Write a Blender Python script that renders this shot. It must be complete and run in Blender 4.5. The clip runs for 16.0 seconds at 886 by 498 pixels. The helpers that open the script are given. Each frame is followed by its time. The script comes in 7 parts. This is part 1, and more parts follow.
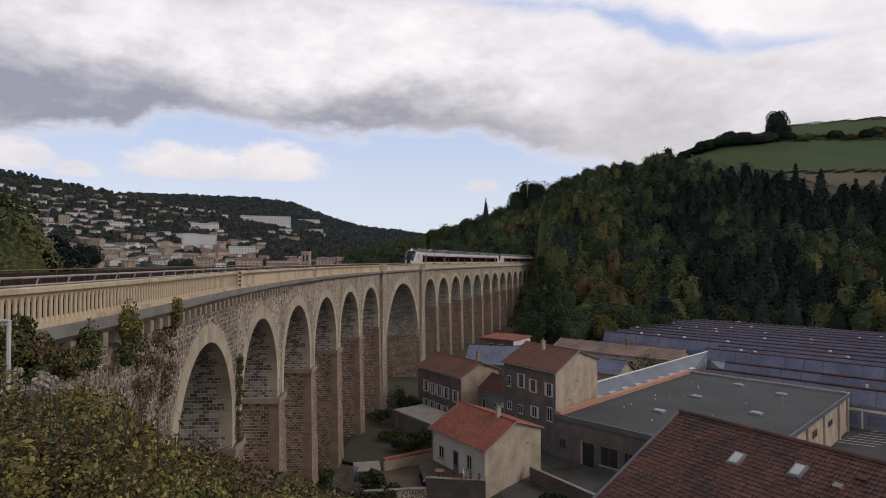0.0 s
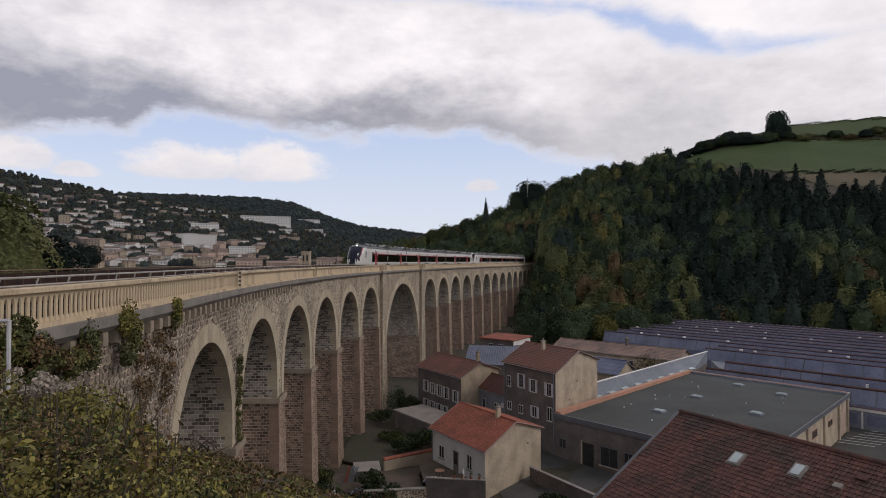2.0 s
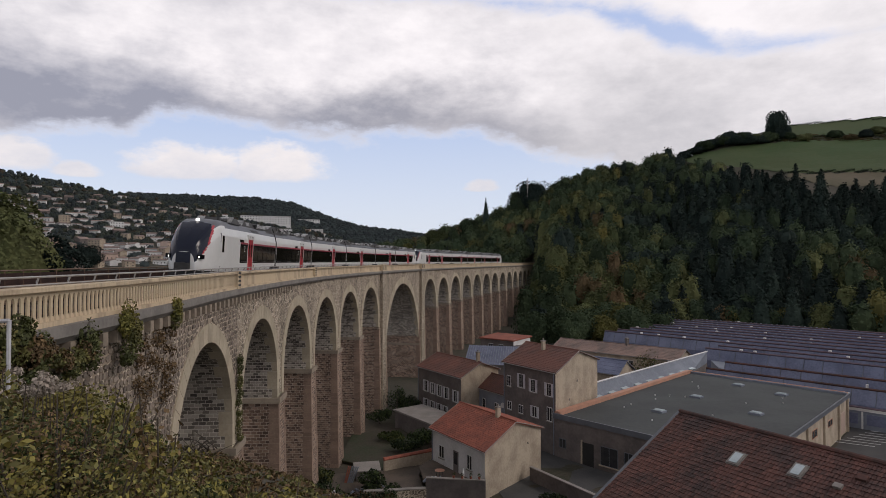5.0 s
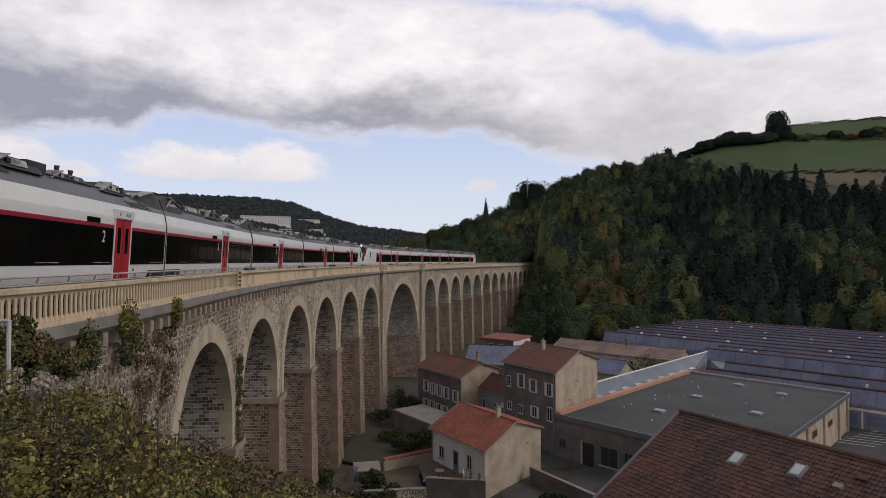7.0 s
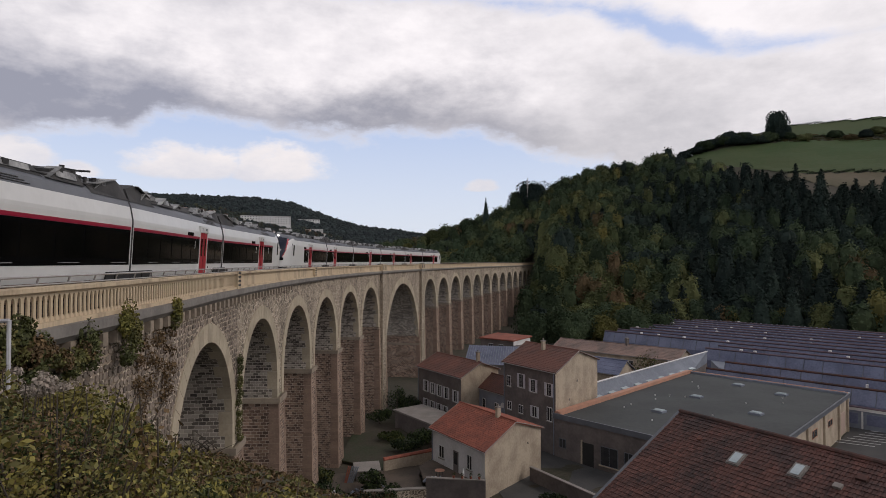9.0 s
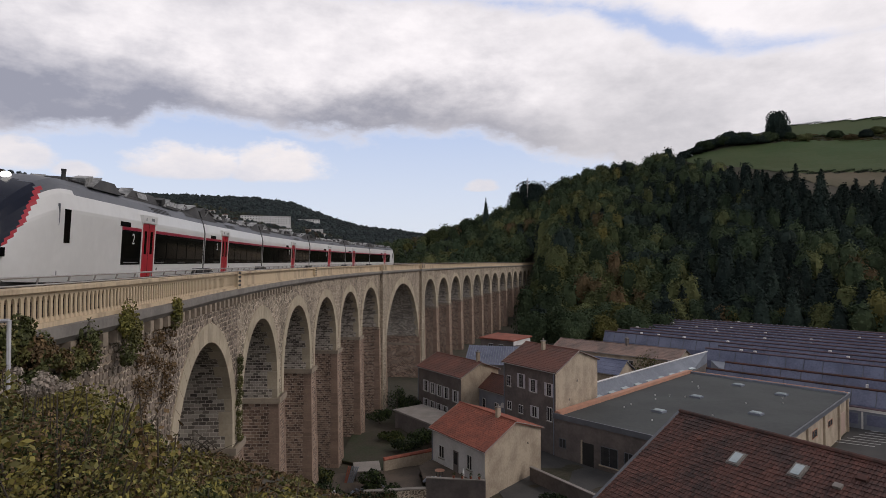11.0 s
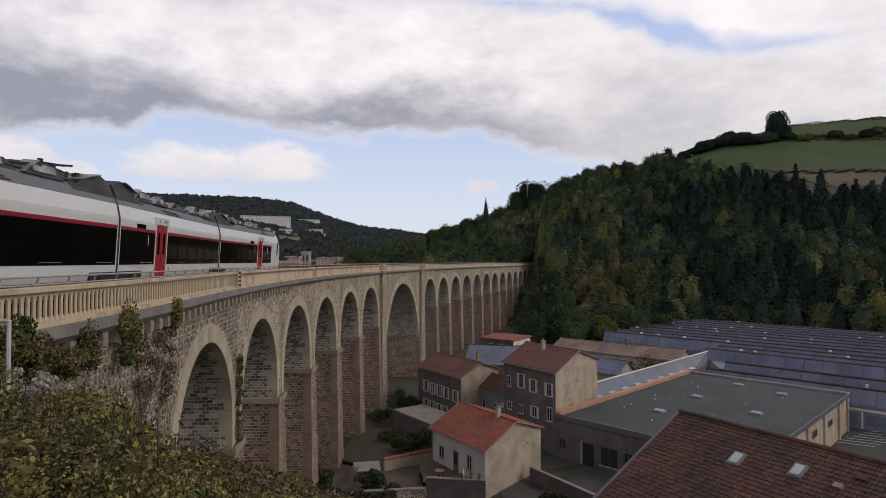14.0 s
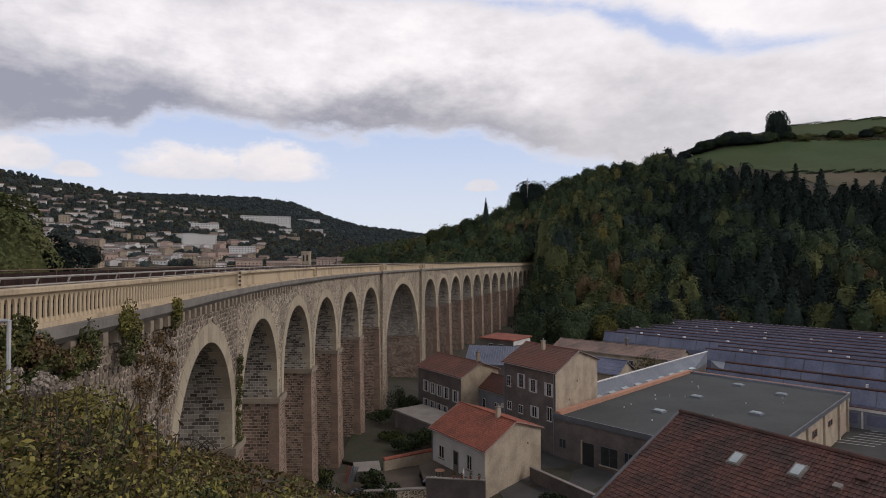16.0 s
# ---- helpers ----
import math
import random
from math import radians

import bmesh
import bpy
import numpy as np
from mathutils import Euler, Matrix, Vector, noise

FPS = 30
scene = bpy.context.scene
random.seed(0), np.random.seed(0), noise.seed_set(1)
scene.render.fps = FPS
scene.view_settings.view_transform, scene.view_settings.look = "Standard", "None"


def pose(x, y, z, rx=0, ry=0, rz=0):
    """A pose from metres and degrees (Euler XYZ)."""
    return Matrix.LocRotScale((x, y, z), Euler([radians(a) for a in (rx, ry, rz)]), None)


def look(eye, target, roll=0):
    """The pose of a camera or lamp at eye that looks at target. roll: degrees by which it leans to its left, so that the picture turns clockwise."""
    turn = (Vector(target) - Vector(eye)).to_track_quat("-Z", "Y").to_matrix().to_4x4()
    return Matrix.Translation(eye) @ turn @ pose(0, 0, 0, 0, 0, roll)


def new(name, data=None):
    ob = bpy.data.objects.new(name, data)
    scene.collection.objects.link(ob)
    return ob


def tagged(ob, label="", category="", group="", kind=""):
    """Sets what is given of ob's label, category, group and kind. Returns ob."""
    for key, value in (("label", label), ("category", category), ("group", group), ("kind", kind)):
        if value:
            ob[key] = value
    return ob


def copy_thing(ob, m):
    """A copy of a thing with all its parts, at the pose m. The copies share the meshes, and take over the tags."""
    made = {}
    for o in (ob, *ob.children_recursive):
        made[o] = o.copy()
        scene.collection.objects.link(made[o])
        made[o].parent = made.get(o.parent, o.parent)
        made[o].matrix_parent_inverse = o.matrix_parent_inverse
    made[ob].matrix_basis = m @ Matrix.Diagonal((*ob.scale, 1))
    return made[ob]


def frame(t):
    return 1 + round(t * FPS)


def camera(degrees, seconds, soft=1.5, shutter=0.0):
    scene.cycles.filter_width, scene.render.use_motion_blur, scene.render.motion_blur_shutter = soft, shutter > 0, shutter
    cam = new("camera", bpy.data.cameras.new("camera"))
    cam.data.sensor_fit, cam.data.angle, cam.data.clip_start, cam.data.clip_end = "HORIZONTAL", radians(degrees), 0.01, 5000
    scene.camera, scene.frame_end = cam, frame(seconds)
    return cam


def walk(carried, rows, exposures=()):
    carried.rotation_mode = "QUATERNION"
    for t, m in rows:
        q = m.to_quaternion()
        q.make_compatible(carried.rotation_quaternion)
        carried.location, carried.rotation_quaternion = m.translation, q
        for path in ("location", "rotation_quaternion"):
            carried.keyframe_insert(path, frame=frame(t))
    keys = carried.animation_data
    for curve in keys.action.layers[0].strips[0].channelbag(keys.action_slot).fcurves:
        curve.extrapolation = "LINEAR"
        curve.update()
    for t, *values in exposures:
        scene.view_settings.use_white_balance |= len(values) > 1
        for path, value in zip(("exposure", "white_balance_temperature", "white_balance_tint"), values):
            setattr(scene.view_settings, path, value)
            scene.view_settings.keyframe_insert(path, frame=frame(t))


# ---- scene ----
EYE = (0.0, 0.0, 27.0)
cam = camera(70.96, 16.0, soft=0.75)
CAM_POSE = look(EYE, (0.0, 100.0, 29.0))
walk(cam, [(0.0, CAM_POSE), (16.0, CAM_POSE)], exposures=[(0.0, 0.0, 6450, 14), (16.0, 0.0, 6450, 14)])

# ---- world and sun ----
SUN_AZ, SUN_EL = 102.0, 40.0        # degrees from +Y towards +X, and above the horizon


def build_world():
    w = bpy.data.worlds.new("sky")
    scene.world = w
    w.use_nodes = True
    nt = w.node_tree
    nt.nodes.clear()
    N, Lk = nt.nodes.new, nt.links.new

    def math_node(op, a, b=None, c=None, clamp=False):
        n = N("ShaderNodeMath")
        n.operation, n.use_clamp = op, clamp
        for i, v in enumerate((a, b, c)):
            if v is None:
                continue
            if isinstance(v, (int, float)):
                n.inputs[i].default_value = v
            else:
                Lk(v, n.inputs[i])
        return n.outputs[0]

    def smooth(v, lo, hi):
        n = N("ShaderNodeMapRange")
        n.interpolation_type = "SMOOTHSTEP"
        Lk(v, n.inputs[0])
        n.inputs[1].default_value, n.inputs[2].default_value = lo, hi
        return n.outputs[0]

    def mixc(f, a, b):
        n = N("ShaderNodeMix")
        n.data_type = "RGBA"
        for s, v in ((n.inputs[0], f), (n.inputs[6], a), (n.inputs[7], b)):
            if isinstance(v, (int, float)):
                s.default_value = v
            elif isinstance(v, tuple):
                s.default_value = (*v, 1)
            else:
                Lk(v, s)
        return n.outputs[2]

    sky = N("ShaderNodeTexSky")
    sky.sky_type, sky.sun_disc = "NISHITA", False
    sky.sun_elevation, sky.sun_rotation = radians(SUN_EL), radians(SUN_AZ)
    tc = N("ShaderNodeTexCoord")
    sep = N("ShaderNodeSeparateXYZ")
    Lk(tc.outputs["Generated"], sep.inputs[0])
    x, y, z = sep.outputs
    az = math_node("ARCTAN2", x, y)
    hyp = math_node("SQRT", math_node("ADD", math_node("MULTIPLY", x, x), math_node("MULTIPLY", y, y)))
    el = math_node("ARCTAN2", z, hyp)
    # cloud noise in a flattened direction space
    comb = N("ShaderNodeCombineXYZ")
    Lk(az, comb.inputs[0])
    Lk(math_node("MULTIPLY", el, 1.9), comb.inputs[1])

    def noise_at(scale, detail, seed, rough=0.55):
        n = N("ShaderNodeTexNoise")
        n.inputs["Scale"].default_value, n.inputs["Detail"].default_value = scale, detail
        n.inputs["Roughness"].default_value = rough
        mp = N("ShaderNodeMapping")
        mp.inputs["Location"].default_value = (seed, seed * 0.37, seed * 1.7)
        Lk(comb.outputs[0], mp.inputs[0])
        Lk(mp.outputs[0], n.inputs["Vector"])
        return math_node("SUBTRACT", n.outputs["Fac"], 0.5)

    n1, n2, n3, n4 = noise_at(5.0, 6, 3.1), noise_at(14.0, 7, 7.7, 0.6), noise_at(2.6, 4, 11.3), noise_at(34.0, 5, 5.1, 0.6)
    AZ0, AZ1 = -0.66, 0.66

    def sight(px, py):
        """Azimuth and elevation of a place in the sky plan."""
        a = math.atan((px - 784) / 1100)
        return a, math.atan(((441 - py) / 1100 + 0.02) * math.cos(a))

    def along(rows, top):
        """A value that changes with the compass direction: rows of azimuth and value."""
        n = N("ShaderNodeValToRGB")
        n.color_ramp.interpolation = "EASE"
        el_ = n.color_ramp.elements
        while len(el_) > 1:
            el_.remove(el_[0])
        for i, (a, v) in enumerate(rows):
            p = (a - AZ0) / (AZ1 - AZ0)
            e = el_[0] if i == 0 else el_.new(p)
            e.position, e.color = p, (v / top, v / top, v / top, 1)
        f = math_node("DIVIDE", math_node("SUBTRACT", az, AZ0), AZ1 - AZ0, clamp=True)
        Lk(f, n.inputs[0])
        return math_node("MULTIPLY", n.outputs[0], top)

    # the large bank: everything above an uneven lower edge
    wob = math_node("ADD", math_node("MULTIPLY", n1, 0.035), math_node("ADD", math_node("MULTIPLY", n2, 0.055), math_node("MULTIPLY", n4, 0.022)))
    edge = math_node("ADD", el, wob)
    lower = along([sight(*p) for p in ((0, 238), (120, 234), (195, 236), (290, 210), (345, 203), (400, 216), (480, 228), (560, 242), (640, 246), (740, 236), (830, 238), (900, 252), (965, 284), (1040, 290), (1120, 300), (1400, 330))], 0.4)
    bank = smooth(math_node("SUBTRACT", edge, lower), -0.012, 0.020)

    def puff(ca, ce, ra, re, amount=2.3, flat=0.0):
        da = math_node("DIVIDE", math_node("SUBTRACT", az, ca), ra)
        de = math_node("DIVIDE", math_node("SUBTRACT", el, ce), re)
        if flat:
            de = math_node("MAXIMUM", de, math_node("MULTIPLY", de, -flat))
        d = math_node("ADD", math_node("MULTIPLY", da, da), math_node("MULTIPLY", de, de))
        d = math_node("ADD", d, math_node("MULTIPLY", n2, amount * 1.6))
        d = math_node("ADD", d, math_node("MULTIPLY", n4, amount * 1.1))
        return smooth(d, 1.4, 0.3)

    def cloud(px, py, rx, ry, amount, flat=0.0):
        a, e = sight(px, py)
        return puff(a, e, rx / 1100 * math.cos(a) ** 2, ry / 1100 * math.cos(a), amount, flat)

    puffs = None
    for px, py, rx, ry in ((498, 304, 92, 52), (455, 306, 50, 44), (320, 300, 100, 46), (385, 296, 50, 36), (25, 284, 72, 44), (135, 306, 45, 20), (852, 334, 29, 15)):
        p = cloud(px, py, rx, ry, 1.3, 2.8)
        puffs = p if puffs is None else math_node("MAXIMUM", puffs, p)
    # a ragged blue gap high on one side
    mid = along([sight(*p) for p in ((800, -4), (900, 2), (1020, 8), (1110, 26), (1200, 58), (1290, 84), (1400, 74), (1500, 58))], 0.5)
    wide = along([(sight(px, 0)[0], v / 1100) for px, v in ((800, 4), (900, 13), (1020, 15), (1110, 28), (1190, 32), (1290, 18), (1400, 14), (1490, 4), (1560, 1))], 0.1)
    off = math_node("ABSOLUTE", math_node("SUBTRACT", el, mid))
    ragged = math_node("ADD", math_node("MULTIPLY", n2, 0.045), math_node("ADD", math_node("MULTIPLY", n4, 0.012), math_node("MULTIPLY", n1, 0.02)))
    gap = smooth(math_node("ADD", math_node("SUBTRACT", wide, off), ragged), -0.008, 0.022)
    bank = math_node("MULTIPLY", bank, math_node("SUBTRACT", 1.0, math_node("MULTIPLY", gap, 0.8)))
    mask = math_node("MAXIMUM", bank, math_node("MULTIPLY", puffs, 0.88))
    # shading of the bank: blue-grey underside, white tops, soft grey folds
    thick = along([(-0.62, 0.135), (-0.45, 0.12), (-0.35, 0.075), (-0.25, 0.070), (-0.10, 0.085), (0.03, 0.095), (0.12, 0.12), (0.25, 0.15), (0.40, 0.17), (0.60, 0.16)], 0.4)
    rise = math_node("DIVIDE", math_node("SUBTRACT", math_node("ADD", el, math_node("ADD", math_node("MULTIPLY", n1, 0.10), math_node("MULTIPLY", n2, 0.045))), lower), thick)
    shade = smooth(rise, 0.2, 1.35)
    folds = math_node("ADD", math_node("MULTIPLY", n1, 1.5), math_node("ADD", math_node("MULTIPLY", n2, 0.8), math_node("MULTIPLY", n4, 0.35)))
    left_grey = math_node("MULTIPLY", smooth(az, -0.15, -0.60), 0.10)
    shade = math_node("SUBTRACT", math_node("ADD", math_node("MULTIPLY_ADD", shade, 0.70, 0.14), math_node("MULTIPLY", folds, 0.72)), left_grey, clamp=True)
    base = mixc(smooth(az, -0.45, 0.05), (0.33, 0.345, 0.41), (0.37, 0.375, 0.42))
    base = mixc(smooth(az, 0.08, 0.22), base, (0.56, 0.555, 0.575))
    bankc = mixc(shade, base, (0.98, 0.95, 0.945))
    # cloud overhead, out of view, greyed past the bright rim to dim the ground
    over = math_node("MULTIPLY", smooth(el, 0.42, 0.75), math_node("MULTIPLY_ADD", n3, 0.8, 0.9), clamp=True)
    bankc = mixc(over, bankc, (0.27, 0.28, 0.31))
    puffc = mixc(math_node("ADD", math_node("ADD", math_node("MULTIPLY", n2, 1.6), math_node("MULTIPLY", math_node("SUBTRACT", el, 0.15), 11.0)), 0.72, clamp=True), (0.66, 0.67, 0.72), (0.96, 0.90, 0.85))
    cloudc = mixc(bank, puffc, bankc)
    # clear sky between, paler towards the horizon
    scaled = N("ShaderNodeVectorMath")
    scaled.operation = "SCALE"
    Lk(sky.outputs[0], scaled.inputs[0])
    scaled.inputs["Scale"].default_value = 0.12
    blue = mixc(0.85, scaled.outputs[0], mixc(smooth(el, 0.0, 0.42), (0.74, 0.80, 0.89), (0.34, 0.50, 0.84)))
    col = mixc(mask, blue, cloudc)
    bg = N("ShaderNodeBackground")
    Lk(col, bg.inputs[0])
    bg.inputs[1].default_value = 1.0
    out = N("ShaderNodeOutputWorld")
    Lk(bg.outputs[0], out.inputs[0])


build_world()
sun = new("sun", bpy.data.lights.new("sun", "SUN"))
sun.data.energy, sun.data.angle, sun.data.color = 0.75, radians(12), (1.0, 0.92, 0.82)
sun_dir = Vector((math.sin(radians(SUN_AZ)) * math.cos(radians(SUN_EL)), math.cos(radians(SUN_AZ)) * math.cos(radians(SUN_EL)), math.sin(radians(SUN_EL))))
sun.matrix_world = look(sun_dir * 100, (0, 0, 0))


# ---- materials ----
def mat(name, c1, c2=None, rough=0.8, metal=0.0, scale=2.0, fine=18.0, bump=0.25, dist=0.02, per_object=0.0, per_island=0.0, spec=0.5, stretch=(1, 1, 1), uv=False, cut=(0.35, 0.65)):
    """A surface mixed of two colours by noise at two sizes, with fine relief."""
    m = bpy.data.materials.new(name)
    m.use_nodes = True
    nt = m.node_tree
    bs = nt.nodes["Principled BSDF"]
    N, Lk = nt.nodes.new, nt.links.new
    c2 = c2 or tuple(v * 0.7 for v in c1)
    tc, mp = N("ShaderNodeTexCoord"), N("ShaderNodeMapping")
    mp.inputs["Scale"].default_value = stretch
    Lk(tc.outputs["UV" if uv else "Object"], mp.inputs[0])
    a, b = N("ShaderNodeTexNoise"), N("ShaderNodeTexNoise")
    for n, s, d in ((a, scale, 5), (b, fine, 4)):
        n.inputs["Scale"].default_value, n.inputs["Detail"].default_value = s, d
        Lk(mp.outputs[0], n.inputs["Vector"])
    mr = N("ShaderNodeMapRange")
    ad = N("ShaderNodeMath")
    ad.operation = "ADD"
    half = N("ShaderNodeMath")
    half.operation = "MULTIPLY_ADD"
    Lk(b.outputs["Fac"], half.inputs[0])
    half.inputs[1].default_value, half.inputs[2].default_value = 0.5, -0.25
    Lk(a.outputs["Fac"], ad.inputs[0])
    Lk(half.outputs[0], ad.inputs[1])
    Lk(ad.outputs[0], mr.inputs[0])
    mr.inputs[1].default_value, mr.inputs[2].default_value = cut
    mx = N("ShaderNodeMix")
    mx.data_type = "RGBA"
    Lk(mr.outputs[0], mx.inputs[0])
    mx.inputs[6].default_value, mx.inputs[7].default_value = (*c1, 1), (*c2, 1)
    col = mx.outputs[2]
    for amount, node, sock in ((per_object, "ShaderNodeObjectInfo", "Random"), (per_island, "ShaderNodeNewGeometry", "Random Per Island")):
        if amount:
            oi, hsv, r2 = N(node), N("ShaderNodeHueSaturation"), N("ShaderNodeMapRange")
            Lk(oi.outputs[sock], r2.inputs[0])
            r2.inputs[3].default_value, r2.inputs[4].default_value = 1 - amount, 1 + amount
            Lk(r2.outputs[0], hsv.inputs["Value"])
            Lk(col, hsv.inputs["Color"])
            col = hsv.outputs[0]
    Lk(col, bs.inputs["Base Color"])
    bs.inputs["Roughness"].default_value, bs.inputs["Metallic"].default_value = rough, metal
    bs.inputs["Specular IOR Level"].default_value = spec
    if bump:
        bp = N("ShaderNodeBump")
        bp.inputs["Strength"].default_value, bp.inputs["Distance"].default_value = bump, dist
        Lk(b.outputs["Fac"], bp.inputs["Height"])
        Lk(bp.outputs[0], bs.inputs["Normal"])
    return m


def rubble_mat(name, dark, mid, light, joint, size, courses=False, edge=0.07, rise=1.0):
    """Stone masonry in wall metres (UV): rubble cells, or coursed blocks, with pale or dark joints."""
    m = bpy.data.materials.new(name)
    m.use_nodes = True
    nt = m.node_tree
    bs = nt.nodes["Principled BSDF"]
    N, Lk = nt.nodes.new, nt.links.new
    tc, mp = N("ShaderNodeTexCoord"), N("ShaderNodeMapping")
    mp.inputs["Scale"].default_value = (1, 1 / rise, 1)
    Lk(tc.outputs["UV"], mp.inputs[0])
    warp = N("ShaderNodeTexNoise")
    warp.inputs["Scale"].default_value = 1.5 / size
    Lk(mp.outputs[0], warp.inputs["Vector"])
    mw = N("ShaderNodeMix")
    mw.data_type = "RGBA"
    mw.blend_type = "LINEAR_LIGHT"
    mw.inputs[0].default_value = size * (0.22 if courses else 0.28)
    Lk(mp.outputs[0], mw.inputs[6])
    Lk(warp.outputs["Color"], mw.inputs[7])
    ramp = N("ShaderNodeValToRGB")
    cols = (dark, mid, light)
    ramp.color_ramp.elements[0].color, ramp.color_ramp.elements[1].color = (*dark, 1), (*light, 1)
    e = ramp.color_ramp.elements.new(0.5)
    e.color = (*mid, 1)
    if courses:
        br = N("ShaderNodeTexBrick")
        br.inputs["Scale"].default_value = 1.0
        br.inputs["Brick Width"].default_value, br.inputs["Row Height"].default_value = size * 1.9, size
        br.inputs["Mortar Size"].default_value, br.inputs["Mortar Smooth"].default_value = edge * size, 0.4
        br.inputs["Color1"].default_value, br.inputs["Color2"].default_value = (0, 0, 0, 1), (1, 1, 1, 1)
        br.inputs["Bias"].default_value = 0.0
        Lk(mw.outputs[2], br.inputs["Vector"])
        Lk(br.outputs["Color"], ramp.inputs[0])
        fac = br.outputs["Fac"]
    else:
        vo, ve = N("ShaderNodeTexVoronoi"), N("ShaderNodeTexVoronoi")
        ve.feature = "DISTANCE_TO_EDGE"
        for v in (vo, ve):
            v.inputs["Scale"].default_value = 1 / size
            Lk(mw.outputs[2], v.inputs["Vector"])
        sp = N("ShaderNodeSeparateColor")
        Lk(vo.outputs["Color"], sp.inputs[0])
        Lk(sp.outputs[0], ramp.inputs[0])
        mr = N("ShaderNodeMapRange")
        mr.inputs[1].default_value, mr.inputs[2].default_value = edge * 0.7, edge * 1.6
        mr.inputs[3].default_value, mr.inputs[4].default_value = 1, 0
        Lk(ve.outputs["Distance"], mr.inputs[0])
        fac = mr.outputs[0]
    mx = N("ShaderNodeMix")
    mx.data_type = "RGBA"
    Lk(fac, mx.inputs[0])
    Lk(ramp.outputs[0], mx.inputs[6])
    mx.inputs[7].default_value = (*joint, 1)
    # stains, at two sizes
    st = N("ShaderNodeTexNoise")
    st.inputs["Scale"].default_value, st.inputs["Detail"].default_value = 0.35, 6
    mp2 = N("ShaderNodeMapping")
    mp2.inputs["Scale"].default_value = (1, 0.35, 1)
    Lk(tc.outputs["UV"], mp2.inputs[0])
    Lk(mp2.outputs[0], st.inputs["Vector"])
    sr = N("ShaderNodeMapRange")
    sr.inputs[1].default_value, sr.inputs[2].default_value, sr.inputs[3].default_value, sr.inputs[4].default_value = 0.3, 0.7, 0.68, 1.2
    Lk(st.outputs["Fac"], sr.inputs[0])
    hs = N("ShaderNodeHueSaturation")
    Lk(sr.outputs[0], hs.inputs["Value"])
    Lk(mx.outputs[2], hs.inputs["Color"])
    Lk(hs.outputs[0], bs.inputs["Base Color"])
    bs.inputs["Roughness"].default_value = 0.9
    bp = N("ShaderNodeBump")
    bp.inputs["Strength"].default_value, bp.inputs["Distance"].default_value = 0.8, 0.04
    bp.invert = True
    Lk(fac, bp.inputs["Height"])
    Lk(bp.outputs[0], bs.inputs["Normal"])
    return m


M = dict(
    rubble=rubble_mat("grey rubble masonry", (0.125, 0.098, 0.074), (0.25, 0.198, 0.148), (0.40, 0.325, 0.245), (0.64, 0.55, 0.435), 0.36, edge=0.055, rise=0.9),
    brickpier=rubble_mat("brown coursed pier masonry", (0.105, 0.068, 0.053), (0.235, 0.155, 0.115), (0.42, 0.29, 0.215), (0.56, 0.465, 0.37), 0.26, True, 0.10),
    darkpier=rubble_mat("dark coursed vault masonry", (0.095, 0.082, 0.072), (0.25, 0.215, 0.182), (0.56, 0.50, 0.43), (0.66, 0.60, 0.52), 0.235, True, 0.10),
    quoin=mat("red-brown dressed stone", (0.34, 0.235, 0.175), (0.24, 0.165, 0.125), scale=0.6, fine=6, per_island=0.15),
    ashlar=mat("pale dressed limestone", (0.50, 0.43, 0.32), (0.40, 0.335, 0.245), scale=0.7, fine=7, per_object=0.10),
    parapet=mat("weathered cream concrete", (0.60, 0.48, 0.325), (0.33, 0.25, 0.175), scale=1.1, fine=9, bump=0.15, stretch=(1, 1, 0.3), cut=(0.44, 0.78)),
    stone=mat("rough grey-brown wall stone", (0.27, 0.222, 0.178), (0.15, 0.122, 0.10), scale=1.5, fine=12, bump=0.6, per_object=0.35, per_island=0.35),
    ledge=mat("weathered ledge stone", (0.34, 0.28, 0.215), (0.25, 0.205, 0.16), scale=0.8, fine=7, per_object=0.1),
    cornice=mat("grey weathered stone", (0.26, 0.24, 0.215), (0.18, 0.165, 0.15), scale=0.8, fine=7, per_object=0.08),
    ballast=mat("brown-grey ballast", (0.07, 0.052, 0.044), (0.04, 0.032, 0.028), rough=1.0, scale=3, fine=25, bump=0.9, spec=0.05),
    fence=mat("dark rusty steel sheet", (0.055, 0.032, 0.027), (0.032, 0.023, 0.021), rough=0.9, scale=1.2, fine=10, bump=0.2, spec=0.1),
    steel=mat("grey galvanised steel", (0.42, 0.41, 0.40), (0.32, 0.30, 0.28), rough=0.5, metal=0.6, scale=2, bump=0.05),
    rust=mat("rusty rail steel", (0.16, 0.10, 0.07), (0.22, 0.14, 0.09), rough=0.6, metal=0.4, scale=3, bump=0.1),
    ground=mat("dark earth and rough grass", (0.035, 0.036, 0.020), (0.062, 0.050, 0.033), scale=0.12, fine=1.5, bump=0.5, dist=0.2),
)

# ---- the line of the viaduct ----
BAY = 14.3                       # pier to pier
GAP = 1.821 * BAY                # from a small arch's middle to the large arch's
_s = np.linspace(-420.0, 560.0, 9801)


def _line():
    c = np.clip(_s, -60, 300)
    k = 0.003884 - 2 * 8.998e-6 * c
    k = np.where(_s > 300, 0.0, np.where(_s < -4, -0.004, k))      # the approach bends the other way
    i0 = int(np.argmin(abs(_s)))
    ds = _s[1] - _s[0]
    ang = np.cumsum(k) * ds
    ang += -0.11772 - ang[i0]
    x, y = np.cumsum(np.sin(ang)) * ds, np.cumsum(np.cos(ang)) * ds
    return x - x[i0] - 12.644, y - y[i0] + 33.398, ang


_x, _y, _a = _line()


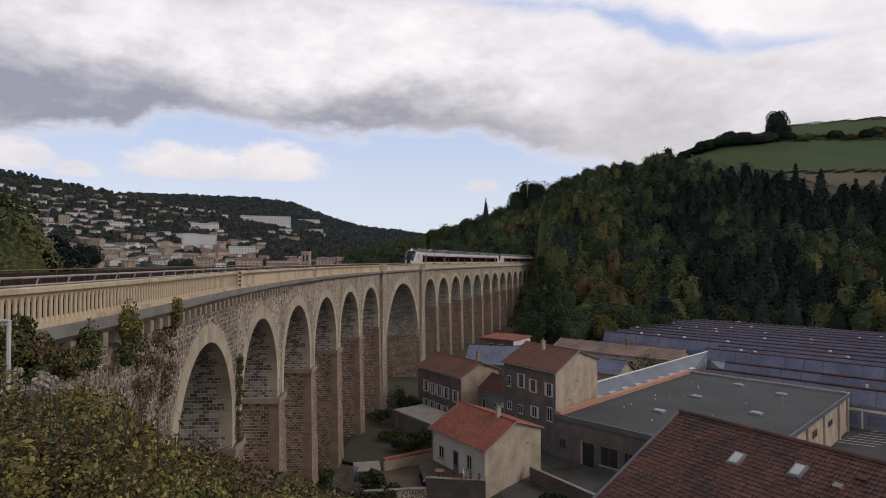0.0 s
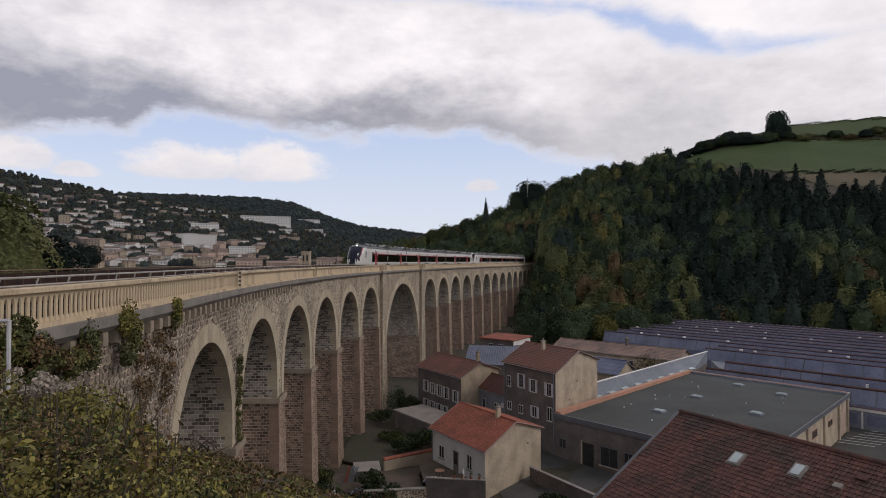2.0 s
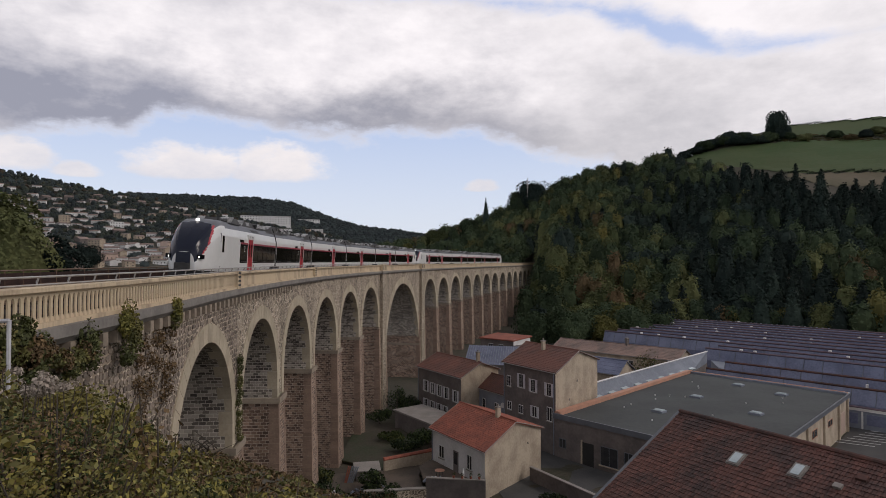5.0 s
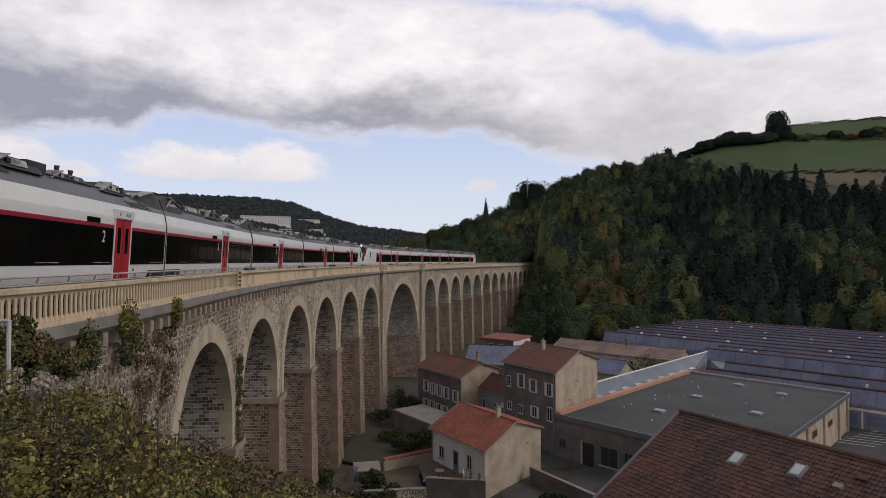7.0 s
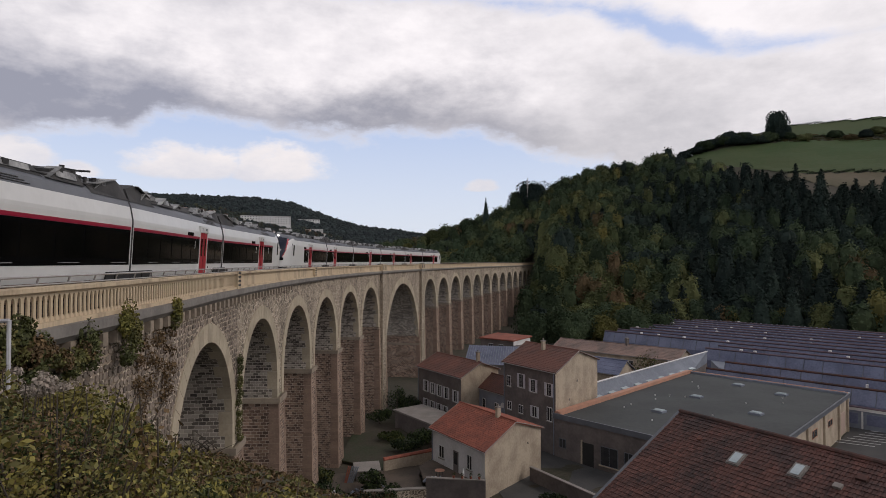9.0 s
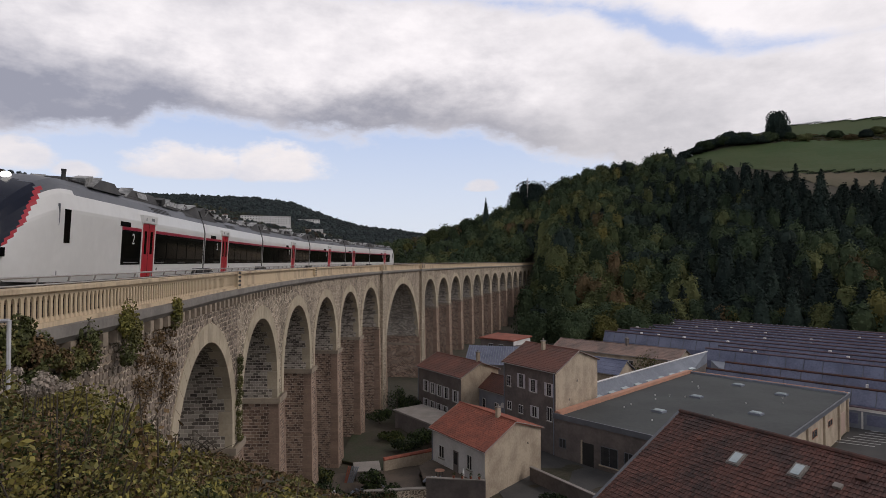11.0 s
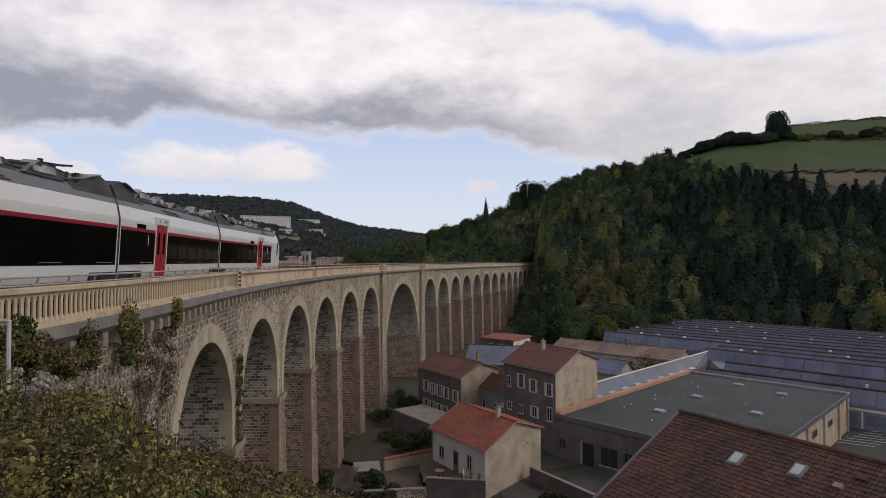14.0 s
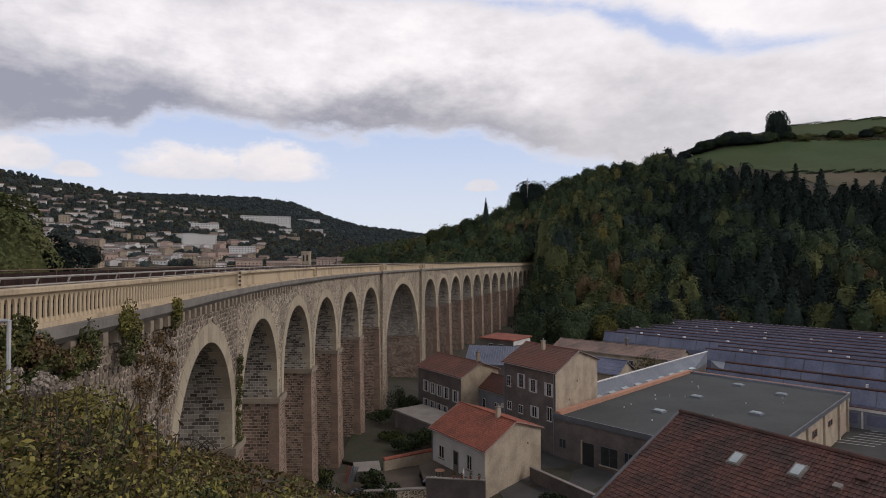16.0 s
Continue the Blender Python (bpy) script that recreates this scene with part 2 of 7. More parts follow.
def on_line(s, off=0.0, z=0.0):
    """A point s metres along the near face and off metres outwards (to the valley side) of it."""
    x, y, a = np.interp(s, _s, _x), np.interp(s, _s, _y), np.interp(s, _s, _a)
    return (float(x + off * math.cos(a)), float(y - off * math.sin(a)), z)


def line_angle(s):
    return float(np.interp(s, _s, _a))


def part(name, verts, faces, material, parent=None, label="", uvs=None, smooth=False):
    """One mesh object from points and faces, under a thing or a part."""
    me = bpy.data.meshes.new(name)
    me.from_pydata([tuple(v) for v in verts], [], [tuple(f) for f in faces])
    if uvs is not None:
        lay = me.uv_layers.new(name="UVMap")
        lay.data.foreach_set("uv", np.array(uvs, dtype=float).ravel())
    if smooth:
        me.polygons.foreach_set("use_smooth", [True] * len(me.polygons))
    me.materials.append(material)
    me.update()
    ob = new(name, me)
    if parent is not None:
        ob.parent = parent
    if label:
        tagged(ob, label)
    return ob


class Shape:
    """Collects points and faces (with UV in metres) for one mesh."""

    def __init__(self):
        self.v, self.f, self.uv = [], [], []

    def face(self, pts, uv=None):
        i = len(self.v)
        self.v += [tuple(p) for p in pts]
        self.f.append(tuple(range(i, i + len(pts))))
        self.uv += list(uv) if uv is not None else [(0.0, 0.0)] * len(pts)

    def quad_loop(self, a, b, uva=None, uvb=None):
        """Faces between two rows of points."""
        for i in range(len(a) - 1):
            uv = None if uva is None else (uva[i], uva[i + 1], uvb[i + 1], uvb[i])
            self.face((a[i], a[i + 1], b[i + 1], b[i]), uv)

    def box(self, c, size, turn=0.0, tilt=None):
        """An upright box: middle, full size, turned about z."""
        hx, hy, hz = (d / 2 for d in size)
        m = Matrix.Translation(c) @ Matrix.Rotation(turn, 4, "Z")
        if tilt is not None:
            m = m @ tilt
        p = [m @ Vector((x, y, z)) for z in (-hz, hz) for x, y in ((-hx, -hy), (hx, -hy), (hx, hy), (-hx, hy))]
        i = len(self.v)
        self.v += [tuple(q) for q in p]
        for f in ((3, 2, 1, 0), (4, 5, 6, 7), (0, 1, 5, 4), (1, 2, 6, 5), (2, 3, 7, 6), (3, 0, 4, 7)):
            self.f.append(tuple(i + k for k in f))
            w = size[0] if f in ((0, 1, 5, 4), (2, 3, 7, 6)) else size[1]
            self.uv += [(0, 0), (w, 0), (w, size[2]), (0, size[2])]
        return self

    def prism(self, outline, z0, z1):
        """An upright prism over a flat outline (anticlockwise)."""
        n = len(outline)
        lo, hi = [(x, y, z0) for x, y in outline], [(x, y, z1) for x, y in outline]
        self.face(lo[::-1], [(p[0], p[1]) for p in lo[::-1]])
        self.face(hi, [(p[0], p[1]) for p in hi])
        d = 0.0
        for i in range(n):
            j = (i + 1) % n
            w = math.dist(lo[i], lo[j])
            self.face((lo[i], lo[j], hi[j], hi[i]), ((d, z0), (d + w, z0), (d + w, z1), (d, z1)))
            d += w
        return self

    def tube(self, pts, r, n=6):
        rings = []
        for i, p in enumerate(pts):
            p = Vector(p)
            d = (Vector(pts[min(i + 1, len(pts) - 1)]) - Vector(pts[max(i - 1, 0)])).normalized()
            side = d.cross(Vector((0, 0, 1)))
            side = side.normalized() if side.length > 1e-3 else Vector((1, 0, 0))
            up = side.cross(d)
            rr = float(r[i] if isinstance(r, (list, tuple)) else r)
            rings.append([p + rr * (math.cos(2 * math.pi * k / n) * side + math.sin(2 * math.pi * k / n) * up) for k in range(n)])
        for a, b in zip(rings, rings[1:]):
            for k in range(n):
                self.face((a[k], a[(k + 1) % n], b[(k + 1) % n], b[k]))
        self.face(rings[0][::-1])
        self.face(rings[-1])
        return self

    def make(self, name, material, parent=None, label="", smooth=False, uv=True):
        return part(name, self.v, self.f, material, parent, label, self.uv if uv else None, smooth)


def thing(name, label, category, group="", kind="", at=None):
    e = new(name)
    e.empty_display_size = 0.2
    if at is not None:
        e.matrix_world = at
    return tagged(e, label, category, group, kind)


# ---- the ground: one sheet, valley, wooded hill, town hill ----
def px_az(x):
    return math.atan((x - 784) / 1100)


def hill_table(rows):
    az = [px_az(x) for x, _ in rows]
    tan = [(463 - y) / 1100 * math.cos(a) for a, (_, y) in zip(az, rows)]
    return az, tan


WOOD = hill_table([(600, 480), (690, 462), (760, 448), (800, 428), (850, 415), (910, 387), (970, 360), (1050, 325), (1100, 316), (1170, 300), (1200, 283), (1300, 243), (1400, 222), (1568, 205), (1900, 195), (3500, 300), (9000, 400)])
TOWN = hill_table([(-6000, 380), (-900, 300), (-200, 290), (0, 302), (100, 323), (220, 346), (300, 357), (400, 372), (470, 385), (560, 410), (640, 432), (720, 455), (800, 480)])
FAR = hill_table([(-200, 380), (100, 370), (230, 346), (340, 350), (460, 355), (520, 364), (600, 394), (640, 405), (700, 411), (760, 420), (830, 432), (1000, 440), (2500, 440)])


def crest(table, az):
    return np.interp(az, table[0], table[1])


def fbm(x, y, k):
    return (np.sin(x * 0.013 * k + 1.3) * np.cos(y * 0.017 * k + 0.4) + 0.6 * np.sin(x * 0.031 * k - y * 0.023 * k) + 0.35 * np.sin(x * 0.07 * k + 2) * np.sin(y * 0.061 * k + 1)) / 1.95


def track_distance(x, y):
    sx, sy = _x[:7700:20], _y[:7700:20]
    d = np.full(np.shape(x), 1e9)
    for i in range(0, len(sx)):
        d = np.minimum(d, np.hypot(x - sx[i], y - sy[i]))
    return d


def ground_height(x, y, carve=True):
    x, y = np.asarray(x, float), np.asarray(y, float)
    r, az = np.hypot(x, y), np.arctan2(x, y)
    d = y + 0.8 * (x + 12.6)
    h = np.interp(d, [0, 10, 20, 33, 40, 56, 68, 80], [25.2, 24.3, 21, 17, 13, 4, 0.5, 0])
    h = h + 0.4 * fbm(x * 12, y * 12, 1) * np.clip(r / 25, 0, 1)
    # wooded hill beyond the viaduct
    rc = np.interp(az, [-0.15, 0.15, 0.7, 1.6], [430, 470, 620, 600])
    rb = np.interp(az, [-0.2, 0.1, 0.2, 0.75, 1.6], [330, 262, 238, 235, 160])
    zc = 27 + rc * crest(WOOD, az)
    t = np.clip((r - rb) / (rc - rb), 0, 1)
    fade = np.clip((az + 0.35) / 0.2, 0, 1) * np.clip((2.2 - az) / 0.5, 0, 1)
    hw = fade * (zc * (0.75 * t + 0.25 * t * t) + np.clip(r - rc, 0, 900) * 0.01 + 3.0 * fbm(x, y, 2.2) * np.clip(t * 4, 0, 1) * np.clip((1 - t) * 6, 0, 1))
    # town hill and the far wooded hill
    rc2 = 1450.0
    t2 = np.clip((r - 520) / (rc2 - 520), 0, 1)
    fade2 = np.clip((0.06 - az) / 0.1, 0, 1) * np.clip((az + 2.3) / 0.4, 0, 1)
    ht = fade2 * ((27 + rc2 * crest(TOWN, az)) * (t2 ** 1.15) + 6 * fbm(x, y, 0.6) * t2 * (1 - t2) * 3)
    t3 = np.clip((r - 1600) / 1300, 0, 1)
    hf = (27 + 2900 * crest(FAR, az)) * t3 * np.clip((1.4 - abs(az)) / 0.4, 0, 1)
    h = np.maximum(np.maximum(h, hw), np.maximum(ht, hf))
    return h


def carve_track(x, y, h):
    d = track_distance(x, y)
    lim = 24.0 + np.clip(d - 8.0, 0, None) * 3.0
    return np.minimum(h, lim)


def build_ground():
    radii = np.concatenate([np.linspace(0.5, 60, 60), 60 * (4600 / 60) ** (np.arange(1, 131) / 130)])
    az = np.concatenate([np.linspace(-0.75, 0.75, 301), np.linspace(0.75, 2 * math.pi - 0.75, 121)[1:-1]])
    A, R = np.meshgrid(az, radii)
    X, Y = R * np.sin(A), R * np.cos(A)
    H = carve_track(X, Y, ground_height(X, Y))
    n = len(az)
    verts = np.stack([X.ravel(), Y.ravel(), H.ravel()], 1)
    faces = [(i * n + j, i * n + (j + 1) % n, (i + 1) * n + (j + 1) % n, (i + 1) * n + j) for i in range(len(radii) - 1) for j in range(n)]
    c = len(verts)
    verts = np.vstack([verts, [0, 0, float(ground_height(0, 0.1))]])
    faces += [(c, (j + 1) % n, j) for j in range(n)]
    faces = [f[::-1] for f in faces]
    ob = part("ground", verts, faces, M["ground"], smooth=True)
    tagged(ob, "valley ground with dry grass, earth and green hill pasture", "ground", kind="structure")


build_ground()

# ---- the viaduct ----
Z_CAP, Z_BASE, Z_CORN = 26.33, 25.23, 24.72
DECK = 8.8                        # width of the masonry
SMALL = [i * BAY for i in range(6)] + [5 * BAY + 2 * GAP + i * BAY for i in range(14)]
BIG = 5 * BAY + GAP
R_SMALL, R_BIG, RING = 5.9, 14.6, 0.98
CROWN, Z_SPRING, Z_IMPOST = 22.65, 16.75, 15.3
CROWN_BIG = 22.4


def arch_list():
    return sorted([(c, R_SMALL, Z_SPRING, CROWN, Z_IMPOST) for c in SMALL] + [(BIG, R_BIG, CROWN_BIG - R_BIG, CROWN_BIG, 7.6)])


def piers():
    """(from, to) along the line of every pier between two arches, and the impost heights."""
    a = arch_list()
    return [(p[0] + p[1], q[0] - q[1], p[4], q[4]) for p, q in zip(a, a[1:])]


viaduct = thing("viaduct", "long curved stone railway viaduct with cream parapet and pale arches", "viaduct")
S_NEAR, S_FAR = -150.0, SMALL[-1] + R_SMALL + 40


def build_viaduct():
    # spandrel walls above the imposts, front and back
    arches = arch_list()
    for name, off, flip in (("spandrel_wall", 0.0, False), ("back_wall", -DECK, True)):
        sh = Shape()

        def col(s0, s1, b0, b1, zt=Z_CORN):
            nz = 6
            q = []
            for k in range(nz):
                za0, za1 = b0 + (zt - b0) * k / nz, b0 + (zt - b0) * (k + 1) / nz
                zb0, zb1 = b1 + (zt - b1) * k / nz, b1 + (zt - b1) * (k + 1) / nz
                pts = [on_line(s0, off, za0), on_line(s1, off, zb0), on_line(s1, off, zb1), on_line(s0, off, za1)]
                uv = [(s0, za0), (s1, zb0), (s1, zb1), (s0, za1)]
                sh.face(pts[::-1] if flip else pts, uv[::-1] if flip else uv)

        s = S_NEAR
        while s < arches[0][0] - R_SMALL - 0.01:
            e = min(s + 4, arches[0][0] - R_SMALL)
            col(s, e, -4, -4)
            s = e
        for i, (c, r, zs, zc, zi) in enumerate(arches):
            n = 24
            ss = [c - r * math.cos(math.pi * k / n) for k in range(n + 1)]
            zz = [zs + (zc - zs) * math.sin(math.pi * k / n) for k in range(n + 1)]
            for k in range(n):
                col(ss[k], ss[k + 1], zz[k], zz[k + 1])
            if i + 1 < len(arches):
                c2, r2, zs2 = arches[i + 1][0], arches[i + 1][1], arches[i + 1][2]
                a, b = c + r, c2 - r2
                lo = min(zi, arches[i + 1][4]) - 0.2
                col(a, (a + b) / 2, lo, lo)
                col((a + b) / 2, b, lo, lo)
        s = arches[-1][0] + R_SMALL
        while s < S_FAR:
            col(s, s + 4, 2, 2)
            s += 4
        sh.make(name, M["rubble"], viaduct, "grey rubble stone wall")
    # vault linings
    for c, r, zs, zc, zi in arches:
        sh = Shape()
        n = 24
        prof = [(c - r, zi)] + [(c - r * math.cos(math.pi * k / n), zs + (zc - zs) * math.sin(math.pi * k / n)) for k in range(n + 1)] + [(c + r, zi)]
        d = 0
        for (s0, z0), (s1, z1) in zip(prof, prof[1:]):
            w = math.hypot(s1 - s0, z1 - z0)
            sh.face([on_line(s0, 0, z0), on_line(s0, -DECK, z0), on_line(s1, -DECK, z1), on_line(s1, 0, z1)], [(0, d), (DECK, d), (DECK, d + w), (0, d + w)])
            d += w
        sh.make("vault", M["darkpier"], viaduct, "dark stone vault lining")
        if r > 10:
            for sg in (-1, 1):
                sh = Shape()
                s0 = c + sg * (r + 0.3)
                s1 = c + sg * (r - 0.18)
                q = [on_line(s0, 0.25, 0), on_line(s1, 0.25, 0), on_line(s1, -DECK - 0.25, 0), on_line(s0, -DECK - 0.25, 0)]
                sh.prism([(p[0], p[1]) for p in (q if sg > 0 else q[::-1])], 7.5, 8.0)
                sh.make("string_course", M["ledge"], viaduct, "dressed stone string course")
    # piers with a slight batter, dressed corners and an impost ledge
    for a, b, z1, z2 in piers():
        zt = min(z1, z2) if abs(z1 - z2) < 0.1 else None
        big = zt is None
        top = Z_IMPOST
        sh = Shape()
        zb, grow = -3.0, 0.022
        rows = []
        for z in np.linspace(zb, top, 8):
            g = (top - z) * grow
            rows.append((z, a - g, b + g, 0.12 + g, -DECK - 0.12 - g))
        for (z0, a0, b0, f0, k0), (zz1, a1, b1, f1, k1) in zip(rows, rows[1:]):
            q0 = [on_line(a0, f0, z0), on_line(b0, f0, z0), on_line(b0, k0, z0), on_line(a0, k0, z0)]
            q1 = [on_line(a1, f1, zz1), on_line(b1, f1, zz1), on_line(b1, k1, zz1), on_line(a1, k1, zz1)]
            for i in range(4):
                j = (i + 1) % 4
                w = math.dist(q0[i], q0[j])
                sh.face((q0[i], q0[j], q1[j], q1[i]), ((0, z0), (w, z0), (w, zz1), (0, zz1)))
        sh.face([on_line(rows[-1][1], rows[-1][3], top), on_line(rows[-1][2], rows[-1][3], top), on_line(rows[-1][2], rows[-1][4], top), on_line(rows[-1][1], rows[-1][4], top)])
        sh.make("pier", M["brickpier"], viaduct, "brown coursed stone pier")
        for edge, sgn in ((a, 1), (b, -1)):
            sh = Shape()
            for k, z in enumerate(np.arange(-2.0, top - 0.6, 0.42)):
                g = (top - z) * grow
                w = 0.62 if k % 2 else 0.42
                s0 = edge - sgn * g - sgn * 0.01
                s1 = s0 + sgn * w
                q = [on_line(s0, 0.145 + g, 0), on_line(s1, 0.145 + g, 0), on_line(s1, -0.4, 0), on_line(s0, -0.4 - w * 0.5, 0)]
                sh.prism([(p[0], p[1]) for p in (q if sgn < 0 else q[::-1])], float(z), float(z) + 0.40)
            sh.make("quoin", M["quoin"], viaduct, "red-brown dressed corner stones")["kind"] = "stuff"
        if not big:
            sh = Shape()
            p0 = [on_line(a - 0.18, 0.3, 0), on_line(b + 0.18, 0.3, 0), on_line(b + 0.18, -DECK - 0.3, 0), on_line(a - 0.18, -DECK - 0.3, 0)]
            sh.prism([(p[0], p[1]) for p in p0], Z_IMPOST - 0.45, Z_IMPOST)
            sh.make("impost", M["ledge"], viaduct, "dressed stone ledge")
    # arch rings
    for c, r, zs, zc, zi in arches:
        ring = RING if r < 10 else 1.35
        proud = 0.05
        n = 22 if r < 10 else 40
        sh_n = 0
        def ringpt(t, out):
            rr, hz = r + out, (zc - zs) + out
            return c - rr * math.cos(t), zs + hz * math.sin(t)
        blocks = [(math.pi * k / n, math.pi * (k + 1) / n) for k in range(n)]
        sh = Shape()
        for t0, t1 in blocks:
            g = 0.0022
            deep = -0.80 if sh_n % 2 else -0.42
            sh_n += 1
            (sa, za), (sb, zb), (sc, z_c), (sd, zd) = ringpt(t0 + g, -0.03), ringpt(t1 - g, -0.03), ringpt(t1 - g, ring), ringpt(t0 + g, ring)
            q = [(sa, za), (sb, zb), (sc, z_c), (sd, zd)]
            fr = [on_line(s, proud, z) for s, z in q]
            bk = [on_line(s, deep, z - 0.002) for s, z in q]
            if c <= BIG + 0.1:
                sh = Shape()
            sh.face(fr[::-1])
            for i in range(4):
                j = (i + 1) % 4
                sh.face((fr[i], fr[j], bk[j], bk[i]))
            if c <= BIG + 0.1:
                sh.make("voussoir", M["ashlar"], viaduct)
        for side in (-1, 1):
            z = zi
            while z < zs - 0.05:
                h = min(0.75, zs - z)
                s0, s1 = (c - r - 0.75, c - r + 0.03) if side < 0 else (c + r - 0.03, c + r + 0.75)
                deep = -0.80 if sh_n % 2 else -0.42
                sh_n += 1
                fr = [on_line(s, proud, zz) for s, zz in ((s0, z + 0.015), (s1, z + 0.015), (s1, z + h), (s0, z + h))]
                bk = [on_line(s, deep, zz) for s, zz in ((s0, z + 0.015), (s1, z + 0.015), (s1, z + h), (s0, z + h))]
                if c <= BIG + 0.1:
                    sh = Shape()
                sh.face(fr)
                for i in range(4):
                    j = (i + 1) % 4
                    sh.face((fr[j], fr[i], bk[i], bk[j]))
                if c <= BIG + 0.1:
                    sh.make("jamb_stone", M["ashlar"], viaduct)
                z += h
        if c > BIG + 0.1:
            sh.make("arch_ring", M["ashlar"], viaduct, "pale dressed stone arch ring")["kind"] = "stuff"
    # deck, cornice and parapets
    def strip(name, material, prof, s0, s1, step, label="", close=True):
        sh = Shape()
        ss = np.arange(s0, s1 + 1e-6, step)
        for u, v in zip(ss, ss[1:]):
            pr = prof + [prof[0]] if close else prof
            d = 0
            for (o0, z0), (o1, z1) in zip(pr, pr[1:]):
                w = math.hypot(o1 - o0, z1 - z0)
                sh.face((on_line(u, o0, z0), on_line(v, o0, z0), on_line(v, o1, z1), on_line(u, o1, z1)), ((u, d), (v, d), (v, d + w), (u, d + w)))
                d += w
        return sh.make(name, material, viaduct, label)

    strip("deck", M["ballast"], [(-0.3, 24.7), (-0.3, 25.66), (-DECK + 0.3, 25.66), (-DECK + 0.3, 24.7)], S_NEAR, S_FAR + 60, 2.0, "grey ballast deck")
    for k, sgn in ((0.0, 1), (-DECK, -1)):
        f = lambda o: k + sgn * o
        far = sgn < 0
        strip("cornice", M["ballast"] if far else M["cornice"], [(f(-0.4), Z_CORN), (f(0.22), Z_CORN), (f(0.42), Z_CORN + 0.2), (f(0.42), Z_BASE), (f(-0.4), Z_BASE)], S_NEAR, S_FAR, 2.0, "grey weathered stone cornice")
        if far:
            rail = Shape()
            for z in (25.45, 25.8, 26.15, 26.55):
                rail.tube([on_line(s, k, z) for s in np.arange(S_NEAR, S_FAR, 3.0)], 0.04, 5)
            rail.make("far_railing", M["rust"], viaduct, "rusty steel railing")
            # solid panel added as the dark backdrop of the open far railing
            strip("far_fence", M["fence"], [(k - 0.02, 25.2), (k + 0.02, 25.2), (k + 0.02, 26.42), (k - 0.02, 26.42)], -60, S_FAR, 2.0, "dark rusty panel added behind the far railing")
            for s in np.arange(-60, 120, 1.6):
                sh = Shape()
                p = on_line(s, k, 0)
                sh.tube([(p[0], p[1], 25.0), (p[0], p[1], 26.55)], 0.035, 5)
                sh.make("far_post", M["rust"], viaduct)
            continue
        strip("parapet_base", M["parapet"], [(f(-0.12), Z_BASE), (f(0.16), Z_BASE), (f(0.16), Z_BASE + 0.14), (f(-0.12), Z_BASE + 0.14)], S_NEAR, S_FAR, 2.0)
        strip("parapet_cap", M["parapet"], [(f(-0.16), Z_CAP - 0.14), (f(0.2), Z_CAP - 0.14), (f(0.2), Z_CAP - 0.02), (f(0.1), Z_CAP), (f(-0.16), Z_CAP)], S_NEAR, S_FAR, 2.0)
        strip("parapet_panel", M["parapet"], [(f(-0.10), Z_BASE + 0.1), (f(-0.02), Z_BASE + 0.1), (f(-0.02), Z_CAP - 0.1), (f(-0.10), Z_CAP - 0.1)], 6.7, S_FAR, 2.0)
        # handrail of steel pipe behind the cap
        rail = Shape()
        ss = np.arange(S_NEAR, S_FAR, 3.0)
        o = f(-0.12)
        rail.tube([on_line(s, o, Z_CAP + 0.25) for s in ss], 0.035)
        rail.make("handrail", M["steel"], viaduct, "grey steel handrail")
        for s in np.arange(-59.65, 140, 1.65):
            sh = Shape()
            p, p2 = on_line(s, o, 0), on_line(s, o - 0.05, 0)
            sh.tube([(p2[0], p2[1], Z_CAP - 0.05), (p2[0], p2[1], Z_CAP + 0.1), (p[0], p[1], Z_CAP + 0.25)], 0.028, 5)
            sh.make("rail_post", M["steel"], viaduct)


build_viaduct()
TRACK, RAIL_Z = -2.7, 25.88


def build_tracks():
    for off in (TRACK, TRACK - 3.55):
        tr = thing("railway_track", "rusty steel rails on concrete sleepers and grey ballast", "railway track", "railway tracks", "structure")
        for dx in (-0.7175, 0.7175):
            sh = Shape()
            ss = np.arange(-300, 480, 3.0)
            for u, v in zip(ss, ss[1:]):
                o0, o1 = off + dx - 0.036, off + dx + 0.036
                sh.quad_loop([on_line(u, o0, RAIL_Z - .16), on_line(u, o0, RAIL_Z), on_line(u, o1, RAIL_Z), on_line(u, o1, RAIL_Z - .16)],
                             [on_line(v, o0, RAIL_Z - .16), on_line(v, o0, RAIL_Z), on_line(v, o1, RAIL_Z), on_line(v, o1, RAIL_Z - .16)])
            sh.make("rail", M["rust"], tr)
        sh = Shape()
        for s in np.arange(-40, 330, 0.9):
            sh.box(on_line(s, off, RAIL_Z - 0.25), (2.4, 0.24, 0.18), -line_angle(s))
        sh.make("sleepers", M["ballast"], tr)


build_tracks()

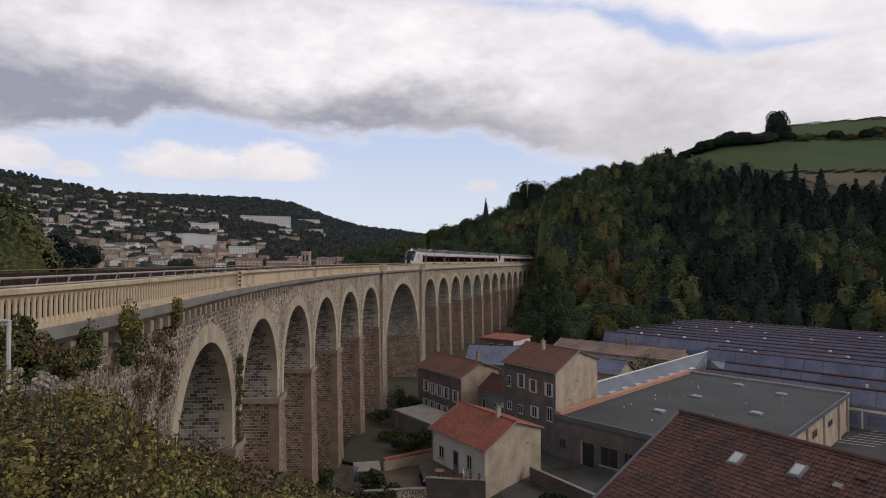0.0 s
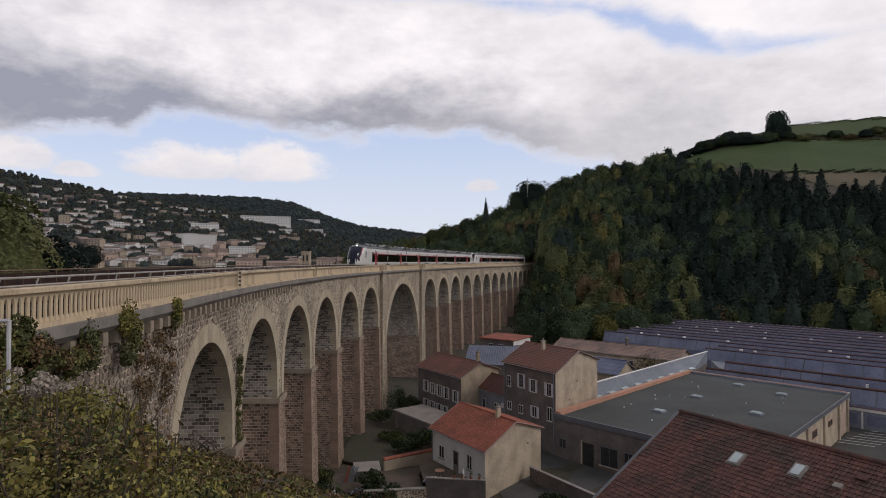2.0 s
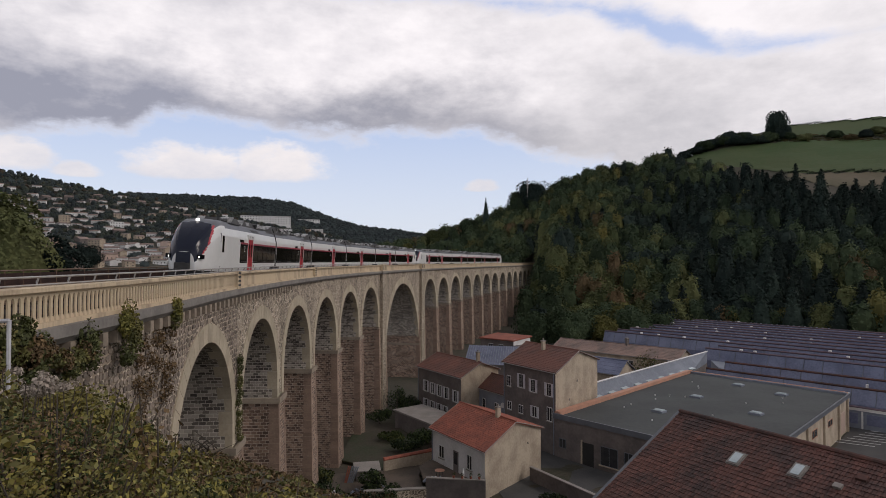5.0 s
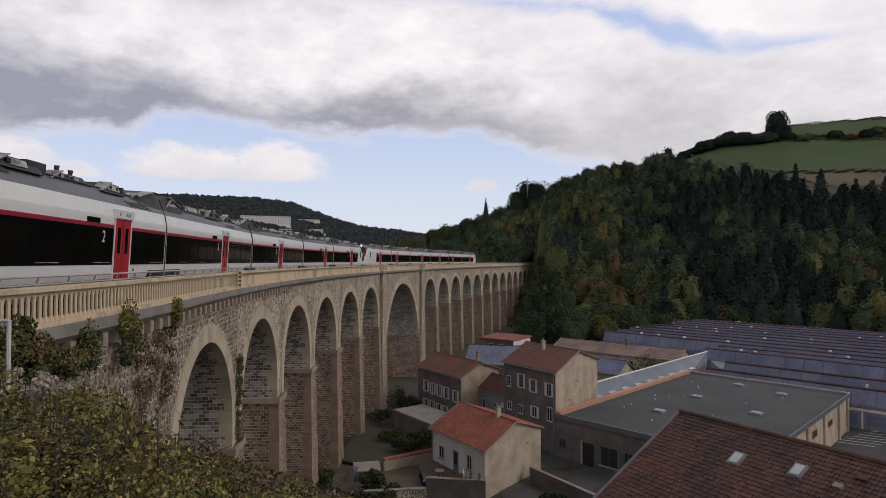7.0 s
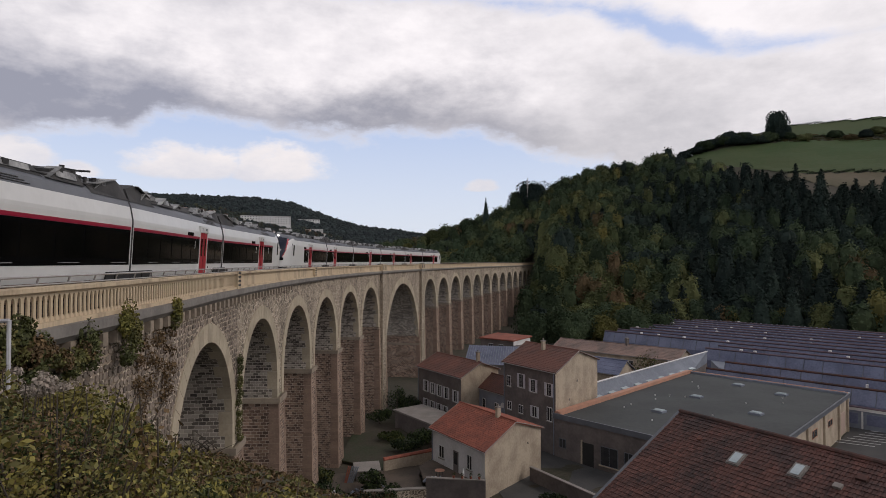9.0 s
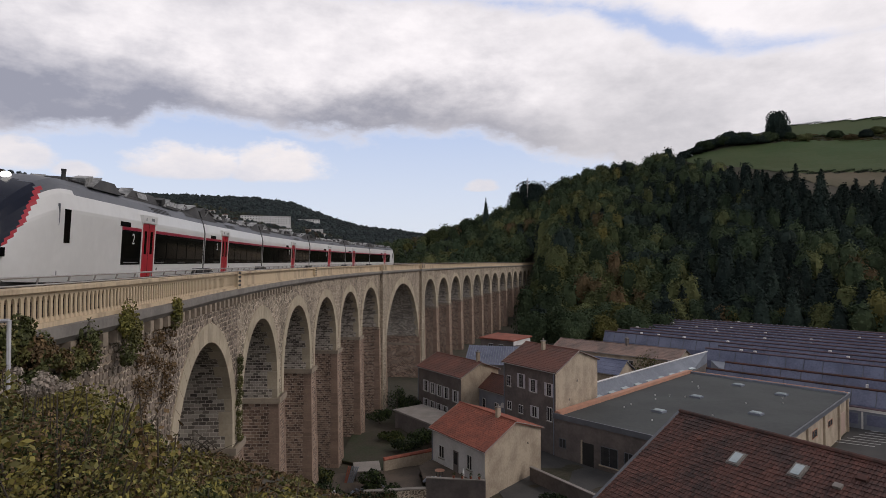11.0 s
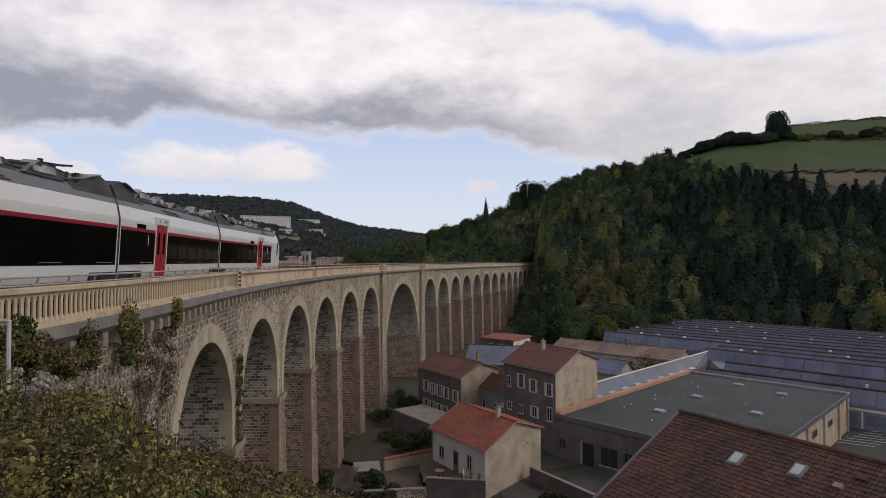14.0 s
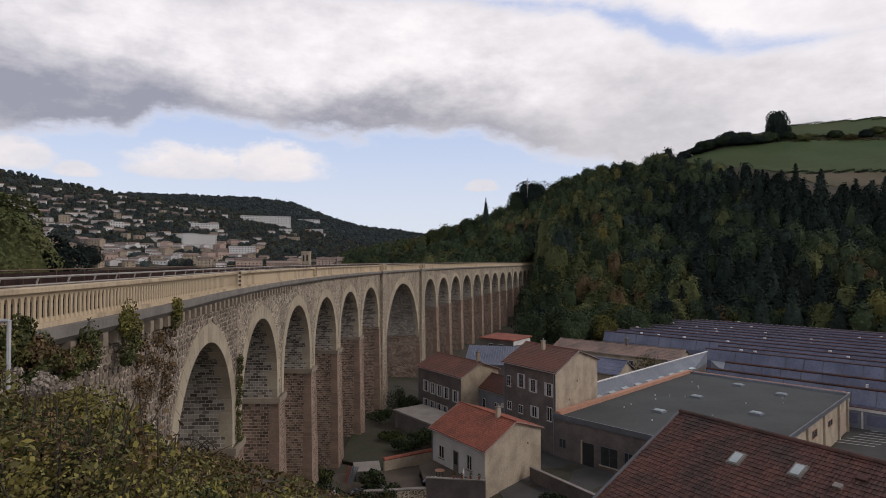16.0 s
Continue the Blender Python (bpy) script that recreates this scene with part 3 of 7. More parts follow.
# ---- more materials ----
M.update(
    leaf_dark=mat("dark conifer needles", (0.018, 0.028, 0.016), (0.030, 0.042, 0.022), rough=0.9, scale=0.06, fine=0.8, bump=0, per_island=0.45, spec=0.15),
    leaf_green=mat("deep green leaves", (0.034, 0.052, 0.018), (0.055, 0.072, 0.024), rough=0.85, scale=0.05, fine=0.8, bump=0, per_island=0.5, spec=0.2),
    leaf_olive=mat("olive green leaves", (0.062, 0.072, 0.022), (0.085, 0.088, 0.028), rough=0.85, scale=0.05, fine=0.8, bump=0, per_island=0.5, spec=0.2),
    leaf_yellow=mat("yellowing autumn leaves", (0.13, 0.115, 0.025), (0.085, 0.09, 0.026), rough=0.85, scale=0.05, fine=0.8, bump=0, per_island=0.5, spec=0.2),
    leaf_rust=mat("russet autumn leaves", (0.105, 0.065, 0.028), (0.075, 0.055, 0.025), rough=0.85, scale=0.05, fine=0.8, bump=0, per_island=0.5, spec=0.2),
    bush_olive=mat("olive bush leaves", (0.1607, 0.1443, 0.0467), (0.0943, 0.0992, 0.0336), rough=0.7, scale=0.8, fine=6, bump=0, per_island=0.5, spec=0.3),
    bush_green=mat("mid green bush leaves", (0.0980, 0.1030, 0.0350), (0.0620, 0.0720, 0.0245), rough=0.7, scale=0.8, fine=6, bump=0, per_island=0.5, spec=0.3),
    bush_yellow=mat("yellow autumn bush leaves", (0.215, 0.180, 0.042), (0.140, 0.135, 0.035), rough=0.7, scale=0.8, fine=6, bump=0, per_island=0.5, spec=0.3),
    bush_rust=mat("brown dry bush leaves", (0.1665, 0.1107, 0.0558), (0.1222, 0.0828, 0.0467), rough=0.8, scale=0.8, fine=6, bump=0, per_island=0.5, spec=0.2),
    bark=mat("brown bark", (0.09, 0.07, 0.05), (0.05, 0.04, 0.03), scale=2, fine=15, bump=0.6),
    dryflower=mat("pale dry seed heads", (0.42, 0.37, 0.31), (0.28, 0.23, 0.19), rough=0.9, scale=2, bump=0, per_island=0.3),
    tile_red=mat("red clay tiles", (0.33, 0.098, 0.06), (0.23, 0.075, 0.05), scale=0.5, fine=4, per_object=0.12, per_island=0.18),
    tile_brown=mat("weathered brown clay tiles", (0.120, 0.052, 0.040), (0.054, 0.034, 0.031), scale=0.5, fine=5, per_object=0.12, per_island=0.26),
    tile_old=mat("old dull red roof tiles", (0.20, 0.078, 0.054), (0.135, 0.062, 0.047), scale=0.3, fine=2, per_object=0.25),
    tile_far=mat("dull brown town roof tiles", (0.25, 0.17, 0.14), (0.15, 0.115, 0.10), scale=0.3, fine=2, per_object=0.3),
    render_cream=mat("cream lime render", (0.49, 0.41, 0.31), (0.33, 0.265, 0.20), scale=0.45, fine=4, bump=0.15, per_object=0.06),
    render_white=mat("white render", (0.74, 0.73, 0.72), (0.62, 0.61, 0.60), scale=0.5, fine=4, bump=0.1, per_object=0.12),
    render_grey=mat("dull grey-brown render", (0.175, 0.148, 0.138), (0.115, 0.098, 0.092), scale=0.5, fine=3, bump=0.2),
    render_blue=mat("blue-grey painted render", (0.27, 0.29, 0.34), (0.21, 0.22, 0.26), scale=0.5, fine=3, bump=0.15),
    render_pink=mat("pinkish render", (0.52, 0.39, 0.32), (0.42, 0.32, 0.27), scale=0.2, fine=2, bump=0.1, per_object=0.15),
    concrete=mat("grey concrete", (0.30, 0.27, 0.245), (0.22, 0.20, 0.18), scale=0.6, fine=5),
    felt=mat("grey-green roofing felt", (0.066, 0.072, 0.072), (0.048, 0.053, 0.054), scale=0.15, fine=2, bump=0.15),
    fibre=mat("pale grey fibre-cement sheets", (0.23, 0.255, 0.30), (0.17, 0.19, 0.23), scale=0.2, fine=2, bump=0.1),
    shed=mat("purple-brown shed roofing", (0.155, 0.108, 0.124), (0.100, 0.077, 0.098), scale=0.12, fine=2, bump=0.2, stretch=(0.4, 1, 1)),
    # glazing blue: the sky's reflection is put into the base colour
    shedglass=mat("blue-grey old shed glazing", (0.165, 0.185, 0.275), (0.095, 0.11, 0.18), rough=0.45, scale=0.25, fine=3, bump=0.05),
    orange=mat("orange-pink painted kerb", (0.52, 0.27, 0.18), (0.42, 0.23, 0.16), scale=0.5, fine=4, bump=0.1),
    white=mat("white painted metal", (0.74, 0.74, 0.73), (0.64, 0.63, 0.61), rough=0.45, scale=0.6, fine=5, bump=0.05),
    # near-black for solid panels that stand for the shade inside openings
    darkopen=mat("painted shade of openings", (0.02, 0.02, 0.02), (0.03, 0.028, 0.026), scale=1, bump=0),
    shutter=mat("grey-white wooden shutters", (0.56, 0.56, 0.58), (0.44, 0.43, 0.45), scale=2, fine=10, bump=0.2),
    asphalt=mat("asphalt", (0.075, 0.072, 0.07), (0.05, 0.05, 0.05), scale=0.3, fine=6, bump=0.2),
    lawn=mat("rough shaded lawn", (0.030, 0.040, 0.014), (0.055, 0.042, 0.028), scale=0.25, fine=3, bump=0.6, dist=0.1),
    grass=mat("green pasture", (0.036, 0.070, 0.015), (0.056, 0.076, 0.022), scale=0.02, fine=0.4, bump=0.3, dist=0.3),
    tan=mat("dry tan field", (0.115, 0.092, 0.055), (0.090, 0.080, 0.042), scale=0.03, fine=0.5, bump=0.3, dist=0.3),
    earth=mat("brown trodden earth", (0.12, 0.09, 0.068), (0.075, 0.06, 0.045), scale=0.5, fine=5, bump=0.5),
    path=mat("pale farm track", (0.30, 0.255, 0.19), (0.22, 0.19, 0.14), scale=0.1, fine=1, bump=0.2),
    train_white=mat("light grey train paint", (0.72, 0.72, 0.705), (0.66, 0.66, 0.645), rough=0.30, scale=0.5, fine=3, bump=0.0),
    train_grey=mat("slate grey train roof paint", (0.125, 0.135, 0.155), (0.10, 0.108, 0.125), rough=0.5, scale=0.7, fine=4, bump=0.0),
    train_dark=mat("sooty dark roof equipment", (0.022, 0.022, 0.023), (0.045, 0.042, 0.04), rough=0.65, scale=1.5, fine=8, bump=0.2),
    train_light=mat("pale grey roof cover", (0.40, 0.40, 0.39), (0.12, 0.12, 0.12), rough=0.45, scale=1.5, fine=8, bump=0.1),
    train_red=mat("crimson train paint", (0.42, 0.016, 0.030), (0.34, 0.013, 0.026), rough=0.32, scale=0.5, fine=3, bump=0.0),
    train_magenta=mat("dark magenta train stripe", (0.33, 0.012, 0.04), (0.28, 0.01, 0.034), rough=0.32, scale=0.5, bump=0.0),
    train_black=mat("black glossy window band", (0.003, 0.003, 0.0035), (0.005, 0.005, 0.005), rough=0.25, scale=0.6, fine=3, bump=0.0, spec=0.03),
    train_pane=mat("dark tinted train glass", (0.003, 0.003, 0.003), (0.008, 0.007, 0.006), rough=0.09, scale=0.35, fine=1.5, bump=0.0, spec=0.05),
    rubber=mat("black rubber bellows", (0.014, 0.014, 0.014), (0.022, 0.021, 0.02), rough=0.7, scale=4, bump=0.1),
    blue_glow=mat("dark blue windscreen", (0.010, 0.013, 0.026), (0.014, 0.017, 0.03), rough=0.14, scale=0.5, bump=0.0, spec=0.25),
)


def crown_mat(name, c1, c2):
    """Foliage whose colour changes from tree to tree (each tree carries its own tint)."""
    m = mat(name, c1, c2, rough=0.9, scale=0.05, fine=0.6, bump=0, per_island=0.16, spec=0.12)
    nt = m.node_tree
    bs = nt.nodes["Principled BSDF"]
    old = bs.inputs["Base Color"].links[0].from_socket
    at, hs, mr, mh = (nt.nodes.new(k) for k in ("ShaderNodeAttribute", "ShaderNodeHueSaturation", "ShaderNodeMapRange", "ShaderNodeMapRange"))
    at.attribute_name = "tint"
    for r, lo, hi in ((mr, 0.62, 1.38), (mh, 0.508, 0.488)):
        nt.links.new(at.outputs["Fac"], r.inputs[0])
        r.inputs[3].default_value, r.inputs[4].default_value = lo, hi
    nt.links.new(mr.outputs[0], hs.inputs["Value"])
    nt.links.new(mh.outputs[0], hs.inputs["Hue"])
    nt.links.new(old, hs.inputs["Color"])
    nt.links.new(hs.outputs[0], bs.inputs["Base Color"])
    return m


for key, nm, c1, c2 in (("leaf_dark", "hill conifers", (0.0180, 0.0290, 0.0255), (0.0280, 0.0405, 0.0330)), ("leaf_green", "hill broadleaf", (0.0350, 0.0540, 0.0300), (0.0530, 0.0720, 0.0360)),
                        ("leaf_olive", "hill olive broadleaf", (0.0700, 0.0860, 0.0370), (0.0990, 0.1060, 0.0440)), ("leaf_yellow", "hill autumn yellow", (0.1153, 0.1056, 0.0320), (0.0800, 0.0864, 0.0320)),
                        ("leaf_rust", "hill autumn russet", (0.1110, 0.0780, 0.0400), (0.0880, 0.0700, 0.0360))):
    M["hill" + key[4:]] = crown_mat(nm, c1, c2)


# town foliage: distance haze is painted into these duller, bluer base colours
M["town_dark"] = crown_mat("haze-tinted blue-green conifers", (0.036, 0.046, 0.049), (0.052, 0.064, 0.064))
M["town_green"] = crown_mat("haze-tinted green broadleaf", (0.045, 0.056, 0.048), (0.064, 0.074, 0.060))
M["town_olive"] = crown_mat("haze-tinted olive broadleaf", (0.060, 0.064, 0.045), (0.076, 0.076, 0.052))
M["town_rust"] = crown_mat("haze-tinted russet broadleaf", (0.070, 0.052, 0.036), (0.056, 0.046, 0.034))


def glass_mat():
    m = mat("dark window glass", (0.03, 0.032, 0.035), (0.05, 0.05, 0.052), rough=0.12, scale=0.8, bump=0.0, spec=0.3)
    return m


def glow_mat(name, col, strength):
    m = bpy.data.materials.new(name)
    m.use_nodes = True
    b = m.node_tree.nodes["Principled BSDF"]
    b.inputs["Base Color"].default_value = (*col, 1)
    b.inputs["Emission Color"].default_value = (*col, 1)
    b.inputs["Emission Strength"].default_value = strength
    return m


M["glass"] = glass_mat()
M["headlight"] = glow_mat("lit headlamp", (1.0, 0.96, 0.88), 1.6)
M["skyglass"] = mat("pale skylight glass", (0.55, 0.62, 0.64), (0.45, 0.52, 0.54), rough=0.12, scale=0.8, bump=0.0)

# ---- the train: two coupled units of six cars ----
LEN_LEAD, DOOR_LEAD = [20.0, 15.8, 19.6, 20.1, 15.8, 20.1], [10.4, 10.6, 11.3, 9.6, 11.0, 10.6]      # door from the car's front end
LEN_REAR, DOOR_REAR = [20.0, 16.0, 19.7, 20.0, 16.4, 20.7], [10.6, 4.4, 11.4, 9.9, 5.0, 10.9]
SIDE = [(1.38, 0.52), (1.43, 0.68), (1.44, 1.05), (1.44, 1.60), (1.44, 2.20), (1.44, 2.80), (1.43, 2.92), (1.31, 3.42)]


def section(scale=1.0, top=3.98):
    """The half outline of the body, from the skirt to the roof's middle."""
    return [(x * scale, z) for x, z in SIDE] + [(1.17 * scale, 3.72), (0.98 * scale, 3.90), (0.0, top)]


def fine_section(n=4):
    """The body's half outline with extra points between its corners."""
    pts = section()
    out = []
    for (x0, z0), (x1, z1) in zip(pts, pts[1:]):
        out += [(x0 + (x1 - x0) * k / n, z0 + (z1 - z0) * k / n) for k in range(n)]
    return out + [pts[-1]]


def nose_ring(d):
    """The outline d metres behind the nose tip: a rounded body that narrows and drops forwards."""
    ease = math.sin(min(1.0, max(0.0, d / 3.8)) * math.pi / 2)
    w = 0.50 + 0.50 * math.sin(min(1.0, d / 2.6) * math.pi / 2) ** 0.55
    top = 1.75 + (3.98 - 1.75) * (math.sin(min(1, d / 3.4) * math.pi / 2) ** 0.70 if d > 0 else 0)
    low = 0.62 - 0.10 * ease
    out = []
    for x, z in fine_section():
        f = (z - 0.52) / (3.98 - 0.52)
        squeeze = 1 - (1 - ease) * 0.34 * f ** 2.2 - (1 - ease) * 0.10 * (1 - f) ** 3
        out.append((x * w * squeeze, low + (top - low) * f))
    return out


def mask_depth(f):
    """How far back the dark mask reaches at the height share f."""
    return 0.06 + max(0.0, f - 0.44) * 3.6


def train_car(kind, index, L, door_from):
    """kind: front, middle or rear. Its origin is the car's middle at rail level, and it drives towards +Y."""
    car = thing("train_car", {"front": "leading light grey train car with dark rounded cab", "rear": "rear light grey train car with rounded cab", "middle": "light grey train car with black window band and red doors"}[kind], "train car", "cars of the train")
    h = L / 2
    y0, y1 = -h + 0.13, h - 0.13
    cab = 3.8
    if kind == "front":
        y1 = h - cab
    if kind == "rear":
        y0 = -h + cab
    # body shell below the shoulder, then the grey shoulders and the roof
    for name, lo, hi, m in (("body", 0, 7, "train_white"), ("roof", 7, 10, "train_grey")):
        prof = section()[lo:hi + 1]
        sh = Shape()
        for sx in (-1, 1):
            a, b = [(sx * x, y0, z) for x, z in prof], [(sx * x, y1, z) for x, z in prof]
            sh.quad_loop(a, b) if sx > 0 else sh.quad_loop(b, a)
        if name == "body":
            for y in (y0, y1):
                full = [(-x, y, z) for x, z in section()] + [(x, y, z) for x, z in reversed(section()[:-1])]
                sh.face(full)
            sh.face([(-1.38, y0, 0.52), (1.38, y0, 0.52), (1.38, y1, 0.52), (-1.38, y1, 0.52)])
        sh.make(name, M[m], car, "slate grey rounded roof" if name == "roof" else "", smooth=False)
    door_y = h - door_from
    bands = []
    ends = {"front": (y0 + 0.12, door_y + 2.9), "rear": (door_y - 4.2, y1 - 0.12), "middle": (y0 + 0.12, y1 - 0.12)}[kind]
    bands = [(ends[0], door_y - 0.85), (door_y + 0.85, ends[1])]
    for sx in (-1, 1):
        X = lambda o: sx * (1.44 + o)
        for a, b in bands:
            sh = Shape()
            sh.box((X(-0.01), (a + b) / 2, 1.77), (0.05, b - a, 1.40))
            band = sh.make("window_band", M["train_black"], car, "black glossy window band")
            n = max(1, round((b - a) / 1.75))
            step = (b - a) / n
            for i in range(n):
                p = Shape()
                p.box((X(0.018), a + (i + 0.5) * step, 1.84), (0.012, step - 0.14, 1.0))
                p.make("window_pane", M["train_pane"], band)
            for i in range(0, n, 2):
                p = Shape()
                p.box((X(0.026), a + (i + 0.5) * step, 1.16), (0.006, step - 0.5, 0.02))
                p.make("trim_line", M["train_light"], band)
            s2 = Shape()
            s2.box((X(-0.004), (a + b) / 2, 2.54), (0.05, b - a, 0.13))
            s2.make("red_stripe", M["train_magenta"], car, "dark magenta stripe")
        # the double door
        d = Shape()
        d.box((X(-0.005), door_y, 1.69), (0.06, 1.50, 2.32))
        door = d.make("door", M["train_red"], car, "crimson double sliding door")
        for k in (-1, 1):
            f = Shape()
            f.box((X(0.01), door_y + k * 0.80, 1.70), (0.05, 0.10, 2.36))
            f.make("door_frame", M["train_white"], door)
            g = Shape()
            g.box((X(0.03), door_y + k * 0.36, 2.02), (0.014, 0.26, 1.0))
            g.make("door_window", M["train_pane"], door, "narrow dark door window")
        g = Shape()
        g.box((X(0.028), door_y, 1.69), (0.012, 0.02, 2.28))
        g.make("door_seal", M["rubber"], door)
        c = Shape()
        c.box((X(-0.02), door_y, 3.05), (0.20, 1.75, 0.34))
        hood = c.make("door_hood", M["train_white"], car, "pale box housing above the door")
        for k in (-0.45, -0.3, -0.15, 0.5):
            c = Shape()
            c.box((X(0.082), door_y + k, 3.05), (0.012, 0.07, 0.13))
            c.make("mark", M["train_grey"], hood)
        # class number beside the door, small lamp, louvres on the shoulder
        for ny in ((1.75, -2.55) if kind == "rear" else (1.75,)):
            txt = bpy.data.curves.new("class_number", "FONT")
            txt.body = "1" if index == 4 else "2"
            txt.size, txt.align_x = 0.62, "CENTER"
            txt.materials.append(M["train_white"])
            to = new("class_number", txt)
            to.parent = car
            to.matrix_local = Matrix.Translation((X(0.032), door_y + ny, 1.92)) @ Matrix.Rotation(radians(90 * sx), 4, "Z") @ Matrix.Rotation(radians(90), 4, "X")
        c = Shape()
        c.box((X(0.0), door_y + 2.6, 2.70), (0.05, 1.0, 0.19))
        c.make("destination_display", M["train_black"], car, "black destination display")
        for k in range(3):
            c = Shape()
            c.box((sx * (1.285 - 0.032 * k), door_y - 2.2 + 0.25 * k, 3.50 + 0.07 * k), (0.03, 2.4, 0.03), 0, Matrix.Rotation(radians(-25 * sx), 4, "Y"))
            c.make("louvre", M["train_dark"], car)
        c = Shape()
        c.box((X(0.0), door_y - 1.3, 0.85), (0.03, 0.08, 0.12))
        c.make("lamp", M["rubber"], car)
    # roof equipment: long covers, cooling units and cable runs, uneven in height
    rng = random.Random(40 + index)
    y = y0 - 0.5 if kind == "rear" else y0 + 0.9
    while y < y1 - 1.2:
        ln = rng.uniform(1.6, 4.2)
        ln = min(ln, y1 - 0.6 - y)
        hh = rng.uniform(0.24, 0.46)
        ww = rng.uniform(2.05, 2.4)
        sh = Shape()
        a = [(-ww / 2, y, 3.84), (-ww / 2 + 0.18, y + 0.35, 3.84 + hh), (ww / 2 - 0.18, y + 0.35, 3.84 + hh), (ww / 2, y, 3.84)]
        b = [(-ww / 2, y + ln, 3.84), (-ww / 2 + 0.18, y + ln - 0.75, 3.84 + hh), (ww / 2 - 0.18, y + ln - 0.75, 3.84 + hh), (ww / 2, y + ln, 3.84)]
        sh.quad_loop(b, a)
        sh.face(a)
        sh.face(b[::-1])
        unit = sh.make("roof_unit", M["train_dark"], car, "dark roof equipment box")
        if rng.random() < 0.75:
            pl = ln * rng.uniform(0.25, 0.6)
            for sx in (-1, 1):
                sh = Shape()
                sh.box((sx * (ww / 2 - 0.07), y + ln / 2, 3.86 + hh * 0.5), (0.04, pl, hh * 0.6), 0, Matrix.Rotation(radians(-20 * sx), 4, "Y"))
                sh.make("cover_plate", M["train_light"], unit, "pale grey cover plate")
        if rng.random() < 0.8:
            for sx in (-1, 1):
                sh = Shape()
                sh.box((sx * (ww / 2 - 0.2), y + ln - 0.36, 3.87 + hh * 0.48), (0.5, 0.85, 0.03), 0, Matrix.Rotation(-math.atan(hh / 0.75), 4, "X"))
                sh.make("slanted_plate", M["train_light"], unit, "pale slanted cover plate")
        for k in range(rng.randint(2, 5)):
            sh = Shape()
            yy = y + rng.uniform(0.3, max(0.4, ln - 0.3))
            sh.box((rng.choice((-1, 1)) * ww * 0.47, yy, 3.92 + hh * 0.35), (0.10, rng.uniform(0.12, 0.5), hh * rng.uniform(0.3, 0.6)))
            sh.make("side_box", M[rng.choice(("rubber", "train_light", "train_dark"))], unit)
        y += ln + rng.uniform(0.15, 0.9)
    # insulators, small boxes and slanted covers between the units
    for _ in range(int((y1 - y0) / 1.5)):
        yy, xx = rng.uniform(y0 + 0.6, y1 - 0.6), rng.uniform(0.45, 1.0) * rng.choice((-1, 1))
        if rng.random() < 0.5:
            sh = Shape()
            sh.tube([(xx, yy, 3.85), (xx, yy, 4.2), (xx, yy, rng.uniform(4.25, 4.42))], [0.10, 0.07, 0.09], 7)
            sh.make("insulator", M["train_dark"], car)
        else:
            sh = Shape()
            sh.box((xx, yy, 4.08), (0.5, rng.uniform(0.5, 1.3), 0.30), rng.uniform(-0.1, 0.1), Matrix.Rotation(rng.uniform(-0.25, 0.25), 4, "X"))
            sh.make("roof_box", M[rng.choice(("train_dark", "train_dark", "train_light"))], car)
    # wedge-shaped fairings beside the gangways
    for ye, on in ((-h, kind != "rear"), (h, kind != "front")):
        if not on:
            continue
        s = 1 if ye > 0 else -1
        ya, yb, yc = ye - s * 0.2, ye - s * 1.0, ye - s * 3.2
        rows_ = [(ya, 0.34), (yb, 0.58), (yc, 0.10)]
        sh = Shape()
        for (p, hp), (q, hq) in zip(rows_, rows_[1:]):
            pr = [[(-1.22, y_, 3.66), (-1.0, y_, 3.84 + h_), (1.0, y_, 3.84 + h_), (1.22, y_, 3.66)] for y_, h_ in ((p, hp), (q, hq))]
            sh.quad_loop(pr[1], pr[0]) if s > 0 else sh.quad_loop(pr[0], pr[1])
        sh.face([(-1.22, ya, 3.66), (-1.0, ya, 4.18), (1.0, ya, 4.18), (1.22, ya, 3.66)])
        fa = sh.make("end_fairing", M["train_dark"], car, "dark sloping roof fairing")
        for sx in (-1, 1):
            sh = Shape()
            sh.box((sx * 0.9, ye - s * 2.0, 4.21), (0.55, 1.7, 0.03), 0, Matrix.Rotation(s * 0.215, 4, "X"))
            sh.make("cover_plate", M["train_light"], fa, "pale grey cover plate")
    sh = Shape()
    for sx in (-1, 1):
        sh.tube([(sx * 0.98, y0 + 0.3, 3.96), (sx * 0.98, y1 - 0.3, 3.96)], 0.045, 6)
    sh.make("cable_duct", M["train_dark"], car)
    if index == 3:
        # a folded pantograph
        sh = Shape()
        yb = y0 + 2.2
        for sx in (-0.5, 0.5):
            sh.tube([(sx, yb, 4.25), (sx * 0.9, yb + 1.6, 4.42), (sx, yb + 0.2, 4.48)], 0.035, 5)
        sh.tube([(-0.8, yb + 0.2, 4.50), (0.8, yb + 0.2, 4.50)], 0.04, 5)
        for k in (0.0, 0.45, 0.9):
            sh.tube([(-0.75, yb + k, 3.85), (-0.75, yb + k, 4.26)], 0.07, 6)
            sh.tube([(0.75, yb + k, 3.85), (0.75, yb + k, 4.26)], 0.07, 6)
        sh.make("pantograph", M["train_dark"], car, "folded dark pantograph")
    # bogies at the joints, bellows between cars
    for yb, on in ((-h, kind != "rear"), (h, kind != "front")):
        if not on:
            continue
        s = 1 if yb > 0 else -1
        sh = Shape()
        ring = [(-x * 1.008, z) for x, z in section()] + [(x * 1.008, z) for x, z in reversed(section()[:-1])]
        ra, rb = [(x, yb, z) for x, z in ring], [(x, yb - s * 0.14, z) for x, z in ring]
        sh.quad_loop(ra, rb)
        sh.face(ra)
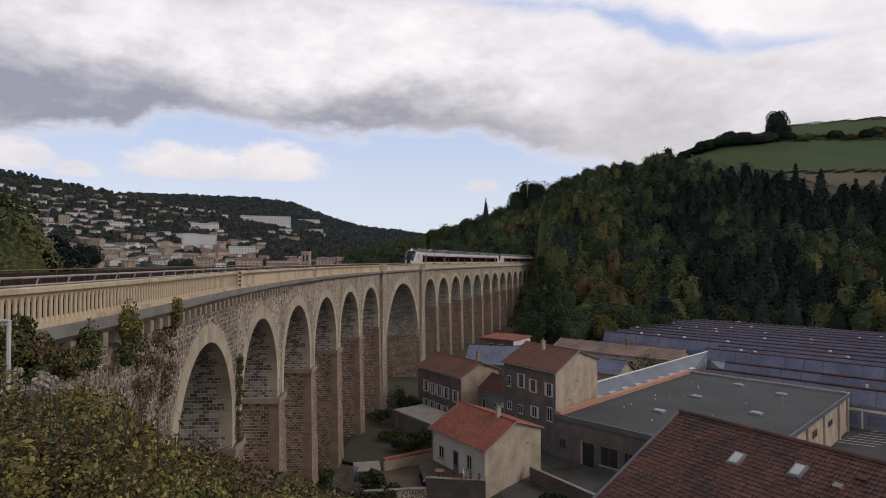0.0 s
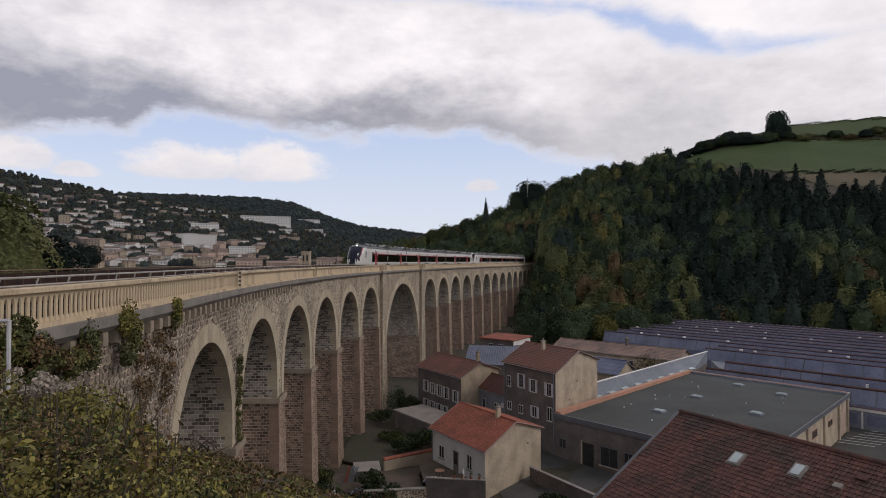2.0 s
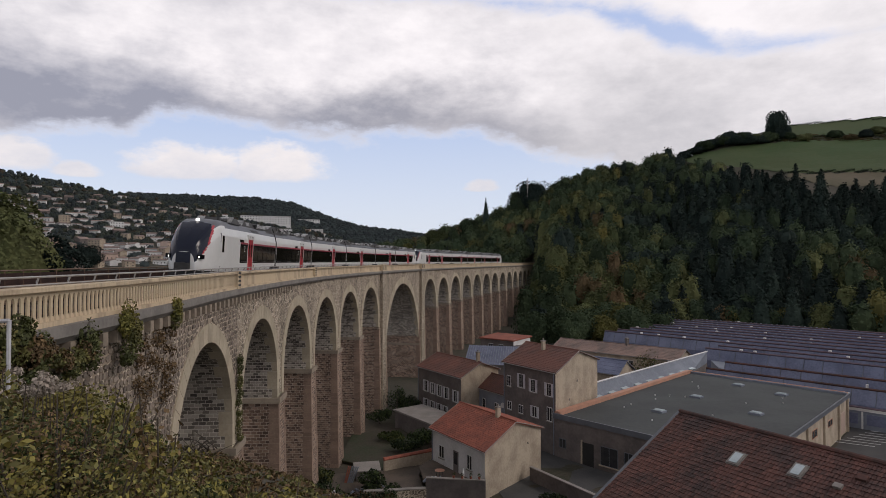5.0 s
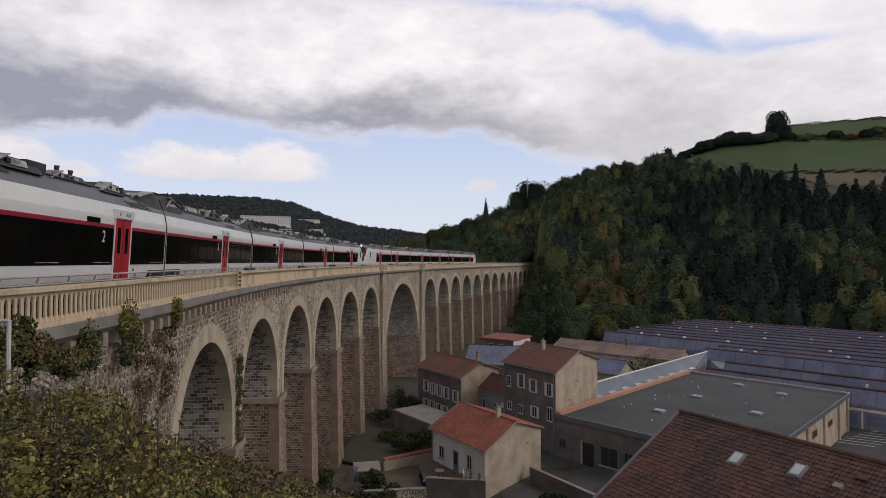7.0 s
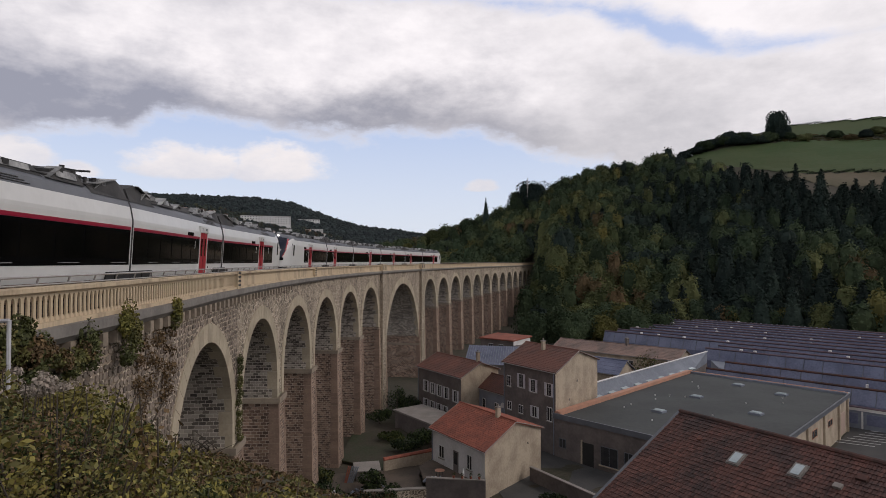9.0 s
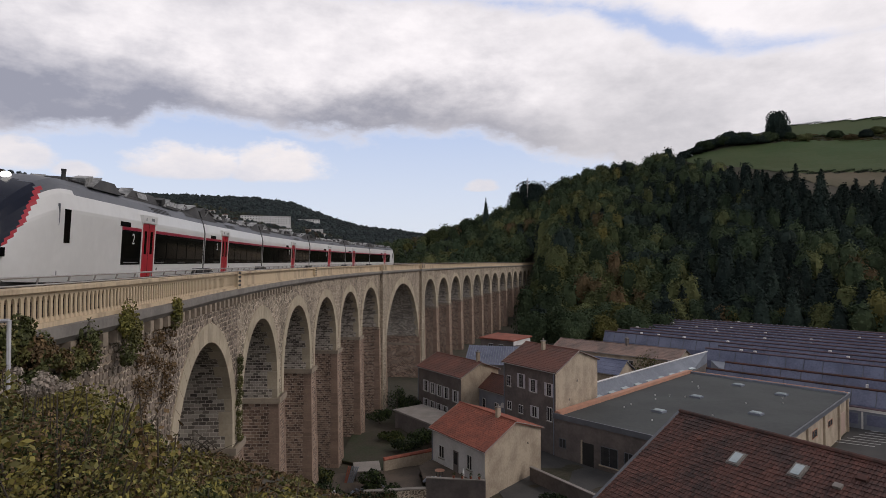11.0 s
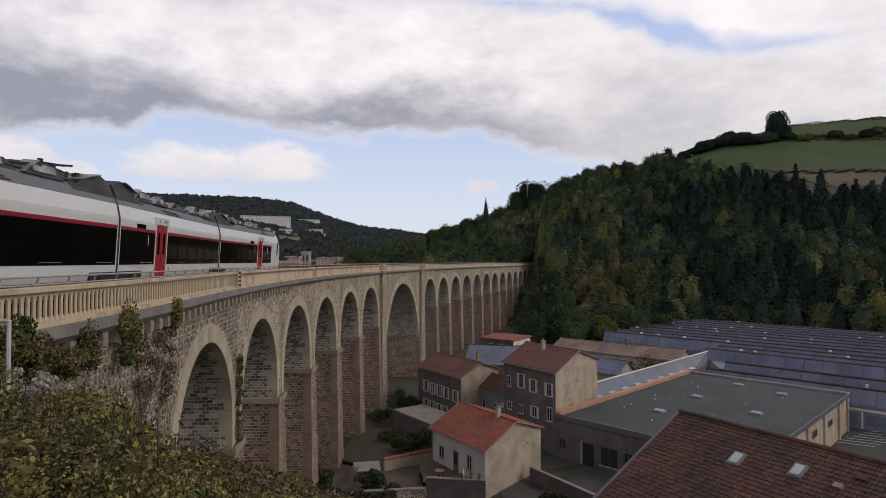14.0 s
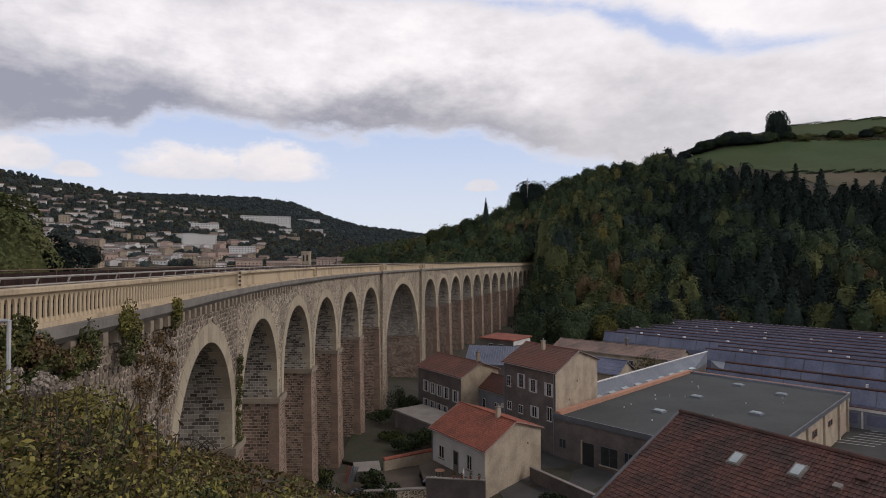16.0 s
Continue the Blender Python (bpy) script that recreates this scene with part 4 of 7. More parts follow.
        sh.make("gangway_bellows", M["rubber"], car, "black rubber gangway bellows")
        if s < 0:
            bog = Shape()
            for sx in (-1, 1):
                bog.box((sx * 1.37, yb, 0.62), (0.22, 4.4, 0.36))
                bog.box((sx * 1.25, yb, 0.80), (0.2, 1.0, 0.25))
                bog.box((sx * 1.44, yb + 1.3, 0.60), (0.16, 0.5, 0.34))
                bog.box((sx * 1.44, yb - 1.3, 0.60), (0.16, 0.5, 0.34))
            bogie = bog.make("bogie", M["rubber"], car, "dark steel bogie frame")
            for sx in (-0.75, 0.75):
                for dy in (-1.35, 1.35):
                    wsh = Shape()
                    wsh.tube([(sx - 0.07, yb + dy, 0.46), (sx + 0.07, yb + dy, 0.46)], 0.46, 18)
                    wsh.make("wheel", M["rust"], bogie)
    if kind in ("front", "rear"):
        s = 1 if kind == "front" else -1
        ds = [3.8 * (k / 34) ** 1.6 for k in range(35)]
        white, dark, grey, red = Shape(), Shape(), Shape(), Shape()
        shares = [(z - 0.52) / (3.98 - 0.52) for _, z in fine_section()]
        for d0, d1 in zip(ds, ds[1:]):
            a, b = nose_ring(d0), nose_ring(d1)
            n = len(a)
            la = [(-x, s * (h - d0), z) for x, z in a] + [(x, s * (h - d0), z) for x, z in reversed(a[:-1])]
            lb = [(-x, s * (h - d1), z) for x, z in b] + [(x, s * (h - d1), z) for x, z in reversed(b[:-1])]
            m = len(la)
            for i in range(m - 1):
                k = i if i < n - 1 else m - 2 - i
                f = shares[k]
                q = (la[i], la[i + 1], lb[i + 1], lb[i])
                deep = mask_depth(f) if kind == "front" else 0.6 * mask_depth(f)
                if f > 0.44 and d0 < min(deep, 2.7):
                    shell = dark
                elif kind == "front" and 0.50 < f < 0.93 and d0 < deep + 0.34 * f:
                    shell = red
                else:
                    shell = grey if f > 0.86 and d0 > 1.6 else white
                shell.face(q if s < 0 else q[::-1])
        tip = nose_ring(0)
        full = [(-x, s * h, z) for x, z in tip] + [(x, s * h, z) for x, z in reversed(tip[:-1])]
        white.face(full)
        sh = Shape()
        sh.box((0, s * (h - 0.0), 1.22), (0.86, 0.10, 1.0))
        sh.make("front_panel", M["blue_glow"], car, "dark panel above the coupler")
        if red.f:
            red.make("red_line", M["train_red"], car, "red accent line beside the windscreen", smooth=True)
        white.make("cab_shell", M["train_white"], car, "light grey rounded cab shell", smooth=True)
        grey.make("cab_roof", M["train_grey"], car, "slate grey cab roof", smooth=True)
        dark.make("windscreen", M["blue_glow"], car, "dark wraparound windscreen mask", smooth=True)
        for sx in (-1, 1):
            # lamp clusters and cab side window
            x, z = nose_ring(0.30)[8]
            lamp = Shape()
            lamp.box((sx * (x - 0.06), s * (h - 0.36), 1.45), (0.42, 0.42, 0.26), s * sx * radians(-35))
            cl = lamp.make("lamp_housing", M["train_black"], car, "black lamp housing")
            lamp = Shape()
            lamp.tube([(sx * (x - 0.10), s * (h - 0.30), 1.43), (sx * (x - 0.06), s * (h - 0.10), 1.43)], 0.065, 10)
            lamp.make("headlight", M["headlight"] if kind == "front" else M["train_red"], cl, "round lit headlamp" if kind == "front" else "")
            sh = Shape()
            sh.box((sx * 1.43, s * (h - 3.2), 2.35), (0.06, 0.36, 1.1))
            sh.make("cab_window", M["train_pane"], car, "narrow dark cab side window")
            sh = Shape()
            sh.box((sx * 1.40, s * (h - 2.7), 1.9), (0.05, 0.06, 2.3))
            sh.make("grab_rail", M["train_grey"], car)
        sh = Shape()
        sh.box((0, s * (h - 0.02), 0.85), (0.9, 0.5, 0.4))
        sh.tube([(0, s * (h - 0.3), 0.95), (0, s * (h + 0.18), 0.95)], 0.16, 10)
        sh.make("coupler", M["train_dark"], car, "dark automatic coupler")
        sh = Shape()
        sh.tube([(0, s * (h - 2.35), 3.83), (0, s * (h - 2.1), 3.81)], 0.10, 10)
        sh.make("top_lamp", M["headlight"] if kind == "front" else M["train_grey"], car)
        sh = Shape()
        sh.box((0, s * (h - 1.6), 0.45), (2.0, 2.4, 0.35))
        sh.make("obstacle_deflector", M["train_dark"], car)
        bog = Shape()
        yb = s * (h - 5.6)
        for sx in (-1, 1):
            bog.box((sx * 1.22, yb, 0.62), (0.22, 3.4, 0.32))
            bog.box((sx * 1.25, yb, 0.8), (0.2, 0.9, 0.25))
        bogie = bog.make("bogie", M["train_dark"], car, "dark steel bogie frame")
        for sx in (-0.75, 0.75):
            for dy in (-1.3, 1.3):
                wsh = Shape()
                wsh.tube([(sx - 0.07, yb + dy, 0.46), (sx + 0.07, yb + dy, 0.46)], 0.46, 18)
                wsh.make("wheel", M["rust"], bogie)
    return car


def car_pose(s_mid, L):
    """A car's pose with its two bogies on the track."""
    a, b = Vector(on_line(s_mid - L / 2 + 1, TRACK, RAIL_Z)), Vector(on_line(s_mid + L / 2 - 1, TRACK, RAIL_Z))
    d = a - b
    return Matrix.Translation((a + b) / 2) @ Matrix.Rotation(math.atan2(-d.x, d.y), 4, "Z") @ Matrix.Rotation(radians(-3.0), 4, "Y")


CARS = []


def build_train():
    kinds = ("front", "middle", "middle", "middle", "middle", "rear")
    off = -0.2
    for i in range(5, -1, -1):
        CARS.append((train_car(kinds[i], i, LEN_LEAD[i], DOOR_LEAD[i]), off - LEN_LEAD[i] / 2, LEN_LEAD[i]))
        off -= LEN_LEAD[i]
    off = 0.2
    for i in range(6):
        CARS.append((train_car(kinds[i], i, LEN_REAR[i], DOOR_REAR[i]), off + LEN_REAR[i] / 2, LEN_REAR[i]))
        off += LEN_REAR[i]


build_train()


def coupling_at(t):
    """Where along the line the coupling between the two units is."""
    return 224.49 - 21.610 * t + 0.0045 * t ** 2 - 0.00289 * t ** 3


def motions():
    for car, off, L in CARS:
        walk(car, [(0.5 * k, car_pose(coupling_at(0.5 * k) + off, L)) for k in range(33)])


# ---- foliage ----
def leaf_cloud(centres, radii, counts, size, seed, up=0.3, shell=0.72, loose=0.55):
    """Many small leaf clumps on and inside lumpy crowns: points and faces as arrays."""
    rng = np.random.default_rng(seed)
    C = np.repeat(np.asarray(centres, float), counts, axis=0)
    R = np.repeat(np.asarray(radii, float), counts, axis=0)
    n = len(C)
    d = rng.normal(size=(n, 3))
    d /= np.linalg.norm(d, axis=1)[:, None]
    low = rng.random(n) < up
    d[:, 2] = np.where(low, -0.8, 1.0) * np.abs(d[:, 2])
    rad = rng.uniform(shell, 1.06, n)[:, None]
    P = C + d * R * rad
    nrm = d * 0.9 + rng.normal(size=(n, 3)) * loose
    nrm /= np.linalg.norm(nrm, axis=1)[:, None]
    t = np.cross(nrm, rng.normal(size=(n, 3)))
    t /= np.linalg.norm(t, axis=1)[:, None] + 1e-9
    b = np.cross(nrm, t)
    sz = size * rng.uniform(0.6, 1.35, n)[:, None]
    q = np.stack([P - t * sz, P - b * sz * 0.6, P + t * sz, P + b * sz * 0.6], 1)
    return q.reshape(-1, 3)


def leaf_mesh(name, quads, material, parent=None, label="", tint=None):
    n = len(quads) // 4
    me = bpy.data.meshes.new(name)
    me.vertices.add(n * 4)
    me.vertices.foreach_set("co", quads.astype(np.float32).ravel())
    me.loops.add(n * 4)
    me.loops.foreach_set("vertex_index", np.arange(n * 4, dtype=np.int32))
    me.polygons.add(n)
    me.polygons.foreach_set("loop_start", np.arange(0, n * 4, 4, dtype=np.int32))
    me.materials.append(material)
    if tint is not None:
        me.attributes.new("tint", "FLOAT", "FACE").data.foreach_set("value", np.asarray(tint, dtype=np.float32))
    me.update(calc_edges=True)
    ob = new(name, me)
    if parent is not None:
        ob.parent = parent
    if label:
        tagged(ob, label)
    return ob


def crown_field(trees, seed, leaf, leaves, nu=14, nv=8, core=0.80, ragged=0.35):
    """Crowns for many trees at once: a lumpy closed body each, covered with leaf clumps. trees: rows of x, y, z, radius, height, conifer.
    Returns corner points four by four and the number of faces per tree."""
    rng = np.random.default_rng(seed)
    T = np.asarray(trees, float)
    n = len(T)
    ka, kv = rng.uniform(0, 6.28, (n, 6)), rng.uniform(0, 6.28, (n, 6))
    fa, fv = np.array([2, 3, 3, 4, 5, 6]), np.array([5, 4, 8, 7, 11, 9])
    amp = np.array([0.13, 0.12, 0.10, 0.09, 0.07, 0.06])

    def surface(a, v, grow=1.0):
        """a: angle, v: 0 at the foot to 1 at the top, both n x m."""
        bump = np.zeros_like(a)
        for i in range(6):
            bump += amp[i] * np.sin(fa[i] * a + ka[:, i:i + 1]) * np.sin(fv[i] * v + kv[:, i:i + 1])
        con = T[:, 5:6]
        w = np.where(con > 0.5, (1 - v) ** 0.85 * (1 + 0.28 * (1 - (v * 8 + ka[:, :1]) % 1.0)) + 0.03, np.sin(np.pi * (0.10 + 0.90 * v)) ** 0.62 * (1 + 1.5 * bump))
        zz = np.where(con > 0.5, 0.04 + 0.96 * v, 0.06 + 0.94 * (1 - np.cos(np.pi * v)) / 2 * (1 + 0.55 * bump))
        R = T[:, 3:4] * w * grow
        return np.stack([T[:, :1] + R * np.cos(a), T[:, 1:2] + R * np.sin(a), T[:, 2:3] + T[:, 4:5] * zz * (1 + (grow - 1) * 0.3)], 2)

    A, V = np.meshgrid(np.linspace(0, 2 * np.pi, nu + 1), np.linspace(0, 1, nv + 1), indexing="ij")
    P = surface(np.tile(A.ravel(), (n, 1)), np.tile(V.ravel(), (n, 1)), core).reshape(n, nu + 1, nv + 1, 3)
    body = np.stack([P[:, :-1, :-1], P[:, 1:, :-1], P[:, 1:, 1:], P[:, :-1, 1:]], 3).reshape(n, nu * nv, 4, 3)
    a, v = rng.uniform(0, 6.283, (n, leaves)), rng.uniform(0.08, 1, (n, leaves)) ** 0.8
    L = surface(a, v, 1.0) + rng.normal(size=(n, leaves, 3)) * leaf * ragged
    mid = T[:, None, :3] + np.stack([np.zeros(n), np.zeros(n), T[:, 4] * 0.4], 1)[:, None, :]
    d = L - mid
    d /= np.linalg.norm(d, axis=2)[..., None] + 1e-9
    nr = d + rng.normal(size=d.shape) * 0.60
    nr /= np.linalg.norm(nr, axis=2)[..., None]
    t = np.cross(nr, rng.normal(size=d.shape))
    t /= np.linalg.norm(t, axis=2)[..., None] + 1e-9
    b = np.cross(nr, t)
    sz = leaf * rng.uniform(0.6, 1.3, (n, leaves, 1))
    tufts = np.stack([L - t * sz, L - b * sz * 0.7, L + t * sz, L + b * sz * 0.7], 2)
    return np.concatenate([body, tufts], 1).reshape(-1, 3), nu * nv + leaves


def crown_lobes(rng, x, y, z, r, hgt, n):
    """Lobes of one broad crown: middles and radii."""
    c, rr = [(x, y, z + hgt * 0.55)], [(r * 0.8, r * 0.8, hgt * 0.45)]
    for _ in range(n):
        a, e = rng.uniform(0, 2 * math.pi), rng.uniform(-0.25, 1.0)
        k = rng.uniform(0.35, 0.62)
        c.append((x + math.cos(a) * r * 0.62, y + math.sin(a) * r * 0.62, z + hgt * (0.5 + 0.3 * e)))
        rr.append((r * k, r * k, hgt * k * 0.5))
    return c, rr


def ray_ground(px, py, r0=150.0, r1=3200.0):
    """Where the sight line to a point of the picture plan meets the ground."""
    ax, el = (px - 784) / 1100, (463 - py) / 1100
    yy = np.arange(r0, r1, 4.0)
    g = ground_height(ax * yy, yy)
    hit = np.nonzero(g >= 27 + el * yy)[0]
    if not len(hit):
        return None
    y = yy[hit[0]]
    return float(ax * y), float(y), float(g[hit[0]])


def in_field(px, py):
    """The open pasture on the hill's shoulder."""
    if px < 1185:
        return False
    low = np.interp(px, [1185, 1230, 1400, 1420, 1480, 1900], [300, 312, 330, 348, 356, 350])
    return py < low


def plan_px(x, y, z):
    return 784 + 1100 * x / y, 463 - 1100 * (z - 27) / y


def near_track(x, y, d):
    return float(np.min(np.hypot(_x[:7600:20] - x, _y[:7600:20] - y))) < d


def build_woods():
    """The wooded hillside beyond the viaduct."""
    rng = random.Random(5)
    groups = {k: [] for k in ("leaf_dark", "leaf_green", "leaf_olive", "leaf_yellow", "leaf_rust")}
    pts = []
    for _ in range(11000):
        az, r = rng.uniform(-0.16, 0.80), math.sqrt(rng.uniform(228 ** 2, 640 ** 2))
        x, y = r * math.sin(az), r * math.cos(az)
        pts.append((x, y))
    X, Y = np.array([p[0] for p in pts]), np.array([p[1] for p in pts])
    Z = ground_height(X, Y)
    kept = []
    cell = {}
    for x, y, z in zip(X, Y, Z):
        if z < 0.8:
            continue
        u, v = plan_px(x, y, z)
        if in_field(u, v) or near_track(x, y, 7):
            continue
        key = (int(x // 9), int(y // 9))
        if any(math.hypot(x - a, y - b) < 5.6 for i in (-1, 0, 1) for j in (-1, 0, 1) for a, b in cell.get((key[0] + i, key[1] + j), ())):
            continue
        cell.setdefault(key, []).append((x, y))
        kept.append((x, y, z, u, v))
    for x, y, z, u, v in kept:
        patch = noise.noise((x * 0.012, y * 0.012, 3.0)) + 0.45 * noise.noise((x * 0.05, y * 0.05, 1.0))
        conif = v > 318 and ((patch > -0.05 or u > 1340) and u > 1150 and v < 440 and rng.random() < 0.88 or patch > 0.36)
        low = v > 500
        if conif:
            g = "leaf_dark"
            hgt, r = rng.uniform(9, 18), rng.uniform(3.2, 5.0)
            if v < 335:
                hgt *= 0.72
        else:
            q = rng.random()
            if low:
                g = "leaf_rust" if q < 0.14 else "leaf_yellow" if q < 0.20 else "leaf_olive" if q < 0.62 else "leaf_green"
            elif u > 1100:
                g = "leaf_dark" if q < 0.42 else "leaf_green" if q < 0.93 else "leaf_olive"
            else:
                g = "leaf_rust" if q < 0.02 else "leaf_yellow" if q < 0.07 else "leaf_olive" if q < 0.38 else "leaf_green"
            hgt, r = rng.uniform(8.5, 15), rng.uniform(3.2, 5.4) if not low else rng.uniform(3.0, 4.6)
        groups[g].append((x, y, z - 0.5, r, hgt, float(conif)))
    names = dict(leaf_dark="dark green conifers on the wooded hillside", leaf_green="deep green broadleaf trees on the wooded hillside", leaf_olive="olive green broadleaf trees on the hillside",
                 leaf_yellow="yellowing autumn trees on the wooded hillside", leaf_rust="russet autumn trees at the foot of the hill")
    for i, (g, rows) in enumerate(groups.items()):
        if rows:
            quads, per = crown_field(rows, 10 + i, 0.55, 285, 10, 6, 0.80, 0.6)
            tint = np.repeat(np.random.default_rng(70 + i).random(len(rows)), per)
            ob = leaf_mesh("woodland", quads, M["hill" + g[4:]], tint=tint)
            tagged(ob, names[g], "woodland", kind="stuff")


def tree(x, y, z, r, hgt, material, label, seed, size=0.5, lobes=8, count=60, conifer=False, group=""):
    """A tapered trunk with limbs and a crown of leaf clumps."""
    rng = random.Random(seed)
    t = thing("tree", label, "tree", group, at=Matrix.Translation((x, y, z)))
    sh = Shape()
    top = hgt * (0.9 if conifer else 0.62)
    sh.tube([(0, 0, -0.5), (0.05 * hgt * 0.1, 0, top * 0.5), (0, 0.03, top)], [hgt * 0.03, hgt * 0.021, hgt * 0.008], 7)
    for _ in range(6):
        a, zz = rng.uniform(0, 6.28), rng.uniform(0.3, 0.6) * hgt
        sh.tube([(0, 0, zz), (math.cos(a) * r * 0.35, math.sin(a) * r * 0.35, zz + hgt * 0.08), (math.cos(a) * r * 0.7, math.sin(a) * r * 0.7, zz + hgt * 0.18)], [hgt * 0.011, hgt * 0.008, hgt * 0.003], 5)
    sh.make("trunk", M["bark"], t)
    base = 0.0 if conifer else hgt * 0.14
    quads, _ = crown_field([(0, 0, base, r, hgt - base, float(conifer))], seed, size * 0.8, int(count * (lobes + 3) * 2.4), 14, 8, 0.84, 0.7)
    leaf_mesh("crown", quads, M[material.replace("leaf", "hill")], t, tint=[rng.random()] * (len(quads) // 4))
    return t


def build_field():
    """Pasture, dry strip and farm track laid a little above the hill's ground, row by row."""
    def sheet(name, material, top, bottom, x0, x1, lift, label):
        sh = Shape()
        xs = np.linspace(x0, x1, 40)
        grid = []
        for u in xs:
            colp = []
            a, b = top(u), bottom(u)
            for f in np.linspace(0, 1, 9):
                p = ray_ground(u, a + (b - a) * f, 260, 760)
                colp.append(p)
            grid.append(colp)
        for i in range(len(xs) - 1):
            for j in range(8):
                q = (grid[i][j], grid[i + 1][j], grid[i + 1][j + 1], grid[i][j + 1])
                if all(p is not None for p in q):
                    sh.face([(p[0], p[1], p[2] + lift) for p in q[::-1]])
        ob = sh.make(name, M[material])
        tagged(ob, label, "field", kind="structure")
    lo = lambda u: np.interp(u, [1185, 1230, 1400, 1700], [284, 292, 308, 304])
    sheet("pasture", "grass", lambda u: np.interp(u, [1190, 1300, 1400, 1700], [281.5, 262, 252, 246]), lo, 1190, 1700, 0.5, "green sloping pasture on the hill shoulder")
    sheet("upper_pasture", "grass", lambda u: np.interp(u, [1380, 1400, 1568, 1700], [227, 224.5, 208, 202]), lambda u: np.interp(u, [1380, 1700], [243, 238]), 1385, 1700, 0.5, "green pasture on top of the hill")
    sheet("dry_field", "tan", lambda u: np.interp(u, [1395, 1700], [311, 306]), lambda u: np.interp(u, [1395, 1480, 1700], [316, 334, 328]), 1395, 1700, 0.5, "dry tan field strip below the pasture")
    sheet("farm_track", "path", lambda u: np.interp(u, [1160, 1220], [286, 272]), lambda u: np.interp(u, [1160, 1220], [288, 274]), 1160, 1222, 0.6, "pale earth farm track")


build_field()
build_woods()


def build_hill_trees():
    rows = [(1376, 242, 36, 30, "leaf_dark"), (1250, 262, 22, 26, "leaf_green"), (1293, 256, 26, 22, "leaf_dark"), (1318, 257, 26, 26, "leaf_green"), (1338, 256, 20, 20, "leaf_olive"),
            (1213, 271, 16, 16, "leaf_dark"), (1226, 270, 12, 14, "leaf_green"), (1352, 254, 18, 18, "leaf_dark"), (1274, 260, 14, 16, "leaf_olive"), (1400, 248, 16, 16, "leaf_green"),
            (1425, 250, 14, 20, "leaf_olive"), (1480, 246, 16, 22, "leaf_green"), (1535, 243, 18, 20, "leaf_dark"), (1556, 240, 18, 22, "leaf_olive"), (1508, 247, 10, 16, "leaf_rust"), (1236, 268, 16, 20, "leaf_dark"), (1262, 264, 20, 22, "leaf_dark"), (1284, 260, 22, 24, "leaf_green"), (1305, 258, 22, 24, "leaf_dark"), (1328, 258, 22, 26, "leaf_dark"), (1362, 252, 22, 20, "leaf_green"), (1390, 248, 18, 18, "leaf_dark"), (1150, 296, 10, 18, "leaf_green"),
            (940, 380, 48, 44, "leaf_dark"), (920, 386, 40, 30, "leaf_green"), (1055, 312, 24, 40, "leaf_green"), (1098, 303, 22, 26, "leaf_dark"), (830, 402, 30, 30, "leaf_green"), (772, 436, 34, 34, "leaf_olive")]
    for i, (u, v, ph, pw, m) in enumerate(rows):
        p = ray_ground(u, v, 250, 900)
        for drop in (6, 12, 18, 24, 30):
            p = p or ray_ground(u, v + drop, 250, 900)
        if p is None:
            continue
        k = p[1] / 1100
        if 1200 < u < 1370:
            ph *= 0.65
        elif u > 1395:
            ph, pw = ph * 0.6, pw * (0.8 if v > 225 else 0.5)
        lab = {"leaf_dark": "dark leafy tree on the hill's crest", "leaf_green": "green leafy tree on the hill's crest", "leaf_olive": "olive green tree on the hill's crest", "leaf_rust": "russet bush on the hill pasture"}[m]
        tree(p[0], p[1], p[2] - 0.12 * ph * k, pw * k * 0.6, ph * k * 1.2, m, lab, 100 + i, 0.62, 7, 150, group="hill trees")
    p = ray_ground(860, 420, 250, 900)
    if p:
        tree(p[0], p[1], p[2], 3.6, 28, "leaf_dark", "tall slim dark conifer standing out of the wood", 150, 0.4, 0, 60, True)
    # hedges between the fields
    c, rr = [], []
    rng = random.Random(9)
    for line in ((1395, 1690, 309, 304), (1400, 1690, 246, 242), (1230, 1400, 262, 250), (1395, 1690, 224, 203)):
        for u in np.arange(line[0], line[1], 3.2):
            v = line[2] + (line[3] - line[2]) * (u - line[0]) / (line[1] - line[0])
            p = ray_ground(u, v, 250, 900)
            if p:
                w = rng.uniform(0.7, 1.8)
                c.append((p[0], p[1], p[2] + 0.5))
                rr.append((w, w, w * 0.9))
    ob = leaf_mesh("hedge", leaf_cloud(c, rr, [24] * len(c), 0.4, 77), M["leaf_dark"])
    tagged(ob, "dark overgrown hedges between the pastures", "hedge", kind="stuff")
    # rough brown scrub on the bank between the pastures
    c, rr = [], []
    for _ in range(420):
        u = rng.uniform(1385, 1690)
        p = ray_ground(u, rng.uniform(240, 253) - (u - 1400) * 0.01, 250, 900)
        if p:
            w = rng.uniform(0.5, 1.7)
            c.append((p[0], p[1], p[2] + 0.3))
            rr.append((w, w, w * 0.6))
    for k, m in enumerate(("leaf_rust", "leaf_olive")):
        ob = leaf_mesh("scrub", leaf_cloud(c[k::2], rr[k::2], [26] * len(c[k::2]), 0.4, 78 + k), M[m])
        tagged(ob, "rough brown and olive scrub on the pasture bank", "scrub", kind="stuff")
    # mast above the wood
    p = ray_ground(934, 386, 250, 900)
    if p:
        m = thing("mast", "thin grey lattice mast above the wood", "mast", at=Matrix.Translation(p))
        sh = Shape()
        sh.tube([(0, 0, 0), (0, 0, 29)], 0.18, 6)
        sh.make("pole", M["steel"], m)
        for z in (22, 24, 26):
            sh = Shape()
            sh.box((0, 0, z), (1.8, 0.15, 0.5))
            sh.make("antenna", M["steel"], m)


build_hill_trees()


